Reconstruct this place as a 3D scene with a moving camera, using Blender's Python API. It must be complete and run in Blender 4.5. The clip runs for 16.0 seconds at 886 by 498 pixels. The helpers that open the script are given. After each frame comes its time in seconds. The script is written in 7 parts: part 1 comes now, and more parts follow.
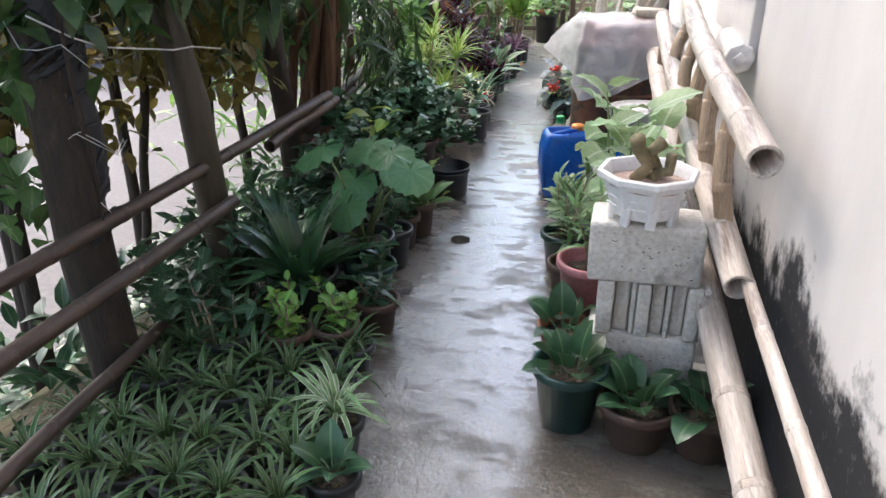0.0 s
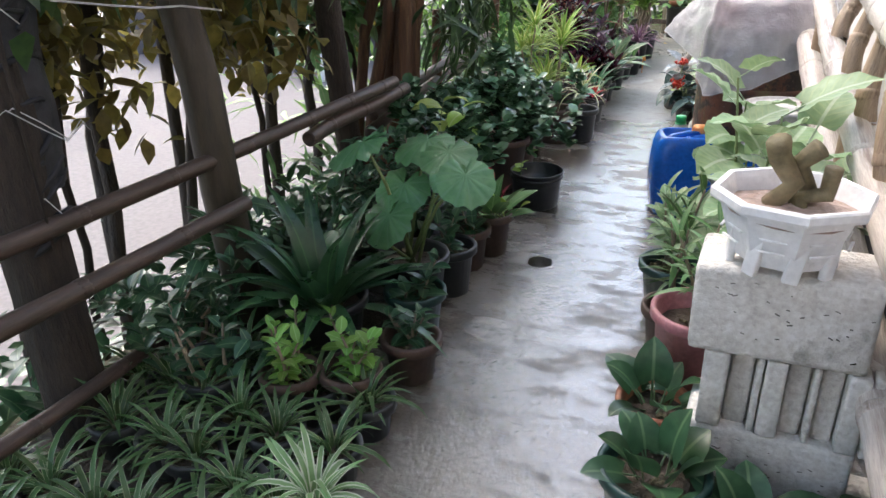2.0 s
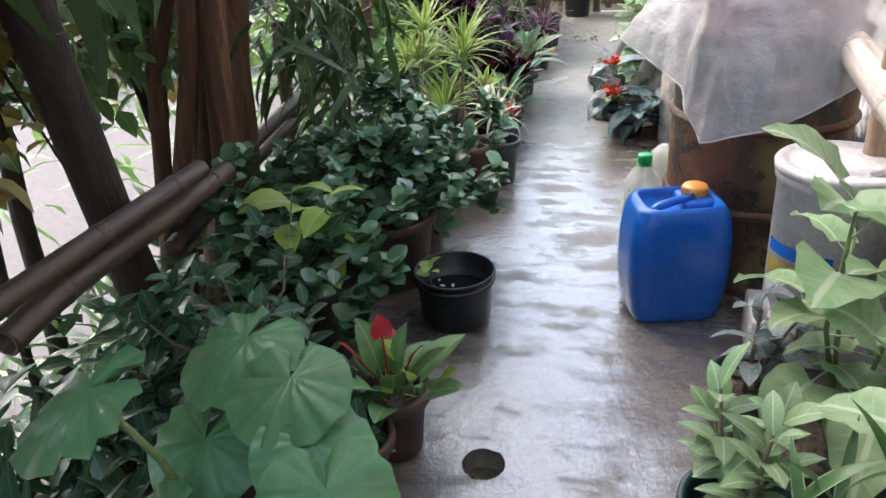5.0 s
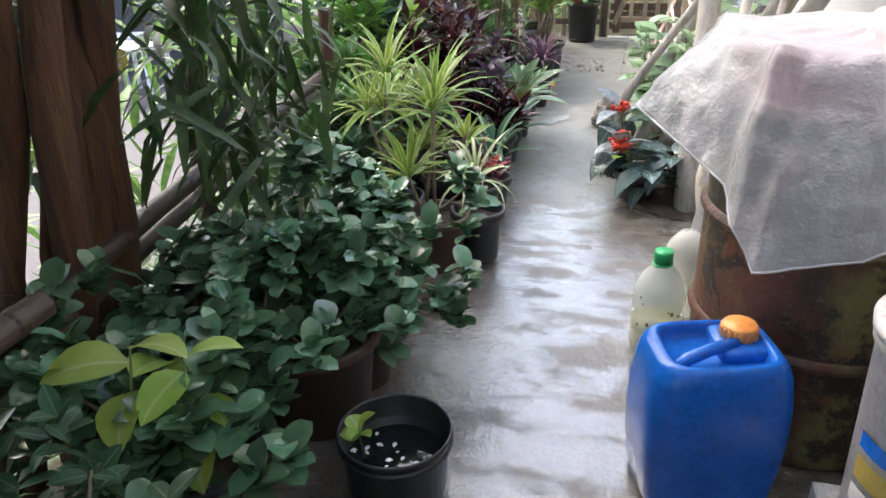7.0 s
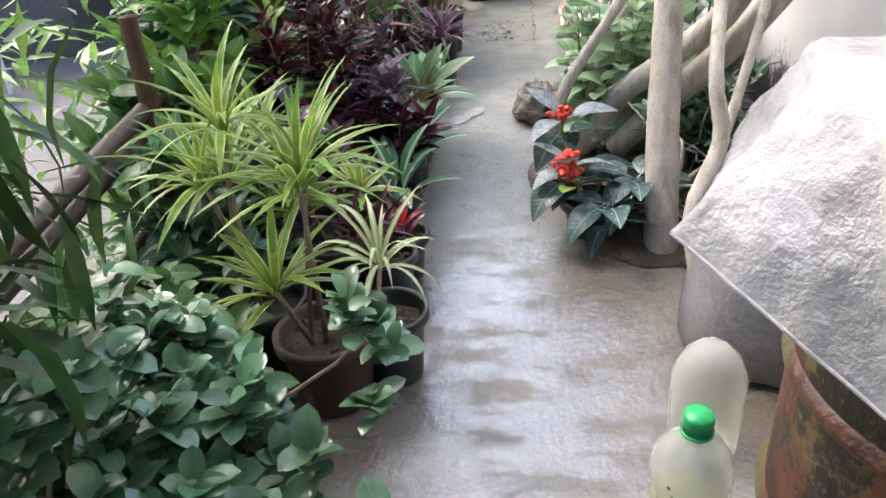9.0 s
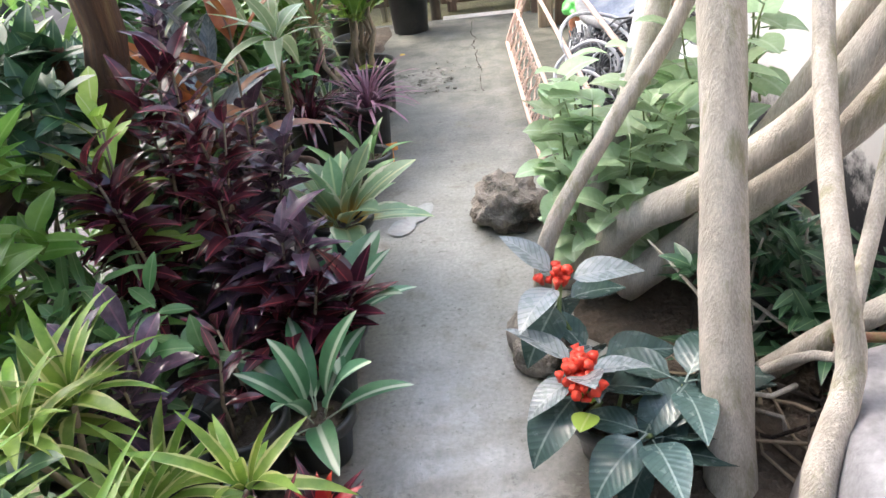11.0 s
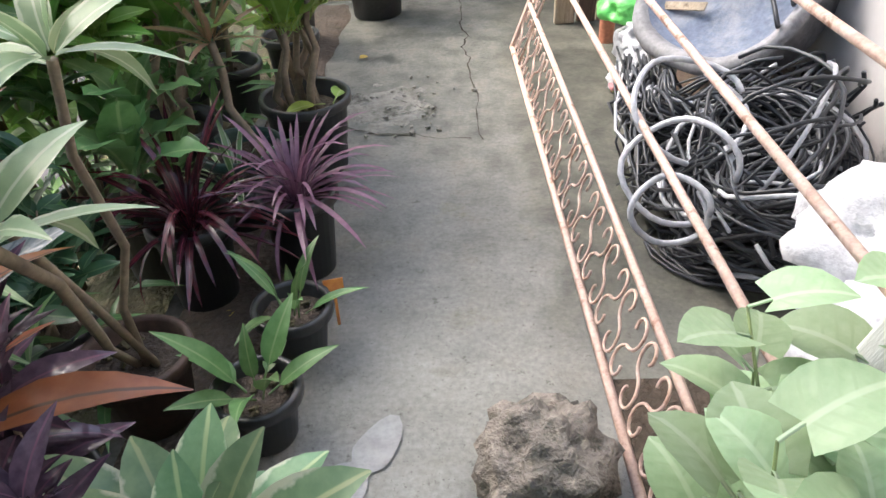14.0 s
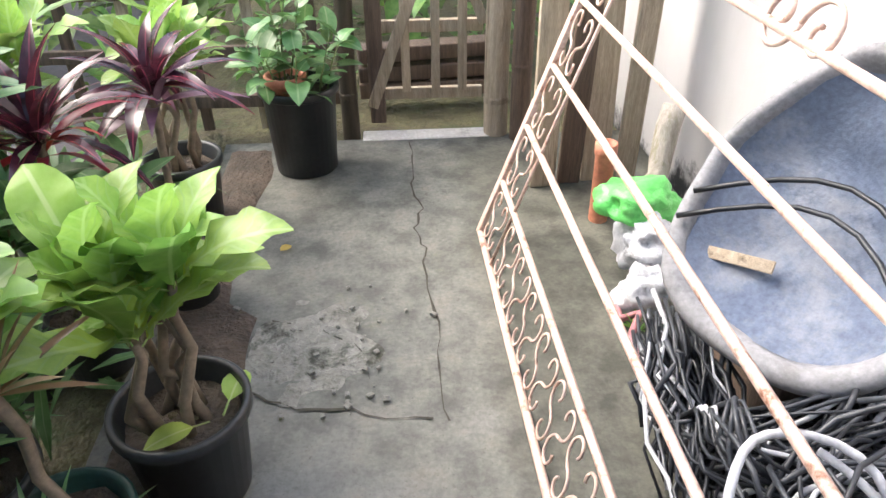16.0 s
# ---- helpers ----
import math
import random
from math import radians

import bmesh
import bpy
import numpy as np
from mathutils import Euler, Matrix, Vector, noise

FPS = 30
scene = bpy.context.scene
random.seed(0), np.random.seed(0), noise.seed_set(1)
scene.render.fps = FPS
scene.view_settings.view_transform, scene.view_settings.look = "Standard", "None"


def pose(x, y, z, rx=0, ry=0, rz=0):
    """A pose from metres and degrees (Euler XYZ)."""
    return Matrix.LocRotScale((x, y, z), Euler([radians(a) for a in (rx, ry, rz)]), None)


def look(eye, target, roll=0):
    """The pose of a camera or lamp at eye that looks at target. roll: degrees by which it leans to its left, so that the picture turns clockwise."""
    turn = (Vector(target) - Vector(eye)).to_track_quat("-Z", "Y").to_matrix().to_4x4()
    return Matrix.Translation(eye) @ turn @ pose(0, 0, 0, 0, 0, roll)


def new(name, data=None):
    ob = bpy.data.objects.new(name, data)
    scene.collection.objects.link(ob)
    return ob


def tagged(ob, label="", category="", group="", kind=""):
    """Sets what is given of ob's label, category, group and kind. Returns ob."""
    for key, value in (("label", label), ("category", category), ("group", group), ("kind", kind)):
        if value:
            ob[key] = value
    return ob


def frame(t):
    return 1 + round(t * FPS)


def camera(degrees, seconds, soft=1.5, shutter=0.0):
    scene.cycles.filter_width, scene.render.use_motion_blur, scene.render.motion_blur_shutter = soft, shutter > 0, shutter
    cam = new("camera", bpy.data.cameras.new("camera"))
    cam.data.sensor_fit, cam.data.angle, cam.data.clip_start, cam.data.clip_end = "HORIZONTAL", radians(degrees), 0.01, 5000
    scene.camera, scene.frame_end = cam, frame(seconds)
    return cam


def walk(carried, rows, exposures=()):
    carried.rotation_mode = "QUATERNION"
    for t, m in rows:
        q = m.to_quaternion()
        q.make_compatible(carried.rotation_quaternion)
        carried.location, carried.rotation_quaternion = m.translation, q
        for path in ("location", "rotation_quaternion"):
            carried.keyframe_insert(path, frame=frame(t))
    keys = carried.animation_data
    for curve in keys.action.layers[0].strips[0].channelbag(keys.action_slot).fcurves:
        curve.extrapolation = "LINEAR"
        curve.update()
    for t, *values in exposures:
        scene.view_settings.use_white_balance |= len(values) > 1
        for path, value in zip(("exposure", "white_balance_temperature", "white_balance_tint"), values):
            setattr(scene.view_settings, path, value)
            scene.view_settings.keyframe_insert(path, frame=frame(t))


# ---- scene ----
cam = camera(63.0, 16.0)
PATH = [
    (0, (1.129, -1.223, 1.501), (0.643, 0.533, 0.676), 0.0),
    (0.5, (1.131, -1.207, 1.481), (0.625, 0.611, 0.818), 0.4),
    (1, (1.066, -1.001, 1.336), (0.382, 0.685, 0.507), 2.4),
    (1.5, (1.074, -0.783, 1.316), (0.216, 0.868, 0.583), -1.6),
    (2, (1.131, -0.551, 1.305), (0.337, 1.092, 0.485), -0.9),
    (2.5, (1.062, -0.357, 1.288), (0.289, 1.301, 0.481), 1.0),
    (3, (0.884, -0.107, 1.337), (0.169, 1.508, 0.398), -1.2),
    (3.5, (0.826, 0.125, 1.316), (-0.082, 1.657, 0.408), 0.5),
    (4, (0.783, 0.413, 1.295), (-0.053, 1.983, 0.381), -1.2),
    (4.5, (0.694, 0.618, 1.283), (0.151, 2.322, 0.386), -3.9),
    (7, (0.564, 1.54, 1.257), (0.03, 3.264, 0.396), -1.7),
    (7.5, (0.501, 1.815, 1.267), (0.095, 3.587, 0.433), -2.4),
    (8, (0.432, 2.036, 1.239), (0.138, 3.777, 0.299), -3.7),
    (10.5, (0.298, 3.336, 1.318), (0.005, 5.037, 0.306), -5.8),
    (11, (0.256, 3.586, 1.319), (0.11, 5.299, 0.298), -7.0),
    (11.5, (0.188, 3.775, 1.306), (0.175, 5.449, 0.211), -6.2),
    (12, (0.228, 4.026, 1.324), (0.079, 5.707, 0.25), -4.9),
    (12.5, (0.198, 4.22, 1.304), (-0.007, 5.902, 0.241), -3.1),
    (13, (0.09, 4.524, 1.32), (-0.041, 6.206, 0.245), -1.9),
    (13.5, (0.104, 4.8, 1.254), (0.154, 6.469, 0.155), -1.0),
    (14, (0.155, 5.081, 1.233), (0.113, 6.701, 0.062), -2.6),
    (14.5, (0.140, 5.336, 1.345), (0.222, 6.935, 0.146), -1.8),
    (15, (0.086, 5.528, 1.412), (0.251, 7.148, 0.25), -2.2),
    (15.5, (0.153, 5.843, 1.419), (0.165, 7.541, 0.363), -1.5),
    (16, (0.169, 6.157, 1.391), (0.268, 7.824, 0.291), -0.7),
]
walk(cam, [(t, look(eye, target, roll)) for t, eye, target, roll in PATH], exposures=[(0.0, 2.6), (2.0, 2.7), (4.0, 2.7), (6.0, 2.8), (8.0, 2.5), (10.5, 2.75), (12.0, 2.65), (13.0, 2.5), (14.0, 2.3), (16.0, 2.35)])

# ---- world, sun and exposure ----
world = bpy.data.worlds.new("sky")
scene.world = world
world.use_nodes = True
wn = world.node_tree
wn.nodes.clear()
sky = wn.nodes.new("ShaderNodeTexSky")
sky.sky_type, sky.sun_disc = "NISHITA", False
sky.sun_elevation, sky.sun_rotation = radians(49), radians(-58)
sky.dust_density, sky.ozone_density = 4.0, 1.0
bg = wn.nodes.new("ShaderNodeBackground")
bg.inputs["Strength"].default_value = 0.15
wout = wn.nodes.new("ShaderNodeOutputWorld")
wn.links.new(sky.outputs[0], bg.inputs[0])
wn.links.new(bg.outputs[0], wout.inputs[0])
sun = new("sun", bpy.data.lights.new("sun", "SUN"))
sun.data.energy, sun.data.angle, sun.data.color = 0.9, radians(30), (1.0, 0.975, 0.945)
sun.matrix_world = look((-8, 9, 11), (0, 4, 0))

# ---- materials ----


def nodes_of(name):
    m = bpy.data.materials.new(name)
    m.use_nodes = True
    nt = m.node_tree
    return m, nt, nt.nodes["Principled BSDF"], nt.nodes["Material Output"]


def nd(nt, kind, **sockets):
    n = nt.nodes.new(kind)
    for k, v in sockets.items():
        n.inputs[k.replace("_", " ")].default_value = v
    return n


def ramp(nt, fac, stops):
    r = nt.nodes.new("ShaderNodeValToRGB")
    while len(r.color_ramp.elements) < len(stops):
        r.color_ramp.elements.new(0.5)
    for e, (p, c) in zip(r.color_ramp.elements, stops):
        e.position, e.color = p, (*c, 1) if len(c) == 3 else (c[0], c[0], c[0], 1)
    nt.links.new(fac, r.inputs[0])
    return r.outputs[0]


def mixc(nt, fac, a, b, mode="MIX"):
    m = nt.nodes.new("ShaderNodeMix")
    m.data_type, m.blend_type = "RGBA", mode
    for sock, v in ((m.inputs[0], fac), (m.inputs[6], a), (m.inputs[7], b)):
        if isinstance(v, (float, int)):
            sock.default_value = v
        elif isinstance(v, tuple):
            sock.default_value = (*v, 1)
        else:
            nt.links.new(v, sock)
    return m.outputs[2]


def math_node(nt, op, a, b=0.0, c=0.0):
    m = nt.nodes.new("ShaderNodeMath")
    m.operation = op
    for i, v in enumerate((a, b, c)):
        if isinstance(v, (float, int)):
            m.inputs[i].default_value = v
        else:
            nt.links.new(v, m.inputs[i])
    return m.outputs[0]


def noise_of(nt, scale, detail=4.0, rough=0.55, stretch=None, coord="Object"):
    tc = nt.nodes.new("ShaderNodeTexCoord")
    out = tc.outputs[coord]
    if stretch:
        mp = nt.nodes.new("ShaderNodeMapping")
        mp.inputs["Scale"].default_value = stretch
        nt.links.new(out, mp.inputs[0])
        out = mp.outputs[0]
    n = nd(nt, "ShaderNodeTexNoise", Scale=scale, Detail=detail, Roughness=rough)
    nt.links.new(out, n.inputs["Vector"])
    return n.outputs["Fac"]


def bump(nt, bsdf, height, strength=0.3, dist=0.01):
    b = nd(nt, "ShaderNodeBump", Strength=strength, Distance=dist)
    nt.links.new(height, b.inputs["Height"])
    nt.links.new(b.outputs[0], bsdf.inputs["Normal"])


def surf(name, c1, c2, rough=0.6, scale=6.0, fine=60.0, bumps=0.3, metal=0.0, stretch=None, stain=None, stain_at=(0.55, 0.7), rough_var=0.15, dist=0.004, spread=0.0):
    """A worn surface: two colours by a broad noise, fine grain, a stain colour in patches, uneven gloss."""
    m, nt, b, _ = nodes_of(name)
    broad, grain = noise_of(nt, scale, 5, 0.6, stretch), noise_of(nt, fine, 3, 0.6, stretch)
    col = mixc(nt, ramp(nt, broad, [(0.32, (0,)), (0.68, (1,))]), c1, c2)
    col = mixc(nt, 0.35, col, ramp(nt, grain, [(0.3, (0.25,) * 3), (0.7, (0.85,) * 3)]), "OVERLAY")
    if stain:
        patch = ramp(nt, noise_of(nt, scale * 0.6, 8, 0.7, stretch), [(stain_at[0], (0,)), (stain_at[1], (1,))])
        col = mixc(nt, patch, col, stain)
    if spread:
        info = nt.nodes.new("ShaderNodeObjectInfo")
        k = math_node(nt, "MULTIPLY_ADD", info.outputs["Random"], spread, 1 - spread / 2)
        hsv = nd(nt, "ShaderNodeHueSaturation")
        nt.links.new(k, hsv.inputs["Value"])
        nt.links.new(col, hsv.inputs["Color"])
        col = hsv.outputs[0]
    nt.links.new(col, b.inputs["Base Color"])
    nt.links.new(math_node(nt, "MULTIPLY_ADD", broad, rough_var * 2, rough - rough_var), b.inputs["Roughness"])
    b.inputs["Metallic"].default_value = metal
    if bumps:
        bump(nt, b, math_node(nt, "ADD", grain, math_node(nt, "MULTIPLY", broad, 2.0)), bumps, dist)
    return m


def leafmat(name, c1, c2, rib=None, ribw=0.05, edge=None, edgew=0.28, vein=None, veins=9.0, spot=None, rough=0.38, trans=0.25, tip=None, vary=0.5, radial=False):
    """A leaf: UV runs across (x) and along (y) the blade."""
    m, nt, b, out = nodes_of(name)
    tc = nt.nodes.new("ShaderNodeTexCoord")
    sx = nt.nodes.new("ShaderNodeSeparateXYZ")
    nt.links.new(tc.outputs["UV"], sx.inputs[0])
    off = math_node(nt, "ABSOLUTE", math_node(nt, "SUBTRACT", sx.outputs[0], 0.5))
    grain = noise_of(nt, 22, 4, 0.6)
    col = mixc(nt, ramp(nt, grain, [(0.35, (0,)), (0.65, (1,))]), c1, c2)
    if tip:
        col = mixc(nt, ramp(nt, math_node(nt, "ADD", sx.outputs[1], math_node(nt, "MULTIPLY_ADD", grain, 0.4, -0.2)), [(0.04, (1,)), (0.34, (0,))]), col, tip)
    if edge:
        wav = math_node(nt, "ADD", off, math_node(nt, "MULTIPLY_ADD", noise_of(nt, 40, 3), 0.25, -0.125))
        col = mixc(nt, ramp(nt, wav, [(edgew, (0,)), (min(edgew + 0.06, 0.99), (1,))]), col, edge)
    if spot:
        col = mixc(nt, ramp(nt, noise_of(nt, 55, 5, 0.75), [(0.5, (0,)), (0.6, (1,))]), col, spot)
    if vein:
        ph = sx.outputs[0] if radial else math_node(nt, "SUBTRACT", sx.outputs[1], math_node(nt, "MULTIPLY", off, 0.55))
        s = math_node(nt, "SINE", math_node(nt, "MULTIPLY", ph, veins * 6.283))
        col = mixc(nt, ramp(nt, math_node(nt, "MULTIPLY_ADD", s, 0.5, 0.5), [(0.8, (0,)), (0.97, (1,))]), col, vein)
        bump(nt, b, s, 0.14, 0.002)
    if rib:
        col = mixc(nt, ramp(nt, off, [(ribw * 0.5, (1,)), (ribw, (0,))]), col, rib)
    info, geo = nt.nodes.new("ShaderNodeObjectInfo"), nt.nodes.new("ShaderNodeNewGeometry")
    r = math_node(nt, "FRACT", math_node(nt, "ADD", info.outputs["Random"], geo.outputs["Random Per Island"]))
    hsv = nd(nt, "ShaderNodeHueSaturation")
    nt.links.new(math_node(nt, "MULTIPLY_ADD", r, vary, 1 - vary * 0.5), hsv.inputs["Value"])
    nt.links.new(math_node(nt, "MULTIPLY_ADD", r, 0.03, 0.485), hsv.inputs["Hue"])
    nt.links.new(col, hsv.inputs["Color"])
    nt.links.new(hsv.outputs[0], b.inputs["Base Color"])
    nt.links.new(math_node(nt, "MULTIPLY_ADD", grain, 0.2, rough - 0.1), b.inputs["Roughness"])
    tr = nt.nodes.new("ShaderNodeBsdfTranslucent")
    nt.links.new(hsv.outputs[0], tr.inputs["Color"])
    mx = nt.nodes.new("ShaderNodeMixShader")
    mx.inputs[0].default_value = trans
    nt.links.new(b.outputs[0], mx.inputs[1])
    nt.links.new(tr.outputs[0], mx.inputs[2])
    nt.links.new(mx.outputs[0], out.inputs["Surface"])
    return m


def wet_concrete():
    """Old concrete: a thin sheet of water with ripples on its first half, damp and dirty towards the gate."""
    m, nt, b, _ = nodes_of("wet_concrete")
    tc = nt.nodes.new("ShaderNodeTexCoord")
    sep = nt.nodes.new("ShaderNodeSeparateXYZ")
    nt.links.new(tc.outputs["Object"], sep.inputs[0])
    along = math_node(nt, "DIVIDE", sep.outputs[1], 10.0)
    broad, mid, fine = noise_of(nt, 1.6, 5, 0.6), noise_of(nt, 9, 6, 0.65), noise_of(nt, 70, 4, 0.6)
    edge_noise = math_node(nt, "MULTIPLY_ADD", broad, 0.10, -0.05)
    wet = ramp(nt, math_node(nt, "ADD", along, edge_noise), [(0.44, (1,)), (0.53, (0.0,))])
    dry = mixc(nt, ramp(nt, broad, [(0.35, (0,)), (0.65, (1,))]), (0.22, 0.215, 0.19), (0.31, 0.305, 0.28))
    wetc = mixc(nt, ramp(nt, broad, [(0.35, (0,)), (0.65, (1,))]), (0.105, 0.088, 0.07), (0.19, 0.168, 0.145))
    col = mixc(nt, wet, dry, wetc)
    damp = ramp(nt, math_node(nt, "ADD", along, math_node(nt, "MULTIPLY_ADD", noise_of(nt, 2.3, 7, 0.7), 0.4, -0.2)), [(0.56, (0,)), (0.76, (0.92,))])
    col = mixc(nt, damp, col, mixc(nt, ramp(nt, mid, [(0.38, (0,)), (0.62, (1,))]), (0.055, 0.057, 0.045), (0.15, 0.15, 0.128)))
    col = mixc(nt, ramp(nt, mid, [(0.54, (0,)), (0.68, (0.55,))]), col, (0.14, 0.125, 0.10))
    col = mixc(nt, ramp(nt, noise_of(nt, 26, 8, 0.75), [(0.59, (0,)), (0.66, (0.8,))]), col, (0.07, 0.065, 0.05))
    col = mixc(nt, ramp(nt, noise_of(nt, 95, 6, 0.7), [(0.60, (0,)), (0.67, (0.7,))]), col, (0.06, 0.055, 0.045))
    col = mixc(nt, ramp(nt, noise_of(nt, 3.1, 8, 0.7), [(0.6, (0,)), (0.72, (0.55,))]), col, (0.16, 0.16, 0.09))
    # darker mottled band along the foot of the grille, with an uneven edge
    shift = math_node(nt, "ADD", sep.outputs[0], math_node(nt, "MULTIPLY_ADD", noise_of(nt, 2.6, 6, 0.65), 0.5, -0.25))
    strip = math_node(nt, "MULTIPLY", ramp(nt, shift, [(0.36, (0,)), (0.44, (1,))]), ramp(nt, along, [(0.60, (0,)), (0.66, (0.8,))]))
    col = mixc(nt, strip, col, mixc(nt, ramp(nt, mid, [(0.4, (0,)), (0.6, (1,))]), (0.045, 0.046, 0.034), (0.11, 0.108, 0.085)))
    col = mixc(nt, 0.35, col, ramp(nt, fine, [(0.3, (0.25,) * 3), (0.7, (0.8,) * 3)]), "OVERLAY")
    nt.links.new(col, b.inputs["Base Color"])
    pool = math_node(nt, "ADD", noise_of(nt, 5.5, 7, 0.66, (0.7, 1.5, 1.0)), math_node(nt, "MULTIPLY_ADD", broad, 0.6, -0.3))
    film = ramp(nt, pool, [(0.48, (0.05,)), (0.60, (0.5,))])
    rg = nt.nodes.new("ShaderNodeMix")
    nt.links.new(wet, rg.inputs[0])
    nt.links.new(ramp(nt, mid, [(0.3, (0.5,)), (0.7, (0.72,))]), rg.inputs[2])
    nt.links.new(film, rg.inputs[3])
    nt.links.new(rg.outputs[0], b.inputs["Roughness"])
    nt.links.new(math_node(nt, "MULTIPLY", wet, ramp(nt, pool, [(0.47, (1.0,)), (0.60, (0.12,))])), b.inputs["Coat Weight"])
    b.inputs["Coat Roughness"].default_value = 0.045
    b.inputs["Coat IOR"].default_value = 2.0
    ripple = noise_of(nt, 30, 6, 0.68, (1.0, 0.75, 1.0))
    h = math_node(nt, "ADD", math_node(nt, "MULTIPLY", mid, 0.28), math_node(nt, "ADD", math_node(nt, "MULTIPLY", ripple, 0.42), math_node(nt, "MULTIPLY", fine, 0.06)))
    bump(nt, b, h, 0.9, 0.009)
    nt.links.new(b.inputs["Normal"].links[0].from_socket, b.inputs["Coat Normal"])
    return m


def wall_paint():
    m, nt, b, _ = nodes_of("old_white_paint")
    tc = nt.nodes.new("ShaderNodeTexCoord")
    sep = nt.nodes.new("ShaderNodeSeparateXYZ")
    nt.links.new(tc.outputs["Object"], sep.inputs[0])
    n1, n2 = noise_of(nt, 2.2, 6, 0.6, (1, 1, 0.4)), noise_of(nt, 3.5, 9, 0.72)
    col = mixc(nt, ramp(nt, n1, [(0.35, (0,)), (0.7, (1,))]), (0.58, 0.56, 0.555), (0.48, 0.465, 0.465))
    rise = math_node(nt, "ADD", sep.outputs[2], math_node(nt, "ADD", math_node(nt, "MULTIPLY_ADD", n2, -0.8, 0.16), math_node(nt, "MULTIPLY", sep.outputs[1], 0.07)))
    col = mixc(nt, ramp(nt, rise, [(0.36, (1,)), (0.46, (0,))]), col, (0.014, 0.015, 0.019))
    col = mixc(nt, ramp(nt, noise_of(nt, 30, 4), [(0.6, (0,)), (0.75, (0.25,))]), col, (0.5, 0.47, 0.44))
    nt.links.new(col, b.inputs["Base Color"])
    b.inputs["Roughness"].default_value = 0.75
    bump(nt, b, noise_of(nt, 45, 4), 0.2, 0.003)
    return m


def sheer_plastic():
    m, nt, b, out = nodes_of("cloudy_plastic")
    n = noise_of(nt, 4.5, 5, 0.6)
    nt.links.new(mixc(nt, n, (0.56, 0.55, 0.57), (0.74, 0.73, 0.76)), b.inputs["Base Color"])
    b.inputs["Roughness"].default_value = 0.24
    ridge = math_node(nt, "ABSOLUTE", math_node(nt, "SUBTRACT", noise_of(nt, 9, 6, 0.6), 0.5))
    small = math_node(nt, "ABSOLUTE", math_node(nt, "SUBTRACT", noise_of(nt, 32, 5, 0.65), 0.5))
    bump(nt, b, math_node(nt, "ADD", ridge, math_node(nt, "MULTIPLY", small, 0.4)), 0.8, 0.03)
    tr = nt.nodes.new("ShaderNodeBsdfTransparent")
    mx = nt.nodes.new("ShaderNodeMixShader")
    nt.links.new(ramp(nt, n, [(0.25, (0.62,)), (0.75, (0.34,))]), mx.inputs[0])
    nt.links.new(b.outputs[0], mx.inputs[1])
    nt.links.new(tr.outputs[0], mx.inputs[2])
    nt.links.new(mx.outputs[0], out.inputs["Surface"])
    return m


def clear_plastic(name, tint, part_clear=0.6):
    m, nt, b, out = nodes_of(name)
    b.inputs["Base Color"].default_value = (*tint, 1)
    b.inputs["Roughness"].default_value = 0.12
    bump(nt, b, noise_of(nt, 20, 4), 0.25, 0.004)
    tr = nt.nodes.new("ShaderNodeBsdfTransparent")
    tr.inputs[0].default_value = (0.93, 0.95, 0.92, 1)
    mx = nt.nodes.new("ShaderNodeMixShader")
    mx.inputs[0].default_value = part_clear
    nt.links.new(b.outputs[0], mx.inputs[1])
    nt.links.new(tr.outputs[0], mx.inputs[2])
    nt.links.new(mx.outputs[0], out.inputs["Surface"])
    return m


CONCRETE, WALL = wet_concrete(), wall_paint()
SOIL = surf("damp_soil", (0.045, 0.032, 0.022), (0.10, 0.075, 0.055), 0.85, 9, 55, 0.8, dist=0.02)
LITTER = surf("leaf_litter", (0.07, 0.055, 0.03), (0.13, 0.12, 0.06), 0.9, 5, 40, 0.8, stain=(0.05, 0.08, 0.025), dist=0.03)
YARD = surf("pale_concrete", (0.07, 0.063, 0.066), (0.098, 0.09, 0.093), 0.85, 0.7, 20, 0.2, stain=(0.10, 0.09, 0.08))
BAMBOO_DARK = surf("weathered_bamboo", (0.038, 0.024, 0.018), (0.088, 0.058, 0.043), 0.5, 7, 60, 0.3, stretch=(6, 6, 0.6), stain=(0.03, 0.025, 0.02))
BAMBOO = surf("dry_bamboo", (0.34, 0.285, 0.245), (0.56, 0.52, 0.485), 0.4, 6, 70, 0.35, stretch=(7, 7, 0.5), stain=(0.16, 0.11, 0.085), stain_at=(0.50, 0.64))
BAMBOO_BROWN = surf("brown_bamboo", (0.24, 0.16, 0.10), (0.38, 0.28, 0.20), 0.5, 7, 60, 0.25, stretch=(7, 7, 0.5), stain=(0.08, 0.05, 0.03))
BAMBOO_GREEN = surf("olive_bamboo", (0.024, 0.018, 0.011), (0.06, 0.044, 0.026), 0.5, 6, 60, 0.25, stretch=(5, 5, 0.6), stain=(0.05, 0.04, 0.025))
PITH = surf("bamboo_pith", (0.13, 0.09, 0.06), (0.22, 0.16, 0.11), 0.8, 20, 90)
BARK = surf("dark_bark", (0.018, 0.013, 0.010), (0.052, 0.036, 0.026), 0.85, 8, 50, 0.9, stretch=(5, 5, 0.7), dist=0.012)
BARK_RED = surf("reddish_bark", (0.055, 0.024, 0.014), (0.14, 0.065, 0.03), 0.75, 6, 50, 0.8, stretch=(9, 9, 0.4), stain=(0.19, 0.12, 0.05), dist=0.012)
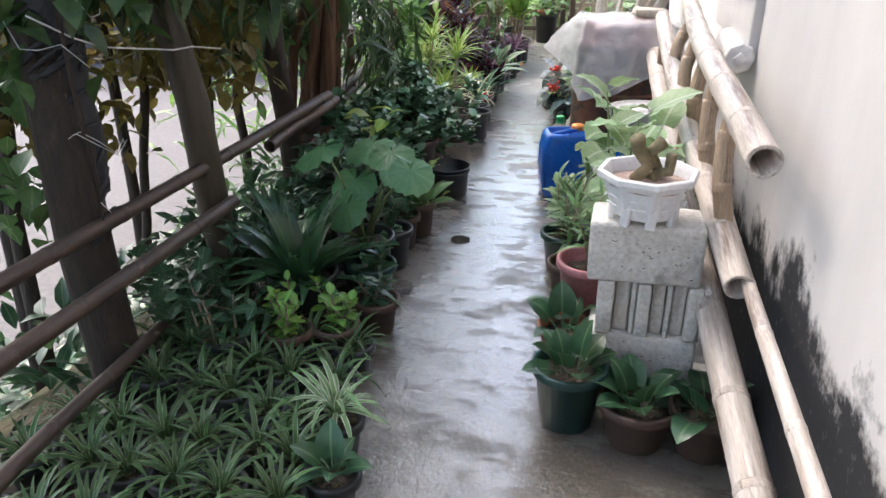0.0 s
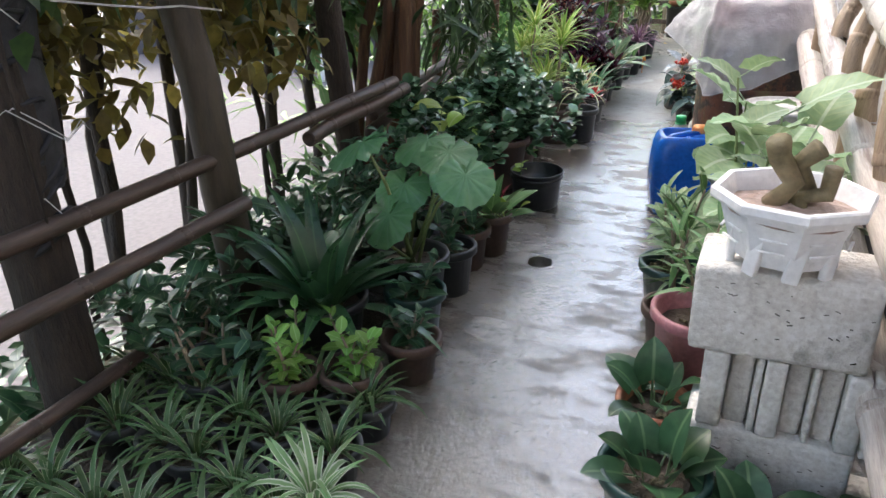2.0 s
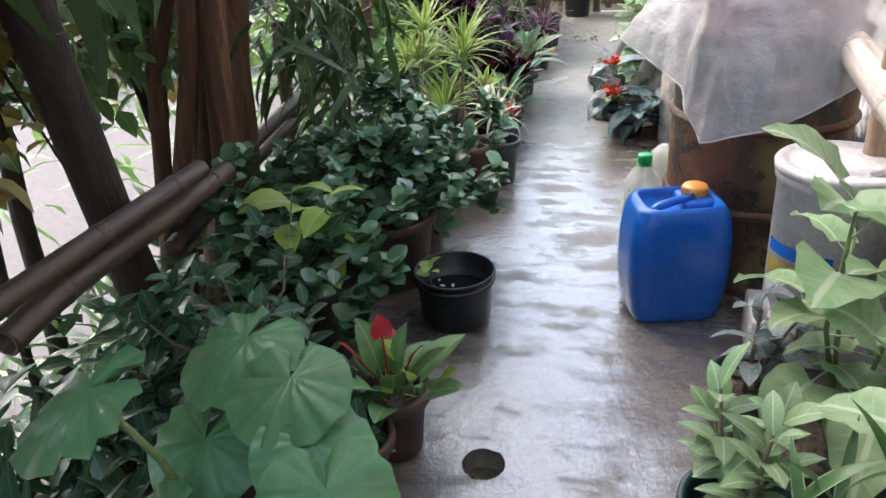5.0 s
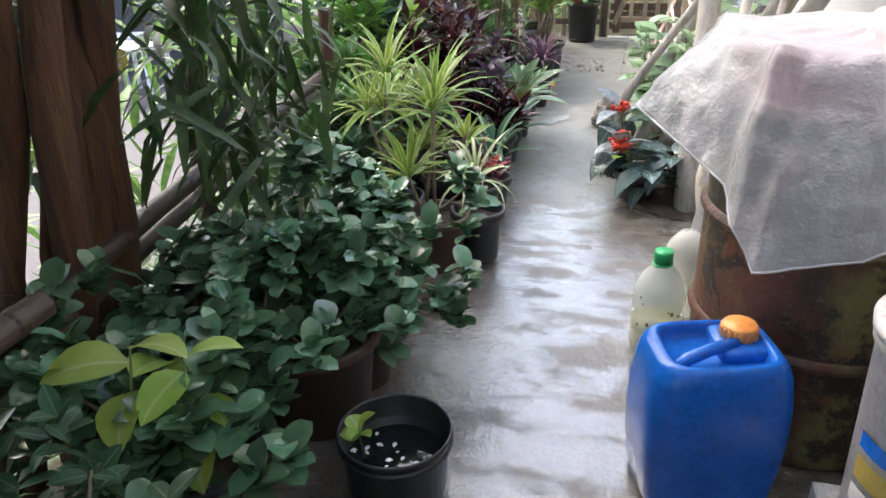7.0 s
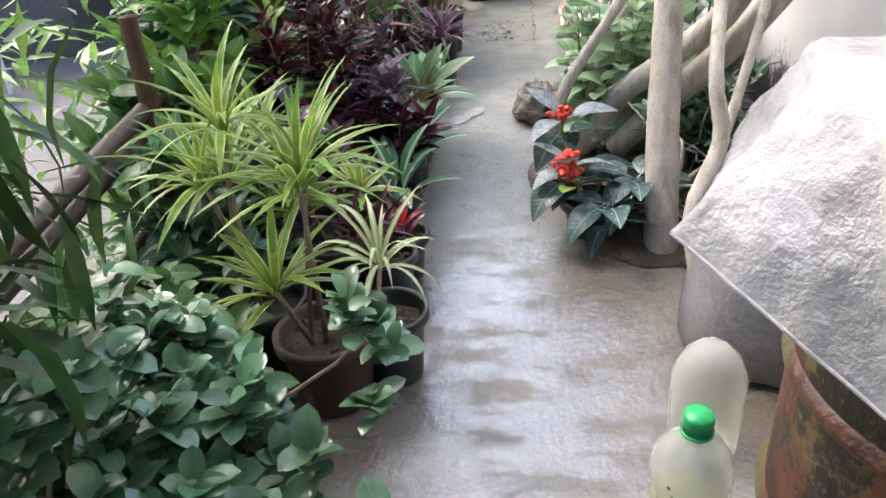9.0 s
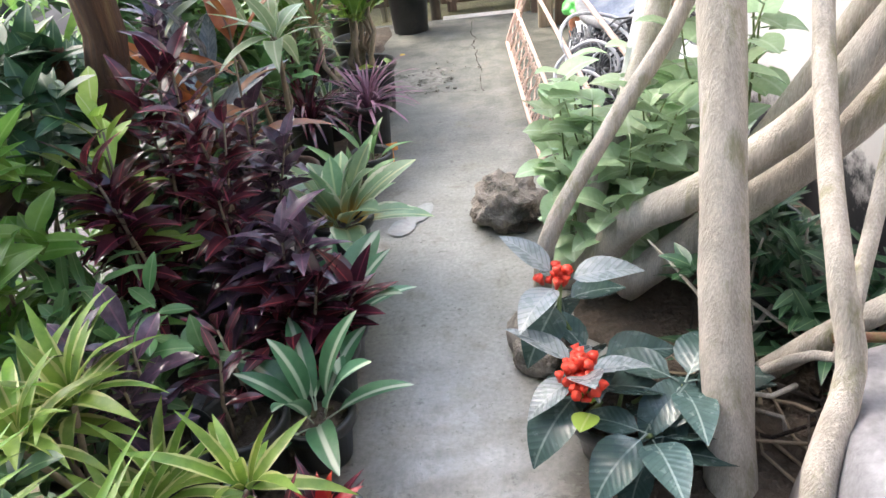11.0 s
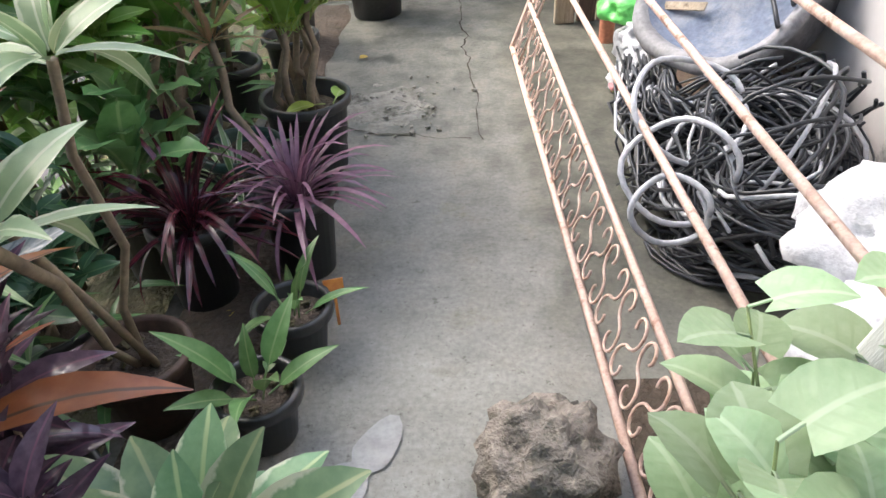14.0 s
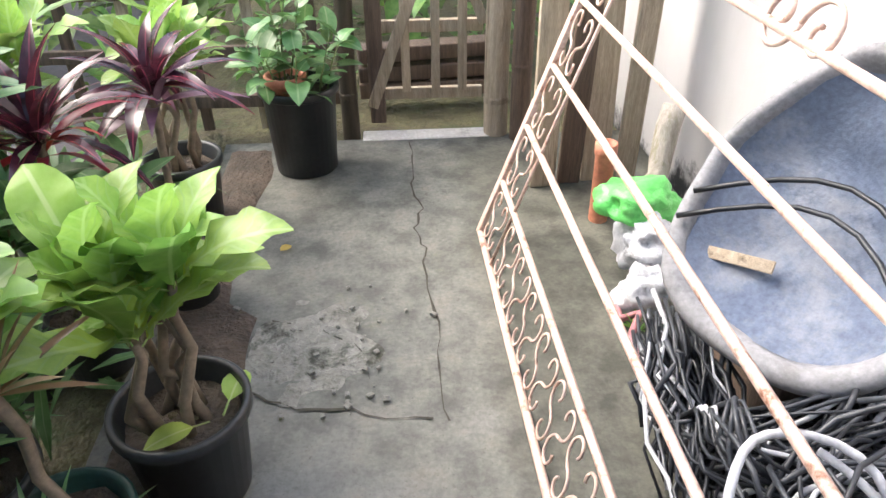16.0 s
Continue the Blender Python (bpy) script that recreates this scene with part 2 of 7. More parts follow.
BARK_GREY = surf("grey_bark", (0.34, 0.30, 0.25), (0.50, 0.45, 0.39), 0.75, 6, 60, 0.6, stretch=(5, 5, 0.8), stain=(0.23, 0.22, 0.12), dist=0.008)
NET = surf("black_netting", (0.007, 0.007, 0.009), (0.022, 0.022, 0.028), 0.6, 20, 90, 0.5)
STRING = surf("pale_string", (0.45, 0.43, 0.42), (0.6, 0.58, 0.58), 0.6, 20, 80, 0.1)
PVC = surf("grey_white_plastic", (0.62, 0.61, 0.60), (0.72, 0.70, 0.69), 0.4, 8, 60, 0.1, stain=(0.40, 0.36, 0.33))
BLOCK = surf("pale_block", (0.50, 0.47, 0.43), (0.62, 0.59, 0.55), 0.85, 6, 70, 0.8, stain=(0.27, 0.25, 0.22), stain_at=(0.58, 0.68), dist=0.008)
WHITE_POT = surf("white_plastic", (0.66, 0.66, 0.67), (0.76, 0.76, 0.77), 0.35, 9, 60, 0.08, stain=(0.45, 0.43, 0.41), stain_at=(0.62, 0.72))
BLACK_POT = surf("black_plastic", (0.012, 0.014, 0.015), (0.035, 0.037, 0.038), 0.38, 8, 60, 0.15, stain=(0.08, 0.075, 0.065), stain_at=(0.6, 0.75))
GREEN_POT = surf("dark_green_plastic", (0.010, 0.035, 0.030), (0.022, 0.06, 0.05), 0.35, 8, 60, 0.12, stain=(0.06, 0.06, 0.05), stain_at=(0.6, 0.75))
BROWN_POT = surf("brown_clay", (0.05, 0.030, 0.022), (0.105, 0.062, 0.045), 0.6, 7, 60, 0.3, stain=(0.05, 0.055, 0.03))
ROSE_POT = surf("faded_rose_plastic", (0.30, 0.10, 0.12), (0.42, 0.20, 0.20), 0.5, 7, 60, 0.2, stain=(0.35, 0.26, 0.22))
TERRA = surf("terracotta", (0.36, 0.13, 0.075), (0.48, 0.20, 0.12), 0.6, 7, 60, 0.2, stain=(0.3, 0.2, 0.15))
BLUE = surf("blue_plastic", (0.004, 0.085, 0.38), (0.012, 0.125, 0.52), 0.22, 6, 60, 0.12, stain=(0.05, 0.11, 0.33), stain_at=(0.6, 0.75), rough_var=0.1)
ORANGE = surf("orange_plastic", (0.72, 0.26, 0.06), (0.80, 0.36, 0.12), 0.4, 10, 60, 0.08)
GREEN_CAP = surf("green_plastic", (0.01, 0.32, 0.09), (0.02, 0.42, 0.13), 0.35, 10, 60, 0.05)
def mossy_rust():
    """Rust with dark scale, olive moss and pale specks; streaked downwards."""
    m, nt, b, _ = nodes_of("mossy_rusted_steel")
    n1, n2, n3 = noise_of(nt, 3.2, 6, 0.6, (1, 1, 0.55)), noise_of(nt, 8, 8, 0.72, (1, 1, 0.6)), noise_of(nt, 45, 5, 0.7)
    col = mixc(nt, ramp(nt, n2, [(0.36, (0,)), (0.62, (1,))]), (0.05, 0.022, 0.014), (0.15, 0.055, 0.026))
    col = mixc(nt, ramp(nt, n1, [(0.47, (0,)), (0.56, (0.9,))]), col, (0.17, 0.145, 0.05))
    col = mixc(nt, ramp(nt, noise_of(nt, 5.5, 9, 0.75), [(0.50, (0,)), (0.56, (0.92,))]), col, (0.018, 0.014, 0.012))
    col = mixc(nt, ramp(nt, n3, [(0.60, (0,)), (0.70, (0.6,))]), col, (0.24, 0.20, 0.15))
    nt.links.new(col, b.inputs["Base Color"])
    nt.links.new(math_node(nt, "MULTIPLY_ADD", n2, 0.5, 0.3), b.inputs["Roughness"])
    bump(nt, b, math_node(nt, "ADD", n2, math_node(nt, "MULTIPLY", n3, 0.4)), 0.8, 0.008)
    return m


DRUM = mossy_rust()
RUST = surf("rusted_steel", (0.028, 0.014, 0.010), (0.15, 0.048, 0.02), 0.5, 6, 50, 0.7, stain=(0.10, 0.095, 0.032), stain_at=(0.50, 0.58), dist=0.006)
PAIL = surf("dull_pail_plastic", (0.50, 0.47, 0.47), (0.62, 0.58, 0.58), 0.45, 6, 60, 0.15, stain=(0.38, 0.22, 0.22), stain_at=(0.56, 0.7))
MAROON = surf("maroon_plastic", (0.16, 0.045, 0.05), (0.24, 0.085, 0.085), 0.4, 6, 60, 0.15, stain=(0.30, 0.22, 0.21), stain_at=(0.55, 0.7))
SHEET = sheer_plastic()
PET = clear_plastic("clear_bottle_plastic", (0.82, 0.83, 0.78), 0.66)
PETWATER = clear_plastic("cloudy_water", (0.55, 0.53, 0.30), 0.5)
WATER = surf("dark_water", (0.006, 0.008, 0.008), (0.012, 0.014, 0.012), 0.05, 4, 40, 0.03, rough_var=0.02)
ROCK = surf("rough_rock", (0.17, 0.15, 0.125), (0.36, 0.31, 0.265), 0.9, 9, 45, 1.0, stain=(0.06, 0.055, 0.045), stain_at=(0.5, 0.6), dist=0.02)
PINK_IRON = surf("peeling_painted_iron", (0.52, 0.35, 0.28), (0.63, 0.47, 0.40), 0.55, 25, 90, 0.4, stain=(0.26, 0.12, 0.07), stain_at=(0.55, 0.65), dist=0.002)
CABLE = surf("black_rubber_hose", (0.012, 0.0135, 0.017), (0.042, 0.046, 0.055), 0.42, 12, 70, 0.15, spread=0.8)
CABLE_PALE = surf("grey_hose", (0.36, 0.37, 0.40), (0.5, 0.5, 0.53), 0.4, 12, 70, 0.1, spread=0.4)
CANVAS = surf("faded_blue_canvas", (0.075, 0.10, 0.155), (0.135, 0.16, 0.215), 0.8, 4, 80, 0.5, stain=(0.27, 0.28, 0.30), stain_at=(0.52, 0.68))
CANVAS_GREY = surf("grey_rubber_rim", (0.16, 0.16, 0.17), (0.28, 0.275, 0.285), 0.7, 6, 70, 0.4, stain=(0.12, 0.11, 0.11))
TARP = surf("dusty_pale_plastic", (0.17, 0.163, 0.175), (0.235, 0.228, 0.24), 0.45, 4, 60, 0.3, stain=(0.20, 0.175, 0.16), stain_at=(0.55, 0.75), dist=0.006)
SACK = surf("white_sack", (0.46, 0.47, 0.50), (0.60, 0.60, 0.62), 0.6, 7, 60, 0.5, dist=0.01)
BAG = surf("green_bag_plastic", (0.10, 0.55, 0.10), (0.22, 0.72, 0.20), 0.35, 10, 50, 0.5, dist=0.01)
PLANK = surf("weathered_plank", (0.30, 0.235, 0.165), (0.47, 0.39, 0.29), 0.75, 6, 60, 0.5, stretch=(8, 8, 0.6), stain=(0.12, 0.085, 0.055), dist=0.005, spread=0.35)
PLANK_DARK = surf("dark_plank", (0.075, 0.05, 0.035), (0.16, 0.11, 0.08), 0.75, 6, 60, 0.5, stretch=(8, 8, 0.6), stain=(0.04, 0.03, 0.02), dist=0.005, spread=0.35)
TWIG = surf("thin_stem", (0.13, 0.10, 0.07), (0.24, 0.19, 0.13), 0.7, 14, 60, 0.3)
STEM_GREEN = surf("green_stem", (0.09, 0.14, 0.04), (0.16, 0.20, 0.07), 0.5, 14, 60, 0.1)
ROUGH_SCREED = surf("crumbled_screed", (0.16, 0.155, 0.13), (0.27, 0.265, 0.235), 0.9, 12, 60, 0.9, stain=(0.06, 0.06, 0.045), stain_at=(0.52, 0.62), dist=0.01)
CRACK = surf("crack_dirt", (0.035, 0.03, 0.022), (0.06, 0.055, 0.04), 0.9, 20, 60)
CHALK = surf("white_splash", (0.37, 0.37, 0.365), (0.29, 0.287, 0.275), 0.7, 30, 60)
WHITE_WOOD = surf("whitewashed_wood", (0.66, 0.64, 0.63), (0.78, 0.76, 0.76), 0.7, 7, 60, 0.4, stretch=(5, 5, 0.7), stain=(0.33, 0.29, 0.26), stain_at=(0.58, 0.70), dist=0.005)
FLECK = surf("floating_fleck", (0.62, 0.62, 0.60), (0.74, 0.74, 0.72), 0.7, 30, 60)

L_GRASSY = leafmat("variegated_blade", (0.045, 0.10, 0.03), (0.07, 0.14, 0.045), edge=(0.30, 0.36, 0.20), edgew=0.36)
L_WHITE = leafmat("white_edged_blade", (0.14, 0.26, 0.10), (0.2, 0.33, 0.14), edge=(0.55, 0.60, 0.45), edgew=0.26)
L_HERB = leafmat("bright_herb_leaf", (0.13, 0.27, 0.045), (0.19, 0.35, 0.07), rib=(0.25, 0.4, 0.13), rough=0.45, trans=0.3)
L_STRAP = leafmat("dark_strap_leaf", (0.022, 0.065, 0.026), (0.04, 0.10, 0.038), rib=(0.06, 0.14, 0.05), rough=0.3)
L_ROUND = leafmat("silver_veined_leaf", (0.085, 0.20, 0.085), (0.12, 0.26, 0.11), vein=(0.115, 0.245, 0.115), veins=13, rough=0.24, radial=True)
L_FICUS = leafmat("glossy_dark_leaf", (0.065, 0.155, 0.075), (0.125, 0.225, 0.12), rib=(0.10, 0.18, 0.12), rough=0.19, trans=0.15, vary=0.9)
L_LIME = leafmat("lime_leaf", (0.28, 0.43, 0.06), (0.36, 0.50, 0.11), rib=(0.45, 0.55, 0.2), rough=0.45, trans=0.35)
L_DRAC = leafmat("yellow_green_blade", (0.13, 0.24, 0.035), (0.24, 0.36, 0.06), edge=(0.50, 0.53, 0.20), edgew=0.27, trans=0.35)
L_CREAM = leafmat("cream_striped_blade", (0.30, 0.38, 0.15), (0.42, 0.46, 0.24), rib=(0.55, 0.55, 0.36), ribw=0.2, edge=(0.13, 0.24, 0.06), edgew=0.38)
L_RED = leafmat("dark_red_leaf", (0.042, 0.013, 0.021), (0.088, 0.021, 0.033), rib=(0.22, 0.04, 0.06), rough=0.2, vary=0.8)
L_PURPLE = leafmat("purple_leaf", (0.055, 0.034, 0.054), (0.13, 0.085, 0.12), rib=(0.16, 0.08, 0.12), rough=0.17, vary=0.8)
L_MAUVE = leafmat("mauve_blade", (0.14, 0.06, 0.10), (0.25, 0.13, 0.19), edge=(0.09, 0.03, 0.06), edgew=0.36, rough=0.35)
L_PINKRED = leafmat("crimson_leaf", (0.36, 0.015, 0.03), (0.5, 0.04, 0.05), rough=0.35)
L_CROTON = leafmat("cream_edged_green_leaf", (0.19, 0.32, 0.17), (0.28, 0.42, 0.23), rib=(0.44, 0.52, 0.28), edge=(0.62, 0.66, 0.48), edgew=0.34, tip=(0.58, 0.36, 0.05))
L_LANKY = leafmat("pale_striped_leaf", (0.20, 0.28, 0.15), (0.28, 0.36, 0.20), rib=(0.45, 0.48, 0.33), edge=(0.46, 0.50, 0.34), edgew=0.36)
L_DIEFF = leafmat("white_ribbed_leaf", (0.065, 0.18, 0.085), (0.105, 0.24, 0.12), rib=(0.50, 0.58, 0.44), ribw=0.12)
L_SILVER = leafmat("silvery_leaf", (0.15, 0.18, 0.185), (0.23, 0.255, 0.265), rib=(0.24, 0.27, 0.27), ribw=0.03, vein=(0.12, 0.145, 0.15), veins=9, rough=0.28, trans=0.1)
L_DEEP = leafmat("deep_green_leaf", (0.025, 0.075, 0.035), (0.05, 0.12, 0.055), rib=(0.12, 0.2, 0.1), rough=0.35)
L_MID = leafmat("mid_green_leaf", (0.08, 0.18, 0.055), (0.14, 0.26, 0.095), rib=(0.2, 0.3, 0.13), rough=0.42)
L_PALE = leafmat("pale_green_leaf", (0.20, 0.32, 0.15), (0.31, 0.43, 0.24), rib=(0.46, 0.55, 0.38), vein=(0.29, 0.40, 0.20), veins=7, rough=0.45, trans=0.3)
L_VINE = leafmat("pale_scalloped_leaf", (0.30, 0.43, 0.24), (0.42, 0.54, 0.34), rib=(0.47, 0.58, 0.4), vein=(0.35, 0.47, 0.28), veins=6, rough=0.45, trans=0.35)
L_SLATE = leafmat("slate_ribbed_leaf", (0.045, 0.085, 0.075), (0.085, 0.135, 0.125), rib=(0.20, 0.26, 0.24), ribw=0.03, vein=(0.05, 0.085, 0.08), veins=10, rough=0.26, trans=0.1)
L_BIG = leafmat("fresh_lime_leaf", (0.24, 0.40, 0.08), (0.36, 0.52, 0.12), rib=(0.37, 0.52, 0.19), vein=(0.30, 0.46, 0.13), veins=7, rough=0.42, trans=0.35, tip=(0.34, 0.46, 0.06))
L_BRONZE = leafmat("bronze_leaf", (0.28, 0.09, 0.025), (0.4, 0.15, 0.05), rib=(0.12, 0.06, 0.03), rough=0.4)
L_BLUSH = leafmat("pink_bronze_blade", (0.36, 0.22, 0.13), (0.48, 0.30, 0.19), edge=(0.24, 0.28, 0.13), edgew=0.3)
L_DRY = leafmat("yellowed_leaf", (0.35, 0.24, 0.05), (0.45, 0.33, 0.10), rough=0.6, trans=0.3)
L_CANOPY = leafmat("canopy_leaf", (0.028, 0.06, 0.02), (0.06, 0.11, 0.03), rough=0.45, trans=0.25, vary=0.8)
L_OCHRE = leafmat("ochre_canopy_leaf", (0.14, 0.11, 0.025), (0.24, 0.19, 0.05), rough=0.5, trans=0.35, vary=0.7)
L_FAR = leafmat("far_leaf", (0.10, 0.20, 0.045), (0.20, 0.32, 0.08), rough=0.5, trans=0.35, vary=0.9)
PETAL = surf("red_petal", (0.62, 0.035, 0.02), (0.75, 0.07, 0.03), 0.45, 15, 60, 0.1)
PETAL_PINK = surf("mauve_plastic", (0.50, 0.32, 0.45), (0.60, 0.42, 0.55), 0.45, 15, 60, 0.1)

# ---- building blocks ----


def mesh_of(name, verts, faces, material, uvs=None, smooth=True):
    me = bpy.data.meshes.new(name)
    me.from_pydata(verts, [], faces)
    if uvs:
        lay = me.uv_layers.new(name="UVMap")
        idx = np.empty(len(me.loops), dtype=np.int32)
        me.loops.foreach_get("vertex_index", idx)
        lay.data.foreach_set("uv", np.asarray(uvs, dtype=np.float32)[idx].ravel())
    me.materials.append(material)
    me.polygons.foreach_set("use_smooth", [smooth] * len(me.polygons))
    me.update()
    return me


def thing(name, label, category, at=(0, 0, 0), group="", rz=0.0, kind=""):
    ob = new(name)
    ob.empty_display_size = 0.05
    ob.matrix_basis = pose(*at, 0, 0, rz)
    return tagged(ob, label, category, group, kind)


def put_mesh(name, me, parent=None, label="", m=None):
    ob = new(name, me)
    if m is not None:
        ob.matrix_basis = m
    if parent is not None:
        ob.parent = parent
    return tagged(ob, label) if label else ob


class Shape:
    """Vertices and faces gathered into one mesh."""

    def __init__(self):
        self.v, self.f, self.uv = [], [], []

    def add(self, verts, faces, m=None, uvs=None):
        n = len(self.v)
        self.v += [tuple(m @ Vector(p)) for p in verts] if m is not None else [tuple(p) for p in verts]
        self.f += [tuple(i + n for i in f) for f in faces]
        self.uv += uvs if uvs else [(0.5, 0.5)] * len(verts)
        return self

    def mesh(self, name, material, smooth=True):
        return mesh_of(name, self.v, self.f, material, self.uv, smooth)

    def tube(self, pts, radii, n=8, caps=True):
        pts = [Vector(p) for p in pts]
        if not isinstance(radii, (list, tuple)):
            radii = [radii] * len(pts)
        verts, faces, side = [], [], None
        for i, p in enumerate(pts):
            d = (pts[min(i + 1, len(pts) - 1)] - pts[max(i - 1, 0)]).normalized()
            if side is None:
                side = d.orthogonal().normalized()
            side = (side - d * side.dot(d)).normalized()
            up = d.cross(side)
            for k in range(n):
                a = 2 * math.pi * k / n
                verts.append(p + (side * math.cos(a) + up * math.sin(a)) * radii[i])
        for i in range(len(pts) - 1):
            for k in range(n):
                a, b = i * n + k, i * n + (k + 1) % n
                faces.append((a, b, b + n, a + n))
        if caps:
            faces.append(tuple(range(n))[::-1])
            faces.append(tuple(range((len(pts) - 1) * n, len(pts) * n)))
        return self.add(verts, faces)

    def lathe(self, prof, n=24, at=(0, 0, 0), power=2.0, sx=1.0, sy=1.0, caps=True):
        """Rings of (radius, height) about z; power over 2 squares the section."""
        verts, faces = [], []
        for r, z in prof:
            for k in range(n):
                a = 2 * math.pi * k / n
                c, s = math.cos(a), math.sin(a)
                q = (abs(c) ** power + abs(s) ** power) ** (-1 / power)
                verts.append((at[0] + r * c * q * sx, at[1] + r * s * q * sy, at[2] + z))
        for i in range(len(prof) - 1):
            for k in range(n):
                a, b = i * n + k, i * n + (k + 1) % n
                faces.append((a, b, b + n, a + n))
        if caps and prof[0][0] > 1e-4:
            faces.append(tuple(range(n))[::-1])
        if caps and prof[-1][0] > 1e-4:
            faces.append(tuple(range((len(prof) - 1) * n, len(prof) * n)))
        return self.add(verts, faces)

    def box(self, size, m=None, bevel=0.004, rough=0.0, seed=0):
        bm = bmesh.new()
        bmesh.ops.create_cube(bm, size=1.0)
        for v in bm.verts:
            v.co = Vector((v.co.x * size[0], v.co.y * size[1], v.co.z * size[2]))
        if bevel:
            bmesh.ops.bevel(bm, geom=bm.edges[:], offset=bevel, segments=2, affect="EDGES", profile=0.6)
        bm.verts.index_update()
        vs = [v.co + (noise.noise_vector(v.co * 9 + Vector((seed, 0, 0))) * rough if rough else Vector()) for v in bm.verts]
        fs = [[v.index for v in f.verts] for f in bm.faces]
        bm.free()
        return self.add(vs, fs, m)


def part(name, shape, material, parent=None, label="", m=None, smooth=True):
    return put_mesh(name, shape.mesh(name, material, smooth), parent, label, m)


CHIP = Shape().box((0.022, 0.013, 0.008), None, 0.002).mesh("bark_chip", LITTER)

PROFILES = {
    "strap": lambda s: min(1, 0.45 + s * 3) * (1 - s ** 4) ** 0.8,
    "lance": lambda s: math.sin(math.pi * s ** 0.7) ** 0.9 if 0 < s < 1 else 0.03,
    "oval": lambda s: math.sin(math.pi * s ** 0.92) ** 0.7 if 0 < s < 1 else 0.04,
    "obov": lambda s: math.sin(math.pi * min(1, s ** 1.35)) ** 0.7 if 0 < s < 1 else 0.04,
    "round": lambda s: math.sqrt(max(0.0004, 1 - (1.86 * s - 0.86) ** 2)) if s < 1 else 0.05,
    "heart": lambda s: (math.sin(math.pi * (0.25 + 0.75 * s) ** 1.05) ** 0.75 if s < 1 else 0.02),
}


def blade(length, width, kind="lance", droop=0.5, fold=0.25, segs=6, wave=0.0, lobe=0.0, stalk=0.0):
    """One leaf along +y that bends down by droop radians; UV across and along."""
    verts, faces, uvs, y, z = [], [], [], stalk, 0.0
    for i in range(segs + 1):
        s = i / segs
        w = width * 0.5 * PROFILES[kind](s)
        a = 0.25 * droop - droop * s
        if i:
            y += math.cos(a) * length / segs
            z += math.sin(a) * length / segs
        rip = wave * width * math.sin(s * 19.0)
        back = lobe * length * (1 - s) ** 3
        nz = fold * w
        verts += [(-w, y - back, z + nz + rip), (0, y, z), (w, y - back, z + nz - rip)]
        uvs += [(0.5 - 0.5 * max(0.15, w / (width * 0.5)), s), (0.5, s), (0.5 + 0.5 * max(0.15, w / (width * 0.5)), s)]
    for i in range(segs):
        a = i * 3
        faces += [(a, a + 1, a + 4, a + 3), (a + 1, a + 2, a + 5, a + 4)]
    if stalk:
        n = len(verts)
        verts += [(-0.003, 0, 0), (0.003, 0, 0), (0.0025, stalk, 0.002), (-0.0025, stalk, 0.002), (0, 0, -0.004), (0, stalk, -0.002)]
        uvs += [(0.5, 0)] * 6
        faces += [(n, n + 1, n + 2, n + 3), (n, n + 3, n + 5, n + 4), (n + 1, n + 4, n + 5, n + 2)]
    return verts, faces, uvs


def disc_leaf(radius, cup=0.25, seed=0, n=30, rings=5):
    """A round notched leaf about its stalk; UV x runs round it, y outwards."""
    rnd = random.Random(seed)
    verts, faces, uvs = [(0, 0, 0)], [], [(0.5, 0)]
    for i in range(1, rings + 1):
        t = i / rings
        for k in range(n):
            a = -math.pi + 2 * math.pi * (k + 0.5) / n
            edge = radius * (1 + 0.20 * math.cos(a)) * (1 - 0.62 * math.exp(-((math.pi - abs(a)) / 0.26) ** 2))
            r = edge * t
            z = -cup * radius * t * t * (0.55 + 0.45 * math.cos(a)) + 0.05 * radius * t * math.sin(a * 6 + seed) * t + 0.012 * math.sin(13 * a) * t
            verts.append((r * math.sin(a), r * math.cos(a), z))
            uvs.append(((k + 0.5) / n, t))
    for k in range(n - 1):
        faces.append((0, 1 + k, 2 + k))
        for i in range(rings - 1):
            b = 1 + i * n + k
            faces.append((b, b + n, b + n + 1, b + 1))
    return verts, faces, uvs


def aim(at, az, elev, scale=1.0, roll=0.0):
    """A pose for a leaf: az degrees about z, elev above the level, roll about its length."""
    return pose(*at) @ pose(0, 0, 0, 0, 0, az) @ pose(0, 0, 0, elev) @ pose(0, 0, 0, 0, roll) @ Matrix.Diagonal((scale, scale, scale, 1))


def leaf_meshes(name, material, n, length, width, kind, droop, seed=0, **kw):
    rnd = random.Random(seed)
    out = []
    for _ in range(n):
        v, f, u = blade(length * rnd.uniform(0.85, 1.1), width * rnd.uniform(0.85, 1.15), kind, droop * rnd.uniform(0.5, 1.5), kw.get("fold", 0.25), kw.get("segs", 6), kw.get("wave", 0), kw.get("lobe", 0), kw.get("stalk", 0))
        out.append(mesh_of(name, v, f, material, u))
    return out


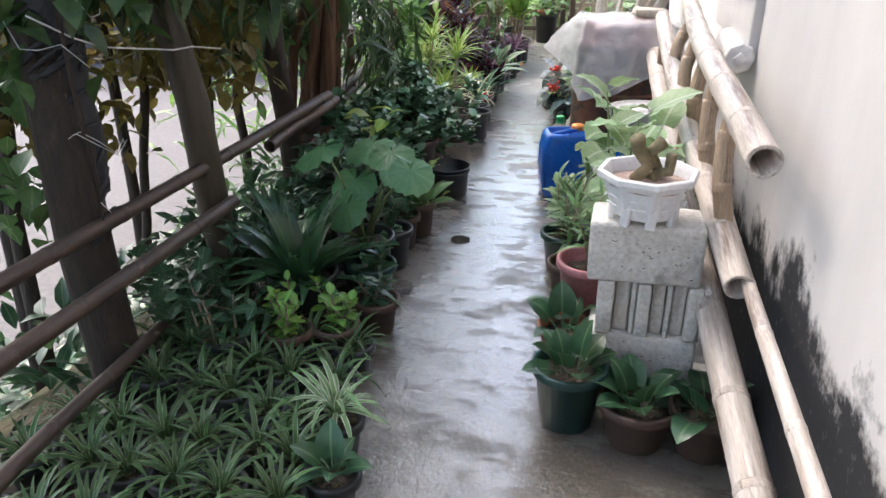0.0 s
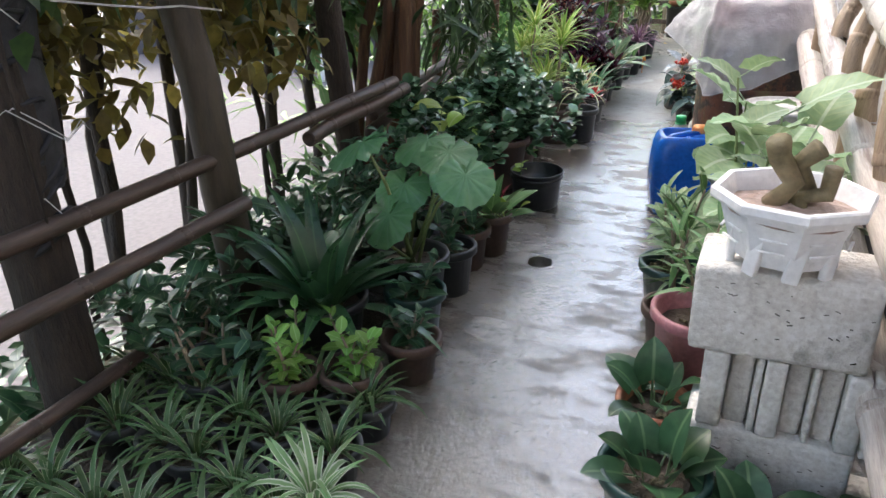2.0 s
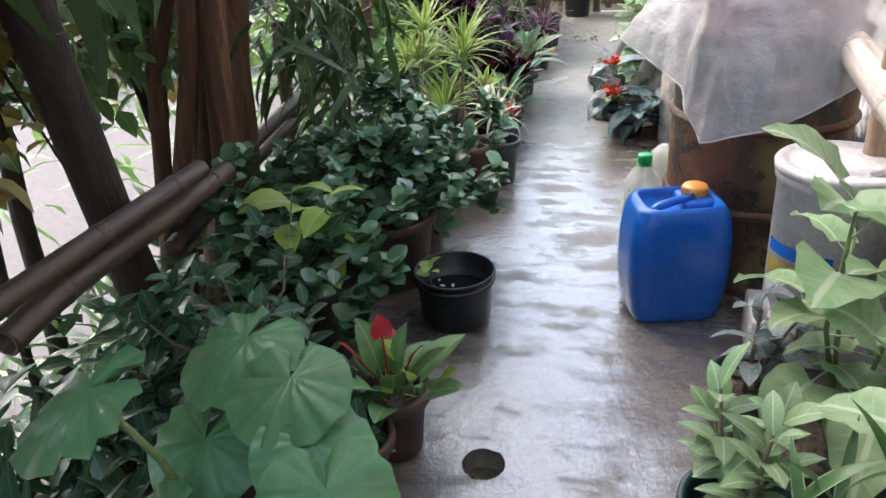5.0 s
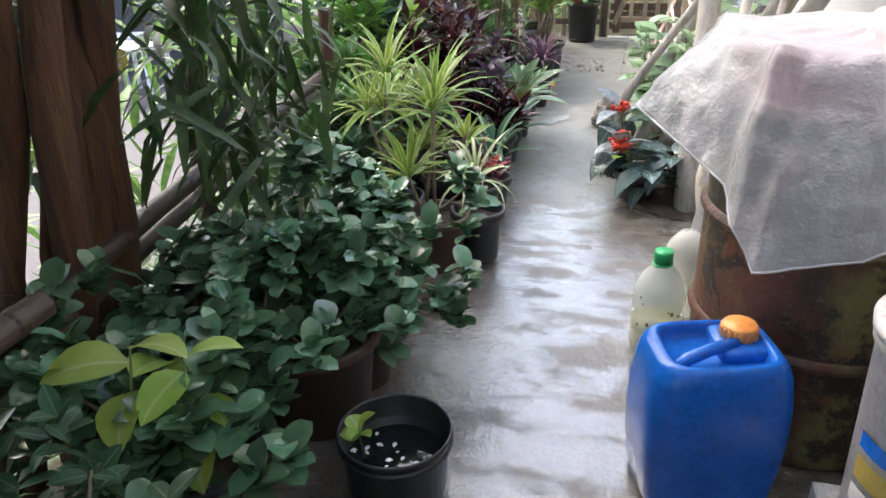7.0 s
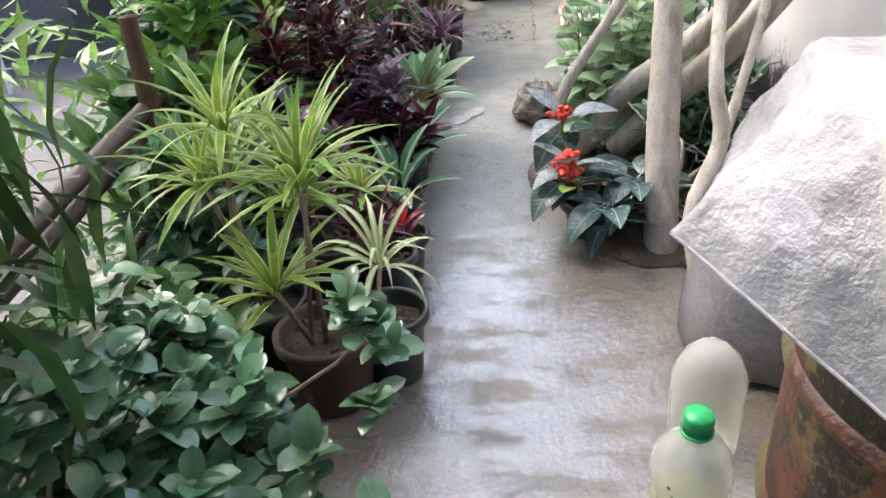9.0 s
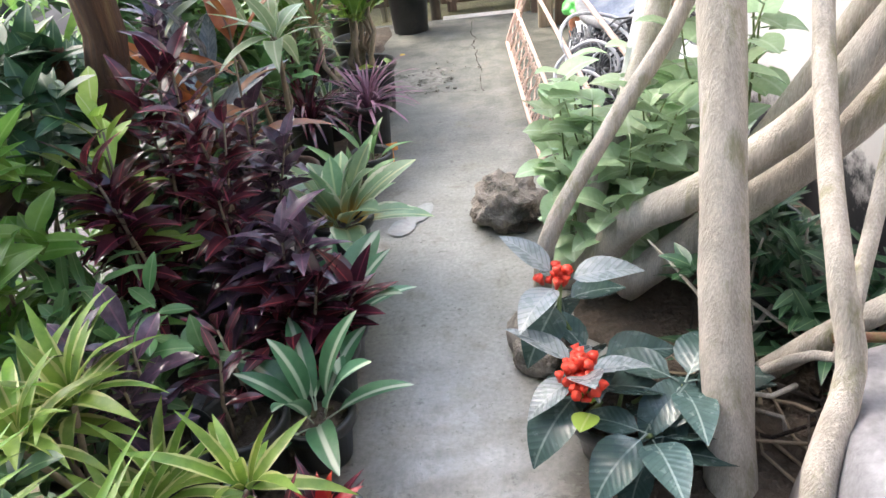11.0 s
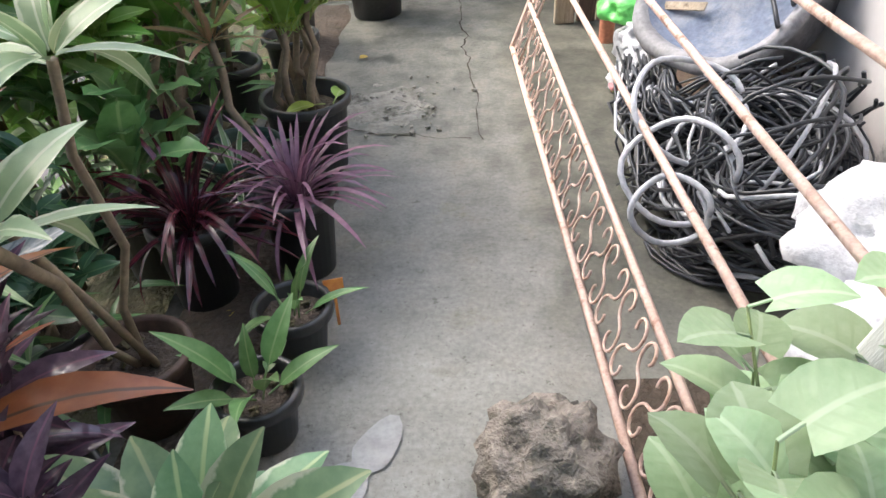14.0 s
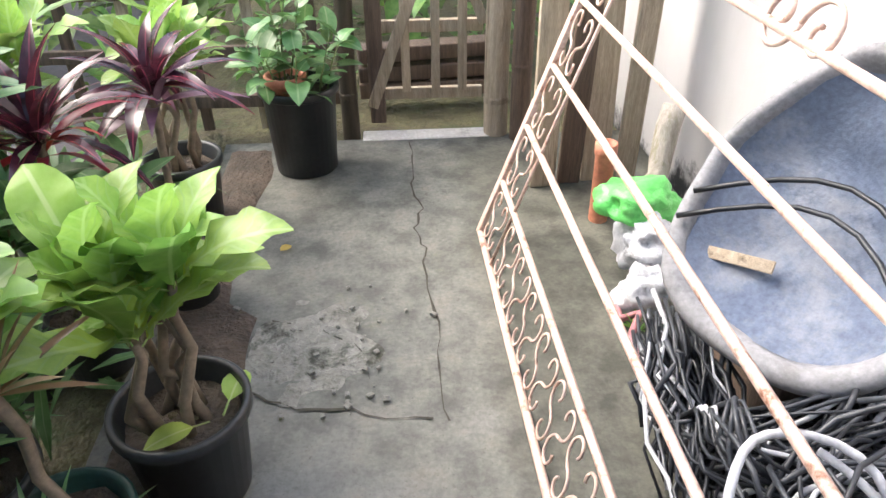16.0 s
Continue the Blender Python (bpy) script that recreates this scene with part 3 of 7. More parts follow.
def pot(parent, r, h, material, taper=0.78, n=28, soil=0.9, lip=0.012, rot=0):
    """A nursery pot with rim, wall thickness and soil."""
    rb, t = r * taper, 0.006
    part("pot_shell", Shape().lathe([(0.001, 0.003), (rb * 0.9, 0), (rb, 0.006), (r - 0.004, h - 0.035), (r + lip * 0.5, h - 0.034), (r + lip, h - 0.028), (r + lip, h - 0.004), (r + lip - 0.004, h), (r - t * 0.3, h - 0.001), (r - t, h - 0.01), (rb, h * 0.4), (0.001, h * 0.4)], n), material, parent)
    s = Shape()
    rnd = random.Random(int(r * 1e5))
    ring = 10
    rs = r * (taper + (1 - taper) * soil) - t * 1.2
    vs, fs = [], []
    for i in range(5):
        for k in range(ring):
            a = 6.283 * k / ring
            q = rs * i / 4
            vs.append((q * math.cos(a), q * math.sin(a), h * soil - 0.02 + rnd.uniform(-0.008, 0.01)))
    for i in range(4):
        for k in range(ring):
            a, b = i * ring + k, i * ring + (k + 1) % ring
            fs.append((a, b, b + ring, a + ring))
    part("soil", s.add(vs, fs), SOIL, parent)
    for _ in range(6):
        a, q = rnd.uniform(0, 6.28), rs * math.sqrt(rnd.random()) * 0.9
        put_mesh("bark_chip", CHIP, parent, m=pose(q * math.cos(a), q * math.sin(a), h * soil - 0.012, rnd.uniform(0, 40), rnd.uniform(0, 40), rnd.uniform(0, 360)))
    return h * soil - 0.02


def rosette(parent, meshes, n, at, elev=(20, 75), seed=0, spread=0.02, scale=(0.8, 1.1), name="leaf"):
    rnd = random.Random(seed)
    for i in range(n):
        az = i * 137.5 + rnd.uniform(-18, 18)
        e = elev[0] + (elev[1] - elev[0]) * (i / max(1, n - 1)) + rnd.uniform(-7, 7)
        a = math.radians(az)
        p = (at[0] - math.sin(a) * spread, at[1] + math.cos(a) * spread, at[2] + rnd.uniform(-0.01, 0.02))
        put_mesh(name, meshes[i % len(meshes)], parent, m=aim(p, az, e, rnd.uniform(*scale), rnd.uniform(-15, 15)))


def whorls(parent, meshes, base, height, lean, n, seed=0, first=0.35, elev=(5, 55), stem_r=0.006, stem_mat=None, scale=(0.75, 1.1), name="leaf"):
    """A stem with leaves set round its upper part."""
    rnd = random.Random(seed)
    b = Vector(base)
    top = b + Vector((lean[0], lean[1], height))
    mid = (b + top) / 2 + Vector((rnd.uniform(-1, 1), rnd.uniform(-1, 1), 0)) * height * 0.06
    part("stem", Shape().tube([b, mid, top], [stem_r, stem_r * 0.85, stem_r * 0.5], 6), stem_mat or TWIG, parent)
    for i in range(n):
        s = first + (1 - first) * i / max(1, n - 1)
        p = b.lerp(mid, s * 2) if s < 0.5 else mid.lerp(top, s * 2 - 1)
        put_mesh(name, meshes[(i + seed) % len(meshes)], parent, m=aim(p, i * 137.5 + seed * 40 + rnd.uniform(-15, 15), elev[0] + (elev[1] - elev[0]) * s ** 2 + rnd.uniform(-12, 12), rnd.uniform(*scale), rnd.uniform(-20, 20)))


def foliage(name, parent, material, count, place, length, width, kind, droop, elev, seed=0, segs=3, fold=0.25, label=""):
    """Many small leaves in one mesh; place(rnd) gives each one's foot and, if it wishes, its azimuth."""
    rnd, s = random.Random(seed), Shape()
    kinds = [blade(length * rnd.uniform(0.75, 1.2), width * rnd.uniform(0.8, 1.2), kind, droop * rnd.uniform(0.4, 1.6), fold, segs) for _ in range(5)]
    for i in range(count):
        p = place(rnd)
        az = p[3] if len(p) > 3 else rnd.uniform(0, 360)
        v, f, u = kinds[i % 5]
        s.add(v, f, aim(p[:3], az, rnd.uniform(*elev), rnd.uniform(0.75, 1.15), rnd.uniform(-30, 30)), u)
    return part(name, s, material, parent, label)


def bamboo(name, a, b, r, material, label, category, group="", gap=0.32, bend=0.02, open_ends=(False, False), seed=0, n=12):
    """A bamboo pole: the culm, a swollen ring at each joint and, where cut, a hollow end."""
    rnd = random.Random(seed)
    a, b = Vector(a), Vector(b)
    length = (b - a).length
    turn = (b - a).to_track_quat("Z", "Y").to_matrix().to_4x4()
    pole = thing(name, label, category, (0, 0, 0), group)
    pole.matrix_basis = Matrix.Translation(a) @ turn
    joints, s = [], rnd.uniform(0.4, 0.9) * gap
    while s < length - 0.04:
        joints.append(s)
        s += gap * rnd.uniform(0.85, 1.2)
    stops = sorted({0.0, length, *joints, *np.linspace(0, length, 9)})

    def at(q):
        return Vector((bend * math.sin(math.pi * q / length), 0.3 * bend * math.sin(2.3 * math.pi * q / length), q))

    culm = Shape().tube([at(q) for q in stops], [r * (1 - 0.05 * q / length) for q in stops], n, caps=False)
    for end, cut in ((0, open_ends[0]), (1, open_ends[1])):
        p, sg, rr = at(length * end), 1 - 2 * end, r * (1 - 0.05 * end)
        if cut:
            culm.lathe([(rr, 0), (rr * 0.98, -0.001 * sg), (rr * 0.76, -0.001 * sg), (rr * 0.74, 0.10 * sg), (0.001, 0.11 * sg)], n, p, caps=False)
        else:
            culm.lathe([(rr, 0), (rr * 0.9, -0.004 * sg), (0.001, -0.005 * sg)], n, p, caps=False)
    part("culm", culm, material, pole)
    for q in joints:
        rr = r * (1 - 0.05 * q / length)
        part("joint", Shape().lathe([(rr * 0.96, -0.018), (rr * 1.06, -0.007), (rr * 1.015, 0), (rr * 1.07, 0.006), (rr * 0.96, 0.018)], n), material, pole, m=Matrix.Translation(at(q)))
    return pole

# ---- the setting ----
WALL_X0, WALL_K = 1.60, -0.042


def wall_x(y):
    return WALL_X0 + WALL_K * y


def ground_height(x, y):
    """Level terrace that drops to a lower yard on one side."""
    t = min(1.0, max(0.0, (-0.72 - x) / 1.5))
    t = t * t * (3 - 2 * t)
    lump = noise.noise(Vector((x * 0.9, y * 0.9, 0))) * 0.05 * min(1, max(0, (-0.7 - x) * 2)) if x > -4 else 0
    return -0.06 - 1.14 * t + lump


def build_ground():
    xs = sorted({*np.linspace(-4, 3, 57).round(3), *(-4 - np.geomspace(0.5, 1500, 16)), *(3 + np.geomspace(0.5, 1500, 14))})
    ys = sorted({*np.linspace(-3, 13, 81).round(3), *(-3 - np.geomspace(0.5, 1500, 14)), *(13 + np.geomspace(0.5, 1500, 14))})
    v = [(x, y, ground_height(x, y)) for y in ys for x in xs]
    nx = len(xs)
    f = [(j * nx + i, j * nx + i + 1, (j + 1) * nx + i + 1, (j + 1) * nx + i) for j in range(len(ys) - 1) for i in range(nx - 1)]
    tagged(put_mesh("ground", mesh_of("ground", v, f, LITTER)), "damp brown soil and leaf litter sloping to a yard", "ground", kind="structure")


build_ground()
tagged(part("yard", Shape().box((30, 34, 0.1), pose(-17.4, 8, -1.21), 0.02), YARD), "pale bright concrete yard below the garden terrace", "yard", kind="structure")

HOLE = (0.30, 2.105, 0.055)


def build_path():
    """The concrete walk, with a drain hole in it."""
    hx, hy, hr = HOLE
    xs = sorted({-0.62, *np.linspace(-0.55, 1.62, 14).round(3), hx - 0.09, hx + 0.09})
    ys = sorted({*np.linspace(-2.6, 9.2, 60).round(3), hy - 0.09, hy + 0.09})
    xs = [x for x in xs if not (hx - 0.09 < x < hx + 0.09)]
    ys = [y for y in ys if not (hy - 0.09 < y < hy + 0.09)]

    def warp(x, y, z=0.0):
        edge = wall_x(y) + 0.01
        x2 = min(x, edge) if x < 1.6 else edge
        if x <= -0.6:
            x2 = -0.62 + 0.03 * noise.noise(Vector((0, y * 2.2, 0)))
        return (x2, y, z + 0.004 * noise.noise(Vector((x * 2.5, y * 2.5, 3))))

    sh, nx = Shape(), len(xs)
    v = [warp(x, y) for y in ys for x in xs]
    f = []
    for j in range(len(ys) - 1):
        for i in range(nx - 1):
            if abs(xs[i] - (hx - 0.09)) < 1e-6 and abs(ys[j] - (hy - 0.09)) < 1e-6:
                cell = (j * nx + i, j * nx + i + 1, (j + 1) * nx + i + 1, (j + 1) * nx + i)
                continue
            f.append((j * nx + i, j * nx + i + 1, (j + 1) * nx + i + 1, (j + 1) * nx + i))
    sq = [v[k] for k in cell]
    base, n = len(v), 24
    ring = []
    for k in range(n):
        a = 2 * math.pi * k / n + math.pi * 1.25
        w = 1 + 0.12 * noise.noise(Vector((math.cos(a) * 2, math.sin(a) * 2, 8)))
        ring.append((hx + hr * w * math.cos(a), hy + hr * w * math.sin(a)))
    v += [(x, y, 0.001) for x, y in ring] + [(x, y, 0.0) for x, y in ring] + [(x, y, -0.09) for x, y in ring] + [(hx, hy, -0.1)]
    for k in range(n):
        k2 = (k + 1) % n
        f.append((base + n + k, base + n + k2, base + 2 * n + k2, base + 2 * n + k))
        f.append((base + 2 * n + k, base + 2 * n + k2, base + 3 * n))
    for c in range(4):
        q = n // 4
        idx = [base + (c * q + k) % n for k in range(q + 1)]
        f.append((cell[c], cell[(c + 1) % 4], *idx[::-1]))
    # skirt on the garden side and at the far end
    b2 = len(v)
    edge = [j * nx for j in range(len(ys))] + [(len(ys) - 1) * nx + i for i in range(1, nx)]
    v += [(v[k][0], v[k][1] + (0.0), -0.14) for k in edge]
    f += [(edge[k], b2 + k, b2 + k + 1, edge[k + 1]) for k in range(len(edge) - 1)]
    sh.add(v, f)
    return tagged(part("path", sh, CONCRETE), "wet grey concrete garden path with puddles and mossy stains", "path", kind="structure")


build_path()


def soil_bed():
    """Soil-coloured strip on the slab's garden side; its dark tone stands for shade under pots."""
    v, f = [], []
    ys = np.linspace(-0.9, 9.1, 120)
    for y in ys:
        e = -0.30 - (0.10 if y > 8 else 0.0) + 0.05 * noise.noise(Vector((3, y * 3.1, 0))) + 0.02 * noise.noise(Vector((3, y * 11, 0)))
        for q in range(7):
            x = -0.58 + (e + 0.58) * q / 6
            v.append((x, y, (0.012 if 0 < q < 6 else 0.003) + 0.008 * noise.noise(Vector((x * 14, y * 14, 0)))))
    for j in range(len(ys) - 1):
        for i in range(6):
            f.append((j * 7 + i, j * 7 + i + 1, j * 7 + 8 + i, j * 7 + 7 + i))
    tagged(part("soil_bed", Shape().add(v, f), SOIL), "dark soil-coloured strip standing for the shade under the pots", "soil", kind="structure")


soil_bed()


def build_wall():
    a, b, h, th = -2.8, 9.9, 3.0, 0.16
    d = Vector((WALL_K * (b - a), b - a, 0))
    rz = math.degrees(math.atan2(-WALL_K, 1))
    m = pose(wall_x((a + b) / 2) + th / 2, (a + b) / 2, h / 2 - 0.15, 0, 0, rz)
    s = Shape().box((th, d.length, h + 0.3), None, 0.006)
    w = part("wall_east", s, WALL, None, m=pose(0, 0, 0))
    w.data.transform(m)
    tagged(w, "white painted house wall with black mould near its foot", "wall", kind="structure")
    # a shallow pilaster beyond a dark joint
    p = part("trim", Shape().box((0.05, 1.1, 2.2), pose(wall_x(2.3) - 0.012, 2.32, 2.14, 0, 0, rz), 0.008), WALL)
    tagged(p, "white plaster pilaster standing proud of the wall", "trim", kind="structure")
    south = part("wall_south", Shape().box((2.3, 0.16, 3.0), pose(0.9, -2.75, 1.4), 0.006), WALL)
    tagged(south, "plain white wall that closes the path", "wall", kind="structure")


build_wall()

# cracks in the slab near the gate
for pts in ([(0.205, 9.16), (0.212, 8.95), (0.20, 8.75), (0.222, 8.55), (0.205, 8.4), (0.235, 8.27), (0.228, 8.1), (0.25, 7.85), (0.243, 7.6), (0.262, 7.42)], [(-0.28, 7.62), (-0.15, 7.53), (-0.02, 7.52), (0.1, 7.48), (0.24, 7.47)], [(-0.25, 7.9), (-0.1, 7.86), (0.03, 7.74), (0.06, 7.6)]):
    s = Shape()
    rnd = random.Random(len(pts))
    v, f = [], []
    fine = []
    for (x0, y0), (x1, y1) in zip(pts, pts[1:]):
        for q in range(4):
            fine.append((x0 + (x1 - x0) * q / 4 + rnd.gauss(0, 0.006), y0 + (y1 - y0) * q / 4 + rnd.gauss(0, 0.006)))
    for i, (x, y) in enumerate(fine):
        w = 0.0030 * rnd.uniform(0.3, 1.9)
        dx, dy = (1, 0) if pts is not None and abs(pts[-1][1] - pts[0][1]) > 0.5 else (0, 1)
        z = 0.0045 + 0.004 * noise.noise(Vector((x * 2.5, y * 2.5, 3)))
        v += [(x - w * dx, y - w * dy, z), (x + w * dx, y + w * dy, z)]
        if i:
            f.append((2 * i - 2, 2 * i - 1, 2 * i + 1, 2 * i))
    tagged(part("floor_crack", s.add(v, f), CRACK), "dark jagged crack in the concrete path", "crack", kind="structure")


def broken_patch():
    """Crumbled screed: an uneven scab on the slab with loose bits round it."""
    p = thing("broken_concrete", "crumbling patch of broken concrete on the path", "rubble", (-0.12, 7.78, 0.0))
    v, f, n = [], [], 34
    for j in range(n):
        for i in range(n):
            x, y = -0.21 + 0.44 * i / (n - 1), -0.24 + 0.46 * j / (n - 1)
            far = math.hypot(x / 0.22, y / 0.24) + 0.45 * noise.noise(Vector((x * 9, y * 9, 2)))
            v.append((x, y, -0.006 + max(0.0, min(1.0, (1.02 - far) * 3)) * (0.011 + 0.010 * noise.noise(Vector((x * 16, y * 16, 5))) + 0.006 * noise.noise(Vector((x * 45, y * 45, 5))))))
    for j in range(n - 1):
        for i in range(n - 1):
            f.append((j * n + i, j * n + i + 1, j * n + n + 1 + i, j * n + n + i))
    part("scab", Shape().add(v, f), ROUGH_SCREED, p)
    r = random.Random(61)
    for _ in range(40):
        q = r.uniform(0.006, 0.022)
        part("chip", Shape().box((q, q * r.uniform(0.6, 1), q * 0.5), None, q * 0.12, q * 0.12, r.random() * 9), ROUGH_SCREED, p, m=pose(r.gauss(0, 0.16), r.gauss(-0.05, 0.15), 0.010, r.uniform(-15, 15), r.uniform(-15, 15), r.uniform(0, 360)))


broken_patch()
s = Shape()
rnd = random.Random(4)
n = 40
ring = [(-0.06 + (0.03 + 0.09 * abs(math.cos(6.283 * k / n - 0.9)) ** 2) * (0.85 + 0.5 * noise.noise(Vector((math.cos(6.283 * k / n) * 1.6, math.sin(6.283 * k / n) * 1.6, 1)))) * math.cos(6.283 * k / n), 6.02 + (0.04 + 0.12 * abs(math.cos(6.283 * k / n - 0.9)) ** 2) * (0.85 + 0.5 * noise.noise(Vector((math.cos(6.283 * k / n) * 1.6, math.sin(6.283 * k / n) * 1.6, 1)))) * math.sin(6.283 * k / n), 0.006) for k in range(n)]
tagged(part("white_splash", s.add([(-0.06, 6.02, 0.0065)] + ring, [(0, 1 + k, 1 + (k + 1) % n) for k in range(n)]), CHALK), "dried white paint splash on the concrete path", "stain", kind="structure")

# ---- trees, canopy and bamboo rails on the garden side ----


def trunk_shape(pts, radii, n=12, seed=0, rough=0.12):
    s = Shape().tube(pts, radii, n)
    s.v = [tuple(Vector(p) + noise.noise_vector(Vector((p[0] * 9 + seed, p[1] * 9, p[2] * 5))) * radii[0] * rough) for p in s.v]
    return s


def limb_pts(a, b, sag=0.0, seed=0, n=7):
    rnd = random.Random(seed)
    a, b = Vector(a), Vector(b)
    out = []
    for i in range(n):
        q = i / (n - 1)
        w = math.sin(math.pi * q)
        out.append(a.lerp(b, q) + Vector((rnd.uniform(-1, 1), rnd.uniform(-1, 1), rnd.uniform(-1, 1) + sag)) * 0.04 * w)
    return out


def crown(parent, material, centre, size, count, length, width, seed, kind="lance", elev=(-70, 10), name="crown", label=""):
    """Leaves hung in clumps about a centre."""
    rnd = random.Random(seed)
    clumps = []
    for _ in range(max(5, count // 22)):
        clumps.append(tuple(centre[i] + size[i] * rnd.gauss(0, 0.42) for i in range(3)))

    def place(r):
        c = clumps[r.randrange(len(clumps))]
        return tuple(c[i] + r.gauss(0, 0.085) for i in range(3))

    return foliage(name, parent, material, count, place, length, width, kind, 0.6, elev, seed, 3, label=label)


def hanging_tree(label, base, top, r, bark, crowns, seed, twigs=5):
    t = thing("tree", label, "tree", (0, 0, 0))
    part("trunk", trunk_shape(limb_pts(base, top, 0, seed, 9), [r * (1.15 - 0.35 * i / 8) for i in range(9)], 12, seed), bark, t)
    rnd = random.Random(seed)
    for (mat, c, sz, cnt, ln, wd, kd) in crowns:
        crown(t, mat, c, sz, cnt, ln, wd, seed + cnt, kd)
        for k in range(twigs):
            a = Vector(base).lerp(Vector(top), rnd.uniform(0.55, 0.95))
            e = Vector([c[i] + sz[i] * rnd.gauss(0, 0.5) for i in range(3)])
            part("branch", Shape().tube(limb_pts(a, e, 0, seed + k, 5), [0.012, 0.010, 0.008, 0.006, 0.003], 6), bark, t)
    return t


ta = hanging_tree("dark tree trunk wrapped in black netting and string", (-0.50, 0.50, -0.15), (-0.64, 0.60, 2.6), 0.078, BARK,
                  [(L_CANOPY, (-0.75, 0.6, 1.55), (0.45, 0.5, 0.35), 800, 0.14, 0.055, "lance"), (L_MID, (-0.95, 0.35, 0.85), (0.3, 0.35, 0.4), 260, 0.11, 0.075, "oval")], 11)
rnd = random.Random(5)
for k in range(16):
    z0, ph = rnd.uniform(0.55, 1.5), rnd.uniform(0, 6.28)
    part("netting_cord", Shape().tube([(-0.53 - 0.03 * z0 + 0.088 * math.cos(ph + q * 0.55), 0.53 + 0.03 * z0 + 0.088 * math.sin(ph + q * 0.55), z0 + 0.05 * math.sin(q * 0.7 + ph)) for q in range(13)], 0.006 + 0.004 * rnd.random(), 5), NET, ta)
sheet = Shape()
v, f = [], []
for i in range(15):
    for k in range(18):
        a = 6.283 * k / 18
        z = 0.72 + 0.95 * i / 14
        q = 0.083 + 0.02 * noise.noise(Vector((math.cos(a) * 3, math.sin(a) * 3, z * 6)))
        v.append((-0.527 - 0.038 * z + q * math.cos(a), 0.53 + 0.045 * z + q * math.sin(a), z))
for i in range(14):
    for k in range(18):
        f.append((i * 18 + k, i * 18 + (k + 1) % 18, i * 18 + 18 + (k + 1) % 18, i * 18 + 18 + k))
part("netting", sheet.add(v, f), NET, ta, "crumpled black garden netting")
for k in range(5):
    z0, ph = rnd.uniform(0.7, 1.5), rnd.uniform(3.5, 6.5)
    part("string", Shape().tube([(-0.56 + (0.092 + 0.012 * q) * math.cos(ph + q * 0.4), 0.56 + (0.092 + 0.012 * q) * math.sin(ph + q * 0.4), z0 - 0.02 * q + 0.03 * math.sin(q * 2.1 + k)) for q in range(7)], 0.0016, 4), STRING, ta)
part("string", Shape().tube(limb_pts((-0.50, 0.44, 1.27), (-0.30, 1.05, 1.10), -1.2, 3), 0.003, 5), STRING, ta, "slack pale string")

hanging_tree("olive bamboo-like trunk beside the rail", (-0.42, 1.14, -0.1), (-0.64, 1.2, 2.5), 0.058, BAMBOO_GREEN,
             [(L_CANOPY, (-0.45, 1.3, 1.58), (0.45, 0.45, 0.30), 900, 0.18, 0.035, "lance"), (L_OCHRE, (-0.75, 1.6, 1.05), (0.35, 0.4, 0.2), 240, 0.10, 0.06, "oval")], 23)
hanging_tree("slim dark tree trunk behind the rail", (-0.70, 2.26, -0.1), (-0.55, 1.85, 2.5), 0.055, BARK,
             [(L_CANOPY, (-0.62, 2.1, 1.6), (0.45, 0.45, 0.3), 800, 0.18, 0.032, "lance")], 37)
for k, (bx, by, tx, ty, rr) in enumerate(((-1.35, 1.35, -1.75, 1.9, 0.032), (-1.25, 0.85, -1.6, 1.2, 0.036), (-1.6, 1.9, -1.2, 2.2, 0.025), (-1.45, 2.9, -1.3, 3.1, 0.03))):
    hanging_tree("thin dark sapling stem with yellowing leaves", (bx, by, ground_height(bx, by) - 0.05), (tx, ty, 2.2), rr, BARK,
                 [(L_OCHRE, (tx - 0.1, ty, 0.95), (0.5, 0.45, 0.28), 420, 0.10, 0.06, "oval"), (L_CANOPY, (tx, ty, 1.7), (0.5, 0.5, 0.42), 900, 0.15, 0.055, "lance")], 50 + k, 4)

for k, (x, y, zz) in enumerate(((-1.05, 0.7, 1.75), (-1.3, 1.3, 1.5), (-1.5, 1.9, 1.65), (-1.2, 2.3, 1.8))):
    hanging_tree("slender dark tree leaning out over the slope", (x - 0.1, y + 0.1, ground_height(x, y) - 0.05), (x - 0.35, y + 0.45, 2.5), 0.03, BARK,
                 [(L_CANOPY, (x, y, zz), (0.38, 0.38, 0.34), 620, 0.16, 0.06, "lance")], 150 + k, 3)

# a clump of reddish-brown stems
clump = thing("stem_clump", "clump of reddish-brown peeling tree stems by the fence", "tree")
rnd = random.Random(8)
for k in range(11):
    x, y = -0.78 + rnd.uniform(-0.18, 0.12), 2.64 + rnd.uniform(-0.12, 0.16)
    rr = rnd.uniform(0.022, 0.05)
    part("stem", trunk_shape(limb_pts((x, y, -0.1), (x + 0.20 + rnd.uniform(-0.12, 0.1), y + 0.42 + rnd.uniform(-0.1, 0.15), 2.4), 0, 80 + k, 9), [rr] * 9, 9, k, 0.3), BARK_RED, clump)
crown(clump, L_CANOPY, (-0.25, 3.0, 1.75), (0.35, 0.4, 0.25), 320, 0.16, 0.03, 91)
crown(clump, L_CANOPY, (-0.50, 3.2, 0.98), (0.18, 0.28, 0.3), 300, 0.20, 0.024, 92, "strap", name="hanging_leaves")

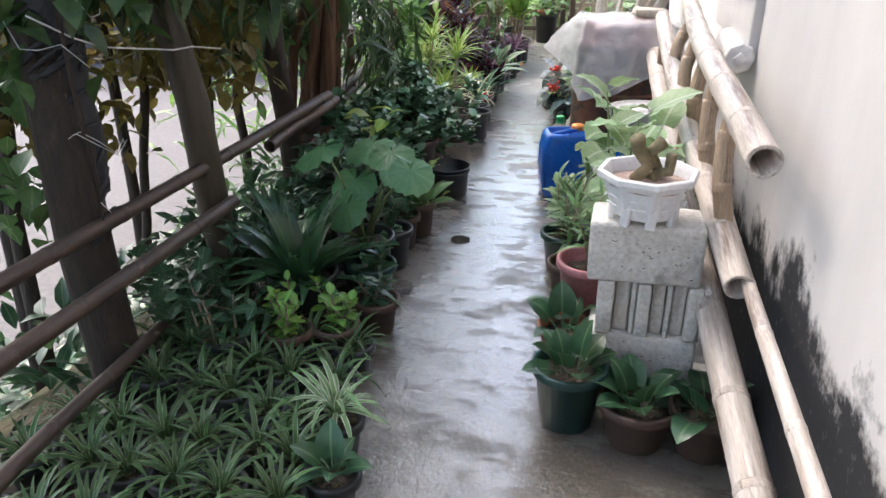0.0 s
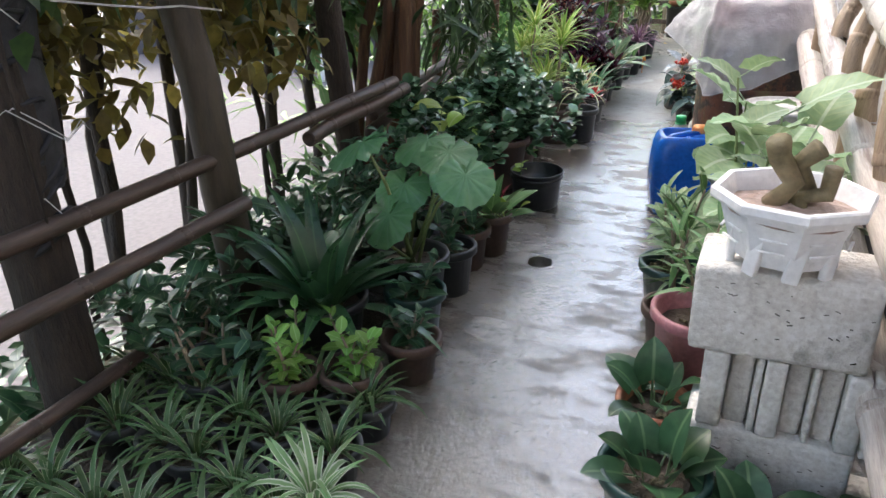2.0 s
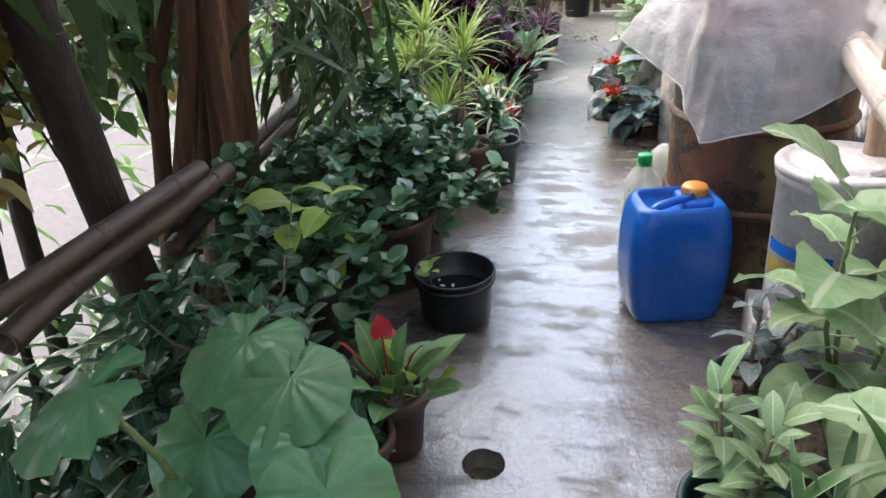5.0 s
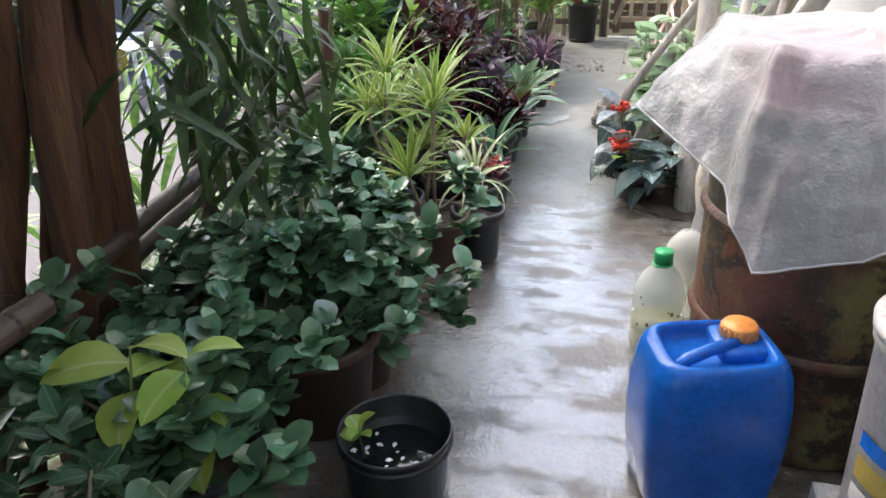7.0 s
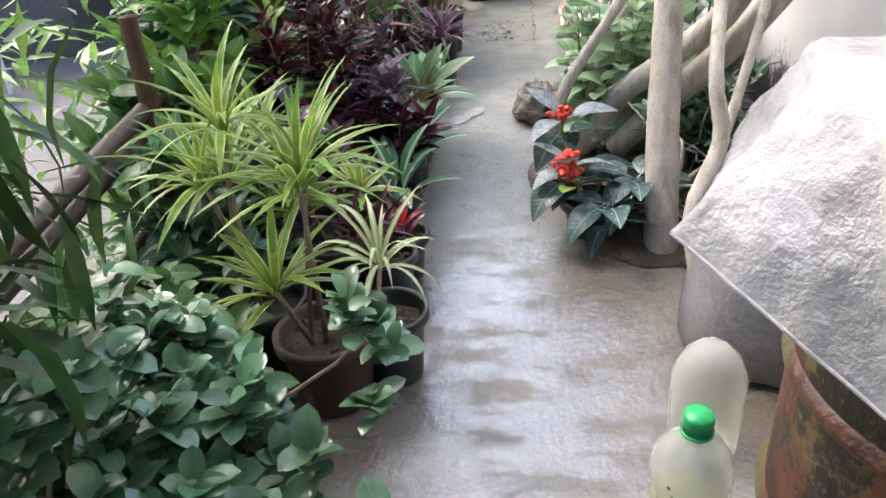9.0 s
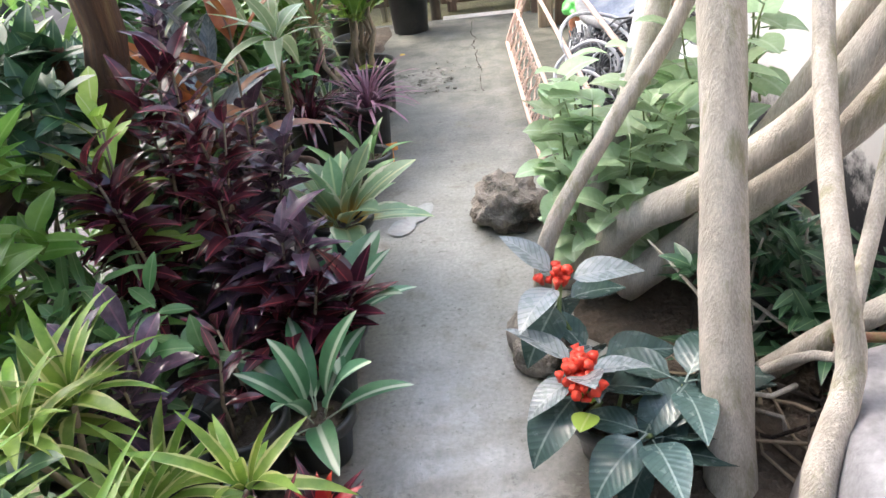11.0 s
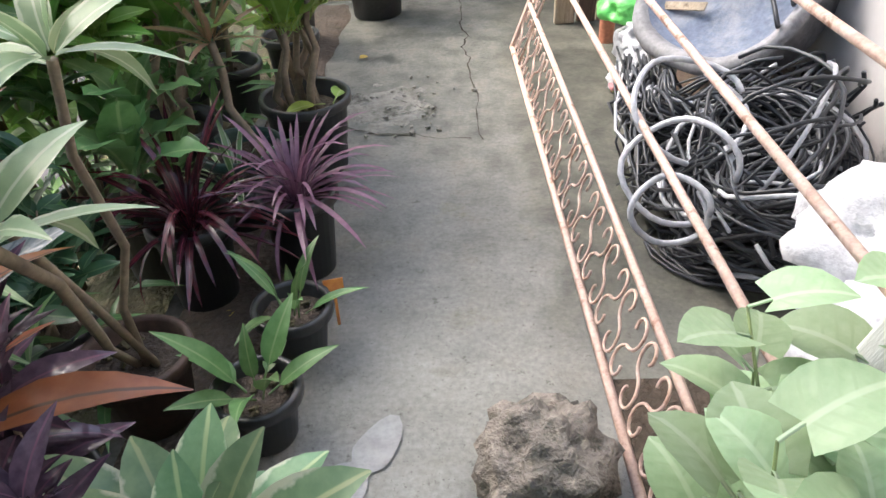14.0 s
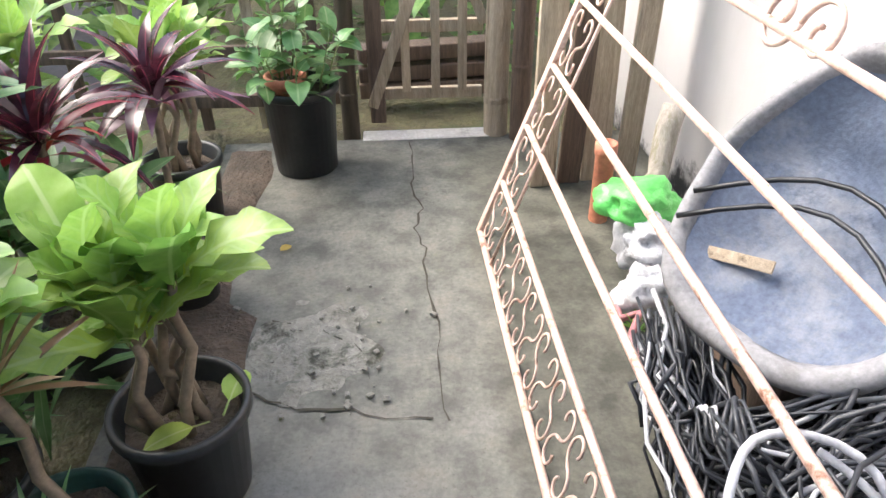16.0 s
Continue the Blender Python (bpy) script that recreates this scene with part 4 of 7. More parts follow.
bamboo("bamboo_rail", (-0.40, -0.9, 0.62), (-0.475, 2.30, 0.66), 0.027, BAMBOO_DARK, "dark weathered bamboo rail tied across the trunks", "rail", "garden side rails", seed=1)
bamboo("bamboo_rail", (-0.17, -0.75, 0.58), (-0.37, 1.12, 0.50), 0.027, BAMBOO_DARK, "dark weathered bamboo rail ending among the leaves", "rail", "garden side rails", seed=2)
bamboo("bamboo_rail", (-0.12, -0.5, 0.36), (-0.47, 0.80, 0.16), 0.022, BAMBOO_DARK, "low dark bamboo rail leaning on a trunk", "rail", "garden side rails", seed=3)
bamboo("bamboo_rail", (-0.47, 1.62, 0.575), (-0.50, 2.45, 0.60), 0.030, BAMBOO_DARK, "short cut dark bamboo rail under another rail", "rail", "garden side rails", seed=4, open_ends=(True, False))
bamboo("bamboo_rail", (-0.60, 2.3, 0.50), (-1.0, 5.3, 0.60), 0.028, BAMBOO_DARK, "long dark bamboo rail beyond the shrubs", "rail", "garden side rails", seed=5)
bamboo("bamboo_rail", (-0.62, 2.3, 0.42), (-1.03, 5.3, 0.52), 0.028, BAMBOO_DARK, "long dark bamboo rail beyond the shrubs", "rail", "garden side rails", seed=6)
bamboo("bamboo_rail", (-0.66, 2.6, 0.22), (-1.0, 5.3, 0.25), 0.026, BAMBOO_DARK, "low dark bamboo rail beyond the shrubs", "rail", "garden side rails", seed=7)
bamboo("bamboo_rail", (-0.68, 2.6, 0.14), (-1.03, 5.3, 0.16), 0.026, BAMBOO_DARK, "low dark bamboo rail beyond the shrubs", "rail", "garden side rails", seed=8)
for y in (3.4, 4.6, 5.7, 6.9):
    x = -0.66 - 0.09 * (y - 2.3)
    bamboo("fence_post", (x, y, -0.3), (x - 0.04, y, 0.85), 0.03, BARK_RED, "brown round fence post behind potted plants", "post", "garden side posts", seed=int(y * 10))

# undergrowth on the slope and the greenery beyond it
def slope_place(x0, x1, y0, y1, up=0.25):
    def place(r):
        x, y = r.uniform(x0, x1), r.uniform(y0, y1)
        return (x, y, ground_height(x, y) + r.uniform(0, up))
    return place


tagged(foliage("undergrowth", None, L_DEEP, 1900, slope_place(-2.2, -0.60, -0.8, 4.2, 0.35), 0.13, 0.06, "oval", 0.5, (-10, 60), 60), "bright green weeds on the slope below the rail", "weeds", kind="stuff")
tagged(foliage("fern_undergrowth", None, L_MID, 1300, slope_place(-1.7, -0.60, 2.2, 8.5, 0.5), 0.22, 0.03, "lance", 0.9, (10, 75), 61), "feathery green ferns and weeds behind the pots", "weeds", kind="stuff")

# loose leaves added above the view to hold back skylight from path and plants
tagged(foliage("overhead_canopy", None, L_CANOPY, 1750, lambda r: (r.uniform(-4.2, 1.5), r.uniform(-4.5, 4.0), 2.55 + 1.6 * r.random() ** 1.5), 0.34, 0.17, "oval", 0.6, (-40, 30), 62), "unseen leaf layer added overhead to dim the skylight", "canopy", kind="stuff")
# a sparser layer, also out of sight, added to shade the pots from above
tagged(foliage("side_canopy", None, L_CANOPY, 620, lambda r: (r.uniform(-3.8, -0.25), r.uniform(3.8, 8.4), 2.4 + 1.5 * r.random()), 0.34, 0.17, "oval", 0.6, (-40, 30), 63), "unseen leaf layer added to shade the potted row", "canopy", kind="stuff")
post_tree = thing("tree", "brown tree trunk behind the wine-red shrubs", "tree")
part("trunk", trunk_shape(limb_pts((-0.86, 5.55, -0.2), (-0.78, 5.75, 2.4), 0, 5, 8), [0.062] * 8, 12, 5, 0.2), BARK_RED, post_tree)
crown(post_tree, L_CANOPY, (-0.85, 5.9, 1.9), (0.4, 0.5, 0.2), 260, 0.14, 0.06, 97, "oval")
for k, (x, y) in enumerate(((-1.05, 0.2), (-1.1, 1.05), (-1.15, 2.2), (-0.95, 2.75))):
    sh = thing("sapling", "leafy sapling rising from the slope", "sapling", (0, 0, 0), "slope saplings")
    part("stem", trunk_shape(limb_pts((x, y, ground_height(x, y) - 0.05), (x - 0.15, y + 0.1, 1.25), 0, 300 + k, 7), [0.016] * 7, 8, k), BARK, sh)
    crown(sh, (L_CANOPY, L_OCHRE, L_CANOPY, L_MID)[k], (x - 0.1, y + 0.1, 0.95), (0.28, 0.32, 0.26), 230, 0.11, 0.055, 310 + k, "oval")

# ---- beside the house wall ----
RACK_LOW = (Vector((1.435, 0.655, 0.605)), Vector((1.185, 3.05, 1.02)))
RACK_TOP = (Vector((1.42, 0.54, 0.99)), Vector((1.305, 2.75, 1.13)))
bamboo("bamboo_pole", (1.625, -0.92, 0.062), (1.10, 3.72, 0.945), 0.047, BAMBOO, "thick pale dry bamboo pole slanting from floor to drum", "pole", "rack poles", seed=21, n=16)
bamboo("bamboo_pole", *RACK_LOW, 0.040, BAMBOO, "pale bamboo pole with a cut hollow end", "pole", "rack poles", seed=22, n=16, open_ends=(True, False))
bamboo("bamboo_pole", *RACK_TOP, 0.043, BAMBOO, "upper pale bamboo pole with a hollow cut end", "pole", "rack poles", seed=23, n=16, open_ends=(True, False))
bamboo("bamboo_pole", (1.50, -0.9, 0.66), (1.46, 2.4, 0.55), 0.020, BAMBOO, "thin pale bamboo pole close to the wall", "pole", "rack poles", seed=24)
for k, (y, lean) in enumerate(((0.98, 0.04), (1.35, 0.05), (1.7, 0.03), (2.05, 0.04), (2.4, 0.03))):
    low = RACK_LOW[0].lerp(RACK_LOW[1], (y - lean - 0.655) / 2.395)
    top = RACK_TOP[0].lerp(RACK_TOP[1], (y + lean - 0.54) / 2.21)
    bamboo("bamboo_upright", low + Vector((0, 0, 0.02)), top, 0.028, BAMBOO_BROWN, "short brown bamboo upright between two poles", "upright", "rack uprights", gap=0.16, seed=30 + k)
for y in (1.85, 2.85):
    foot = RACK_LOW[0].lerp(RACK_LOW[1], (y - 0.655) / 2.395)
    bamboo("rack_post", (foot.x + 0.02, y, -0.02), (foot.x, y, foot.z - 0.03), 0.03, BAMBOO_BROWN, "brown bamboo post that carries the rack", "post", "rack posts", seed=int(40 + y))

# drain pipe stub with screw cap in the wall
pipe = thing("drain_pipe", "off-white drain pipe with a screw-on clean-out cap", "pipe", (1.445, 1.72, 1.03))
part("pipe_body", Shape().lathe([(0.05, -0.02), (0.05, 0.5)], 20), PVC, pipe, m=pose(0.02, 0.06, 0, -90))
part("screw_cap", Shape().lathe([(0.058, 0), (0.058, 0.035), (0.052, 0.042), (0.001, 0.042)], 8), PVC, pipe, m=pose(0.02, 0.07, 0, 90), smooth=False)
part("cap_lug", Shape().box((0.036, 0.02, 0.036), None, 0.003), PVC, pipe, m=pose(0.02, 0.02, 0, 0, 45))


def hollow_block(label, at, rz, open_side):
    """A masonry block; the open one shows its cores as upright flutes."""
    b = thing("concrete_block", label, "block", at, "stacked blocks", rz)
    if not open_side:
        part("block_body", Shape().box((0.345, 0.19, 0.195), pose(-0.0275, 0, 0.0975), 0.014, 0.006, 2), BLOCK, b)
        s = Shape()
        rnd = random.Random(2)
        for _ in range(26):
            w = rnd.uniform(0.003, 0.011)
            s.box((w, 0.003, 0.0016), pose(rnd.uniform(-0.18, 0.13), -0.0955, rnd.uniform(0.02, 0.18), 0, rnd.uniform(-25, 25), 0), 0)
        tagged(part("pitting", s, CRACK, b), kind="stuff")
    else:
        part("block_body", Shape().box((0.345, 0.13, 0.195), pose(-0.0275, 0.03, 0.0975), 0.008, 0.003, 5), BLOCK, b)
        x = -0.20
        for w in (0.055, 0.05, 0.018, 0.046, 0.045, 0.018, 0.045, 0.046, 0.022):
            d = 0.02 if w == 0.045 or w == 0.05 else (0.055 if w > 0.02 else 0.045)
            part("web", Shape().box((w - 0.004, d, 0.19), pose(x + w / 2, -0.035 - d / 2, 0.0975), 0.006, 0.002, int(w * 1000)), BLOCK, b)
            x += w
    return b


hollow_block("pale rough concrete block under a white planter", (1.215, 0.975, 0.47), 3, False)
hollow_block("pale hollow concrete block with fluted open face", (1.255, 0.975, 0.275), 2, True)
hollow_block("pale rough concrete block at the foot of the stack", (1.235, 0.985, 0.08), 2, False)
tagged(part("stone_slab", Shape().box((0.44, 0.24, 0.078), pose(1.265, 0.985, 0.041), 0.01, 0.004), BLOCK), "flat grey stone slab under stacked blocks", "slab")


def octagon_planter():
    p = thing("planter", "white plastic eight-sided planter with a cut stump", "planter", (1.17, 0.945, 0.666), rz=12)
    s = Shape().lathe([(0.001, 0.022), (0.095, 0.02), (0.098, 0.026), (0.133, 0.130), (0.150, 0.134), (0.153, 0.140), (0.153, 0.154), (0.149, 0.158), (0.138, 0.157), (0.132, 0.145), (0.11, 0.08), (0.001, 0.08)], 8)
    part("planter_body", s, WHITE_POT, p, smooth=False)
    for k in range(8):
        a = 45 * k
        part("foot", Shape().box((0.030, 0.016, 0.09), pose(0, 0, 0.045), 0.004), WHITE_POT, p, m=pose(0, 0, 0, 0, 0, a) @ pose(0.098, 0, 0.0, 0, 8, 90))
        q = pose(0, 0, 0, 0, 0, a + 22.5) @ pose(0.110, 0, 0.085, 0, -18, 0)
        for dz in (-0.022, 0.0, 0.022):
            part("molded_bar", Shape().box((0.006, 0.05, 0.004), None, 0.001), WHITE_POT, p, m=q @ pose(0.002, 0, dz))
    s = Shape()
    for i, (r, z) in enumerate(((0.001, 0.126), (0.07, 0.125), (0.126, 0.118))):
        s.v += [(r * math.cos(6.283 * k / 16), r * math.sin(6.283 * k / 16), z + 0.004 * math.sin(k * 7 + i)) for k in range(16)]
        s.uv += [(0.5, 0.5)] * 16
    for i in range(2):
        s.f += [(i * 16 + k, i * 16 + (k + 1) % 16, i * 16 + 16 + (k + 1) % 16, i * 16 + 16 + k) for k in range(16)]
    part("soil", s, surf("pinkish_soil", (0.28, 0.20, 0.17), (0.40, 0.31, 0.27), 0.9, 20, 60, 0.7, dist=0.01), p)
    for k, (x, y, dx, h, r) in enumerate(((-0.012, 0.0, -0.03, 0.13, 0.022), (0.02, 0.01, 0.015, 0.12, 0.02), (0.035, -0.005, 0.03, 0.085, 0.016))):
        st = trunk_shape(limb_pts((x, y, 0.1), (x + dx, y, 0.12 + h), 0, k, 5), [r * 1.2, r, r * 0.95, r, r * 1.1], 10, k, 0.25)
        part("stump", st, surf("olive_stump", (0.09, 0.08, 0.035), (0.17, 0.125, 0.07), 0.7, 12, 60, 0.6, stain=(0.2, 0.09, 0.05)), p)
    return p


octagon_planter()


def caladium_pot(label, at, r, h, material, seed, n=9, lmat=None, lean=0):
    p = thing("potted_plant", label, "potted plant", at, "low leafy pots by the blocks", lean)
    z = pot(p, r, h, material, 0.75)
    ms = leaf_meshes("leaf", lmat or L_DEEP, 3, 0.11, 0.085, "heart", 0.9, seed, lobe=0.15, wave=0.05, stalk=0.05)
    rosette(p, ms, n, (0, 0, z), (18, 78), seed, 0.03)
    return p


caladium_pot("dark green plastic pot with dusty heart-shaped leaves", (1.00, 0.76, 0), 0.112, 0.225, GREEN_POT, 3, 11, L_DEEP)
caladium_pot("brown clay pot with low broad dark leaves", (1.22, 0.72, 0), 0.115, 0.16, BROWN_POT, 4, 13)
caladium_pot("brown clay pot with sparse dark leaves", (1.42, 0.72, 0), 0.10, 0.17, BROWN_POT, 5, 8)
caladium_pot("tan clay pot with small dark leaves", (0.95, 1.06, 0), 0.088, 0.19, TERRA, 6, 9)


def cane_pot(label, at, r, h, material, canes, lmat, length, width, kind, seed, height=(0.35, 0.55), n=12, droop=0.7, group="cane plants by the wall", elev=(0, 60), first=0.4):
    p = thing("potted_plant", label, "potted plant", at, group)
    z = pot(p, r, h, material, 0.78)
    rnd = random.Random(seed)
    ms = leaf_meshes("leaf", lmat, 4, length, width, kind, droop, seed)
    for k in range(canes):
        whorls(p, ms, (rnd.uniform(-0.5, 0.5) * r, rnd.uniform(-0.5, 0.5) * r, z - 0.01), rnd.uniform(*height), (rnd.uniform(-0.09, 0.09), rnd.uniform(-0.09, 0.09)), n, seed * 7 + k, first=first, elev=elev)
    return p


cane_pot("faded rose plastic pot with thin willowy canes", (1.01, 1.27, 0), 0.115, 0.36, ROSE_POT, 3, L_MID, 0.12, 0.016, "lance", 12, (0.2, 0.34), 13)
cane_pot("dark pot with slender white-flecked leaves", (0.92, 1.57, 0), 0.095, 0.20, BROWN_POT, 4, L_GRASSY, 0.15, 0.021, "lance", 13, (0.3, 0.52), 15, 0.9)
cane_pot("green pot with leafy pale shoots beside the path", (0.86, 1.90, 0), 0.11, 0.20, GREEN_POT, 5, L_PALE, 0.10, 0.045, "oval", 14, (0.15, 0.33), 11)


def big_leaf_plant(label, at, r, h, material, lmat, stems, length, width, seed, height=(0.4, 0.75), leaves=6):
    p = thing("potted_plant", label, "potted plant", at, "broad-leaved plants")
    z = pot(p, r, h, material, 0.78)
    rnd = random.Random(seed)
    ms = leaf_meshes("leaf", lmat, 3, length, width, "heart", 0.8, seed, lobe=0.12, wave=0.04, stalk=0.06, segs=8)
    for k in range(stems):
        whorls(p, ms, (rnd.uniform(-0.4, 0.4) * r, rnd.uniform(-0.4, 0.4) * r, z - 0.01), rnd.uniform(*height), (rnd.uniform(-0.12, 0.12), rnd.uniform(-0.12, 0.12)), leaves, seed * 5 + k, 0.35, (-15, 40), 0.006, STEM_GREEN)
    return p


big_leaf_plant("tall plant with large pale green lobed leaves", (1.12, 1.62, 0), 0.13, 0.24, BROWN_POT, L_PALE, 5, 0.17, 0.14, 31, (0.45, 0.80), 7)
big_leaf_plant("plant with large pale green leaves near the can", (1.05, 2.08, 0), 0.13, 0.24, BLACK_POT, L_PALE, 4, 0.17, 0.14, 33, (0.3, 0.6), 6)
cane_pot("low pot with greyish drooping leaves beside the can", (0.93, 2.38, 0), 0.10, 0.16, BLACK_POT, 4, L_SILVER, 0.10, 0.05, "oval", 35, (0.12, 0.28), 7, 0.9)


def jerrycan():
    c = thing("jerrycan", "blue plastic jerrycan with an orange screw cap", "jerrycan", (0.730, 2.965, 0), rz=18)
    c.scale = (1.07, 1.05, 0.95)
    s = Shape().lathe([(0.001, 0.004), (0.118, 0.0), (0.130, 0.006), (0.136, 0.03), (0.146, 0.12), (0.150, 0.2), (0.147, 0.29), (0.138, 0.36), (0.128, 0.392), (0.118, 0.405), (0.108, 0.409), (0.100, 0.404), (0.096, 0.385), (0.09, 0.375), (0.001, 0.372)], 48, power=5.0, sx=1.0, sy=0.80)
    part("can_body", s, BLUE, c)
    part("handle", Shape().tube([(-0.095, -0.055, 0.385), (-0.07, -0.045, 0.402), (0.0, -0.015, 0.408), (0.045, 0.005, 0.402)], 0.014, 10), BLUE, c, "moulded blue handle")
    part("neck_pad", Shape().box((0.10, 0.12, 0.05), pose(0.058, 0.03, 0.378), 0.018), BLUE, c)
    k = Shape().lathe([(0.036, 0.395), (0.036, 0.428), (0.033, 0.434), (0.001, 0.435)], 20, (0.062, 0.036, 0))
    cap = part("screw_cap", k, ORANGE, c, "ribbed orange screw cap")
    for i in range(20):
        a = 6.283 * i / 20
        part("rib", Shape().box((0.004, 0.004, 0.028), None, 0.001), ORANGE, cap, m=pose(0.062 + 0.0365 * math.cos(a), 0.036 + 0.0365 * math.sin(a), 0.412))
    return c


jerrycan()


def big_bottle():
    b = thing("water_bottle", "clear plastic water jug half full with green cap", "bottle", (0.62, 3.535, 0))
    part("bottle_shell", Shape().lathe([(0.001, 0.006), (0.065, 0.002), (0.077, 0.012), (0.078, 0.07), (0.074, 0.078), (0.078, 0.086), (0.078, 0.13), (0.074, 0.138), (0.078, 0.146), (0.078, 0.19), (0.072, 0.225), (0.05, 0.262), (0.028, 0.285), (0.024, 0.292), (0.024, 0.305)], 28), PET, b)
    part("water", Shape().lathe([(0.001, 0.008), (0.064, 0.006), (0.0745, 0.014), (0.0755, 0.07), (0.0755, 0.10), (0.001, 0.10)], 28), PETWATER, b, "yellowish cloudy water")
    part("cap", Shape().lathe([(0.028, 0.292), (0.028, 0.324), (0.026, 0.329), (0.001, 0.33)], 24), GREEN_CAP, b, "bright green screw cap")
    part("collar", Shape().lathe([(0.027, 0.284), (0.031, 0.287), (0.031, 0.291), (0.026, 0.292)], 24), GREEN_CAP, b)
    rnd = random.Random(3)
    for k in range(9):
        a = rnd.uniform(3.3, 6.0)
        d = rnd.uniform(0.006, 0.014)
        part("mud_fleck", Shape().box((d, 0.0012, d * 0.7), None, 0.0004), CRACK, b, m=pose(0.0785 * math.cos(a), 0.0785 * math.sin(a), rnd.uniform(0.05, 0.2), 0, rnd.uniform(0, 90), math.degrees(a) + 90))
    return b


big_bottle()


def steel_drum():
    d = thing("steel_drum", "rusted steel drum with mossy stains", "drum", (0.985, 3.36, 0))
    part("drum_shell", Shape().lathe([(0.001, 0.01), (0.272, 0.01), (0.286, 0.0), (0.290, 0.008), (0.284, 0.022), (0.284, 0.27), (0.285, 0.304), (0.285, 0.55), (0.284, 0.584), (0.284, 0.82), (0.291, 0.832), (0.291, 0.842), (0.276, 0.842), (0.272, 0.825), (0.001, 0.822)], 48), DRUM, d)
    for zz in (0.287, 0.567):
        part("rolling_hoop", Shape().lathe([(0.283, -0.018), (0.297, -0.006), (0.298, 0.004), (0.283, 0.018)], 48, caps=False), RUST, d, m=pose(0, 0, zz))
    part("top_seam", Shape().lathe([(0.284, -0.012), (0.293, -0.004), (0.293, 0.008), (0.284, 0.012)], 48, caps=False), RUST, d, m=pose(0, 0, 0.835))
    return d


steel_drum()


def plastic_sheet():
    """A cloudy sheet pulled over the tub on the drum; straight panels between its rim and its hanging corners."""
    s = Shape()
    rings, per, r0, top = 34, 16, 0.285, 0.985
    # the hem: angle about the drum, reach and height of each corner and mid-side
    keys = [(-180, 0.475, 0.795), (-160, 0.39, 0.745), (-137, 0.36, 0.690), (-117, 0.455, 0.565), (-92, 0.40, 0.615), (-66, 0.365, 0.69), (-35, 0.35, 0.735), (0, 0.345, 0.77), (40, 0.35, 0.76), (80, 0.36, 0.74), (115, 0.36, 0.78), (150, 0.38, 0.81), (180, 0.475, 0.795)]
    hem = []
    for (a0, q0, z0), (a1, q1, z1) in zip(keys, keys[1:]):
        p0 = Vector((q0 * math.cos(math.radians(a0)), q0 * math.sin(math.radians(a0)), z0))
        p1 = Vector((q1 * math.cos(math.radians(a1)), q1 * math.sin(math.radians(a1)), z1))
        for q in range(per):
            hem.append((a0 + (a1 - a0) * q / per, p0.lerp(p1, q / per)))
    n = len(hem)
    for i in range(rings + 1):
        t = i / rings
        for deg, e in hem:
            a = math.radians(deg)
            rim = Vector((r0 * math.cos(a), r0 * math.sin(a), top))
            if t < 0.4:
                q = t / 0.4
                p = Vector((rim.x * q, rim.y * q, top + 0.012 * (1 - q) - 0.02 * math.sin(q * 3.1) * abs(noise.noise(Vector((deg * 0.03, q * 2, 3))))))
            else:
                u = (t - 0.4) / 0.6
                p = rim.lerp(e, u)
                out = Vector((math.cos(a), math.sin(a), 0.35))
                fold = math.exp(-((deg + 128) / 5.0) ** 2) * 0.045 * (1 - 0.4 * u) + math.exp(-((deg + 78) / 9.0) ** 2) * 0.022 * u + math.exp(-((deg - 150) / 9.0) ** 2) * 0.03
                p += out * (fold + 0.018 * math.sin(math.pi * u) + 0.010 * (1 - u) * math.sin(math.pi * min(1, 5 * u)))
            w = 0.5 - 1.7 * abs(noise.noise(p * 5.5))
            w2 = 0.5 - 1.6 * abs(noise.noise(p * 14 + Vector((3, 0, 0)))) + 0.3 * noise.noise(p * 40)
            d = Vector((math.cos(a), math.sin(a), 0.8)) * (0.010 * w + 0.006 * w2) * (0.35 + t)
            s.v.append(tuple(p + d))
            s.uv.append((0.5, 0.5))
    for i in range(rings):
        for k in range(n):
            s.f.append((i * n + k, i * n + (k + 1) % n, (i + 1) * n + (k + 1) % n, (i + 1) * n + k))
    p = thing("plastic_sheet", "cloudy white plastic sheet draped over the drum", "sheet", (0.985, 3.36, 0))
    part("sheet", s, SHEET, p)
    part("hem", Shape().tube([s.v[rings * n + k % n] for k in range(0, n + 1)], 0.0028, 5, False), SHEET, p, "rolled hem of the sheet")
    return p


tub = thing("maroon_tub", "maroon plastic tub upturned on the rusted drum", "tub", (0.985, 3.36, 0.843))
part("tub_body", Shape().lathe([(0.272, 0.0), (0.276, 0.006), (0.270, 0.014), (0.262, 0.02), (0.252, 0.112), (0.244, 0.122), (0.001, 0.124)], 40), MAROON, tub)
plastic_sheet()
wt = Shape().box((0.20, 0.10, 0.05), pose(1.12, 3.33, 1.018, 4, 3, 20), 0.02, 0.01)
tagged(part("roof_offcut", wt, BARK_GREY), "grey weathered offcut weighting the plastic sheet", "offcut")


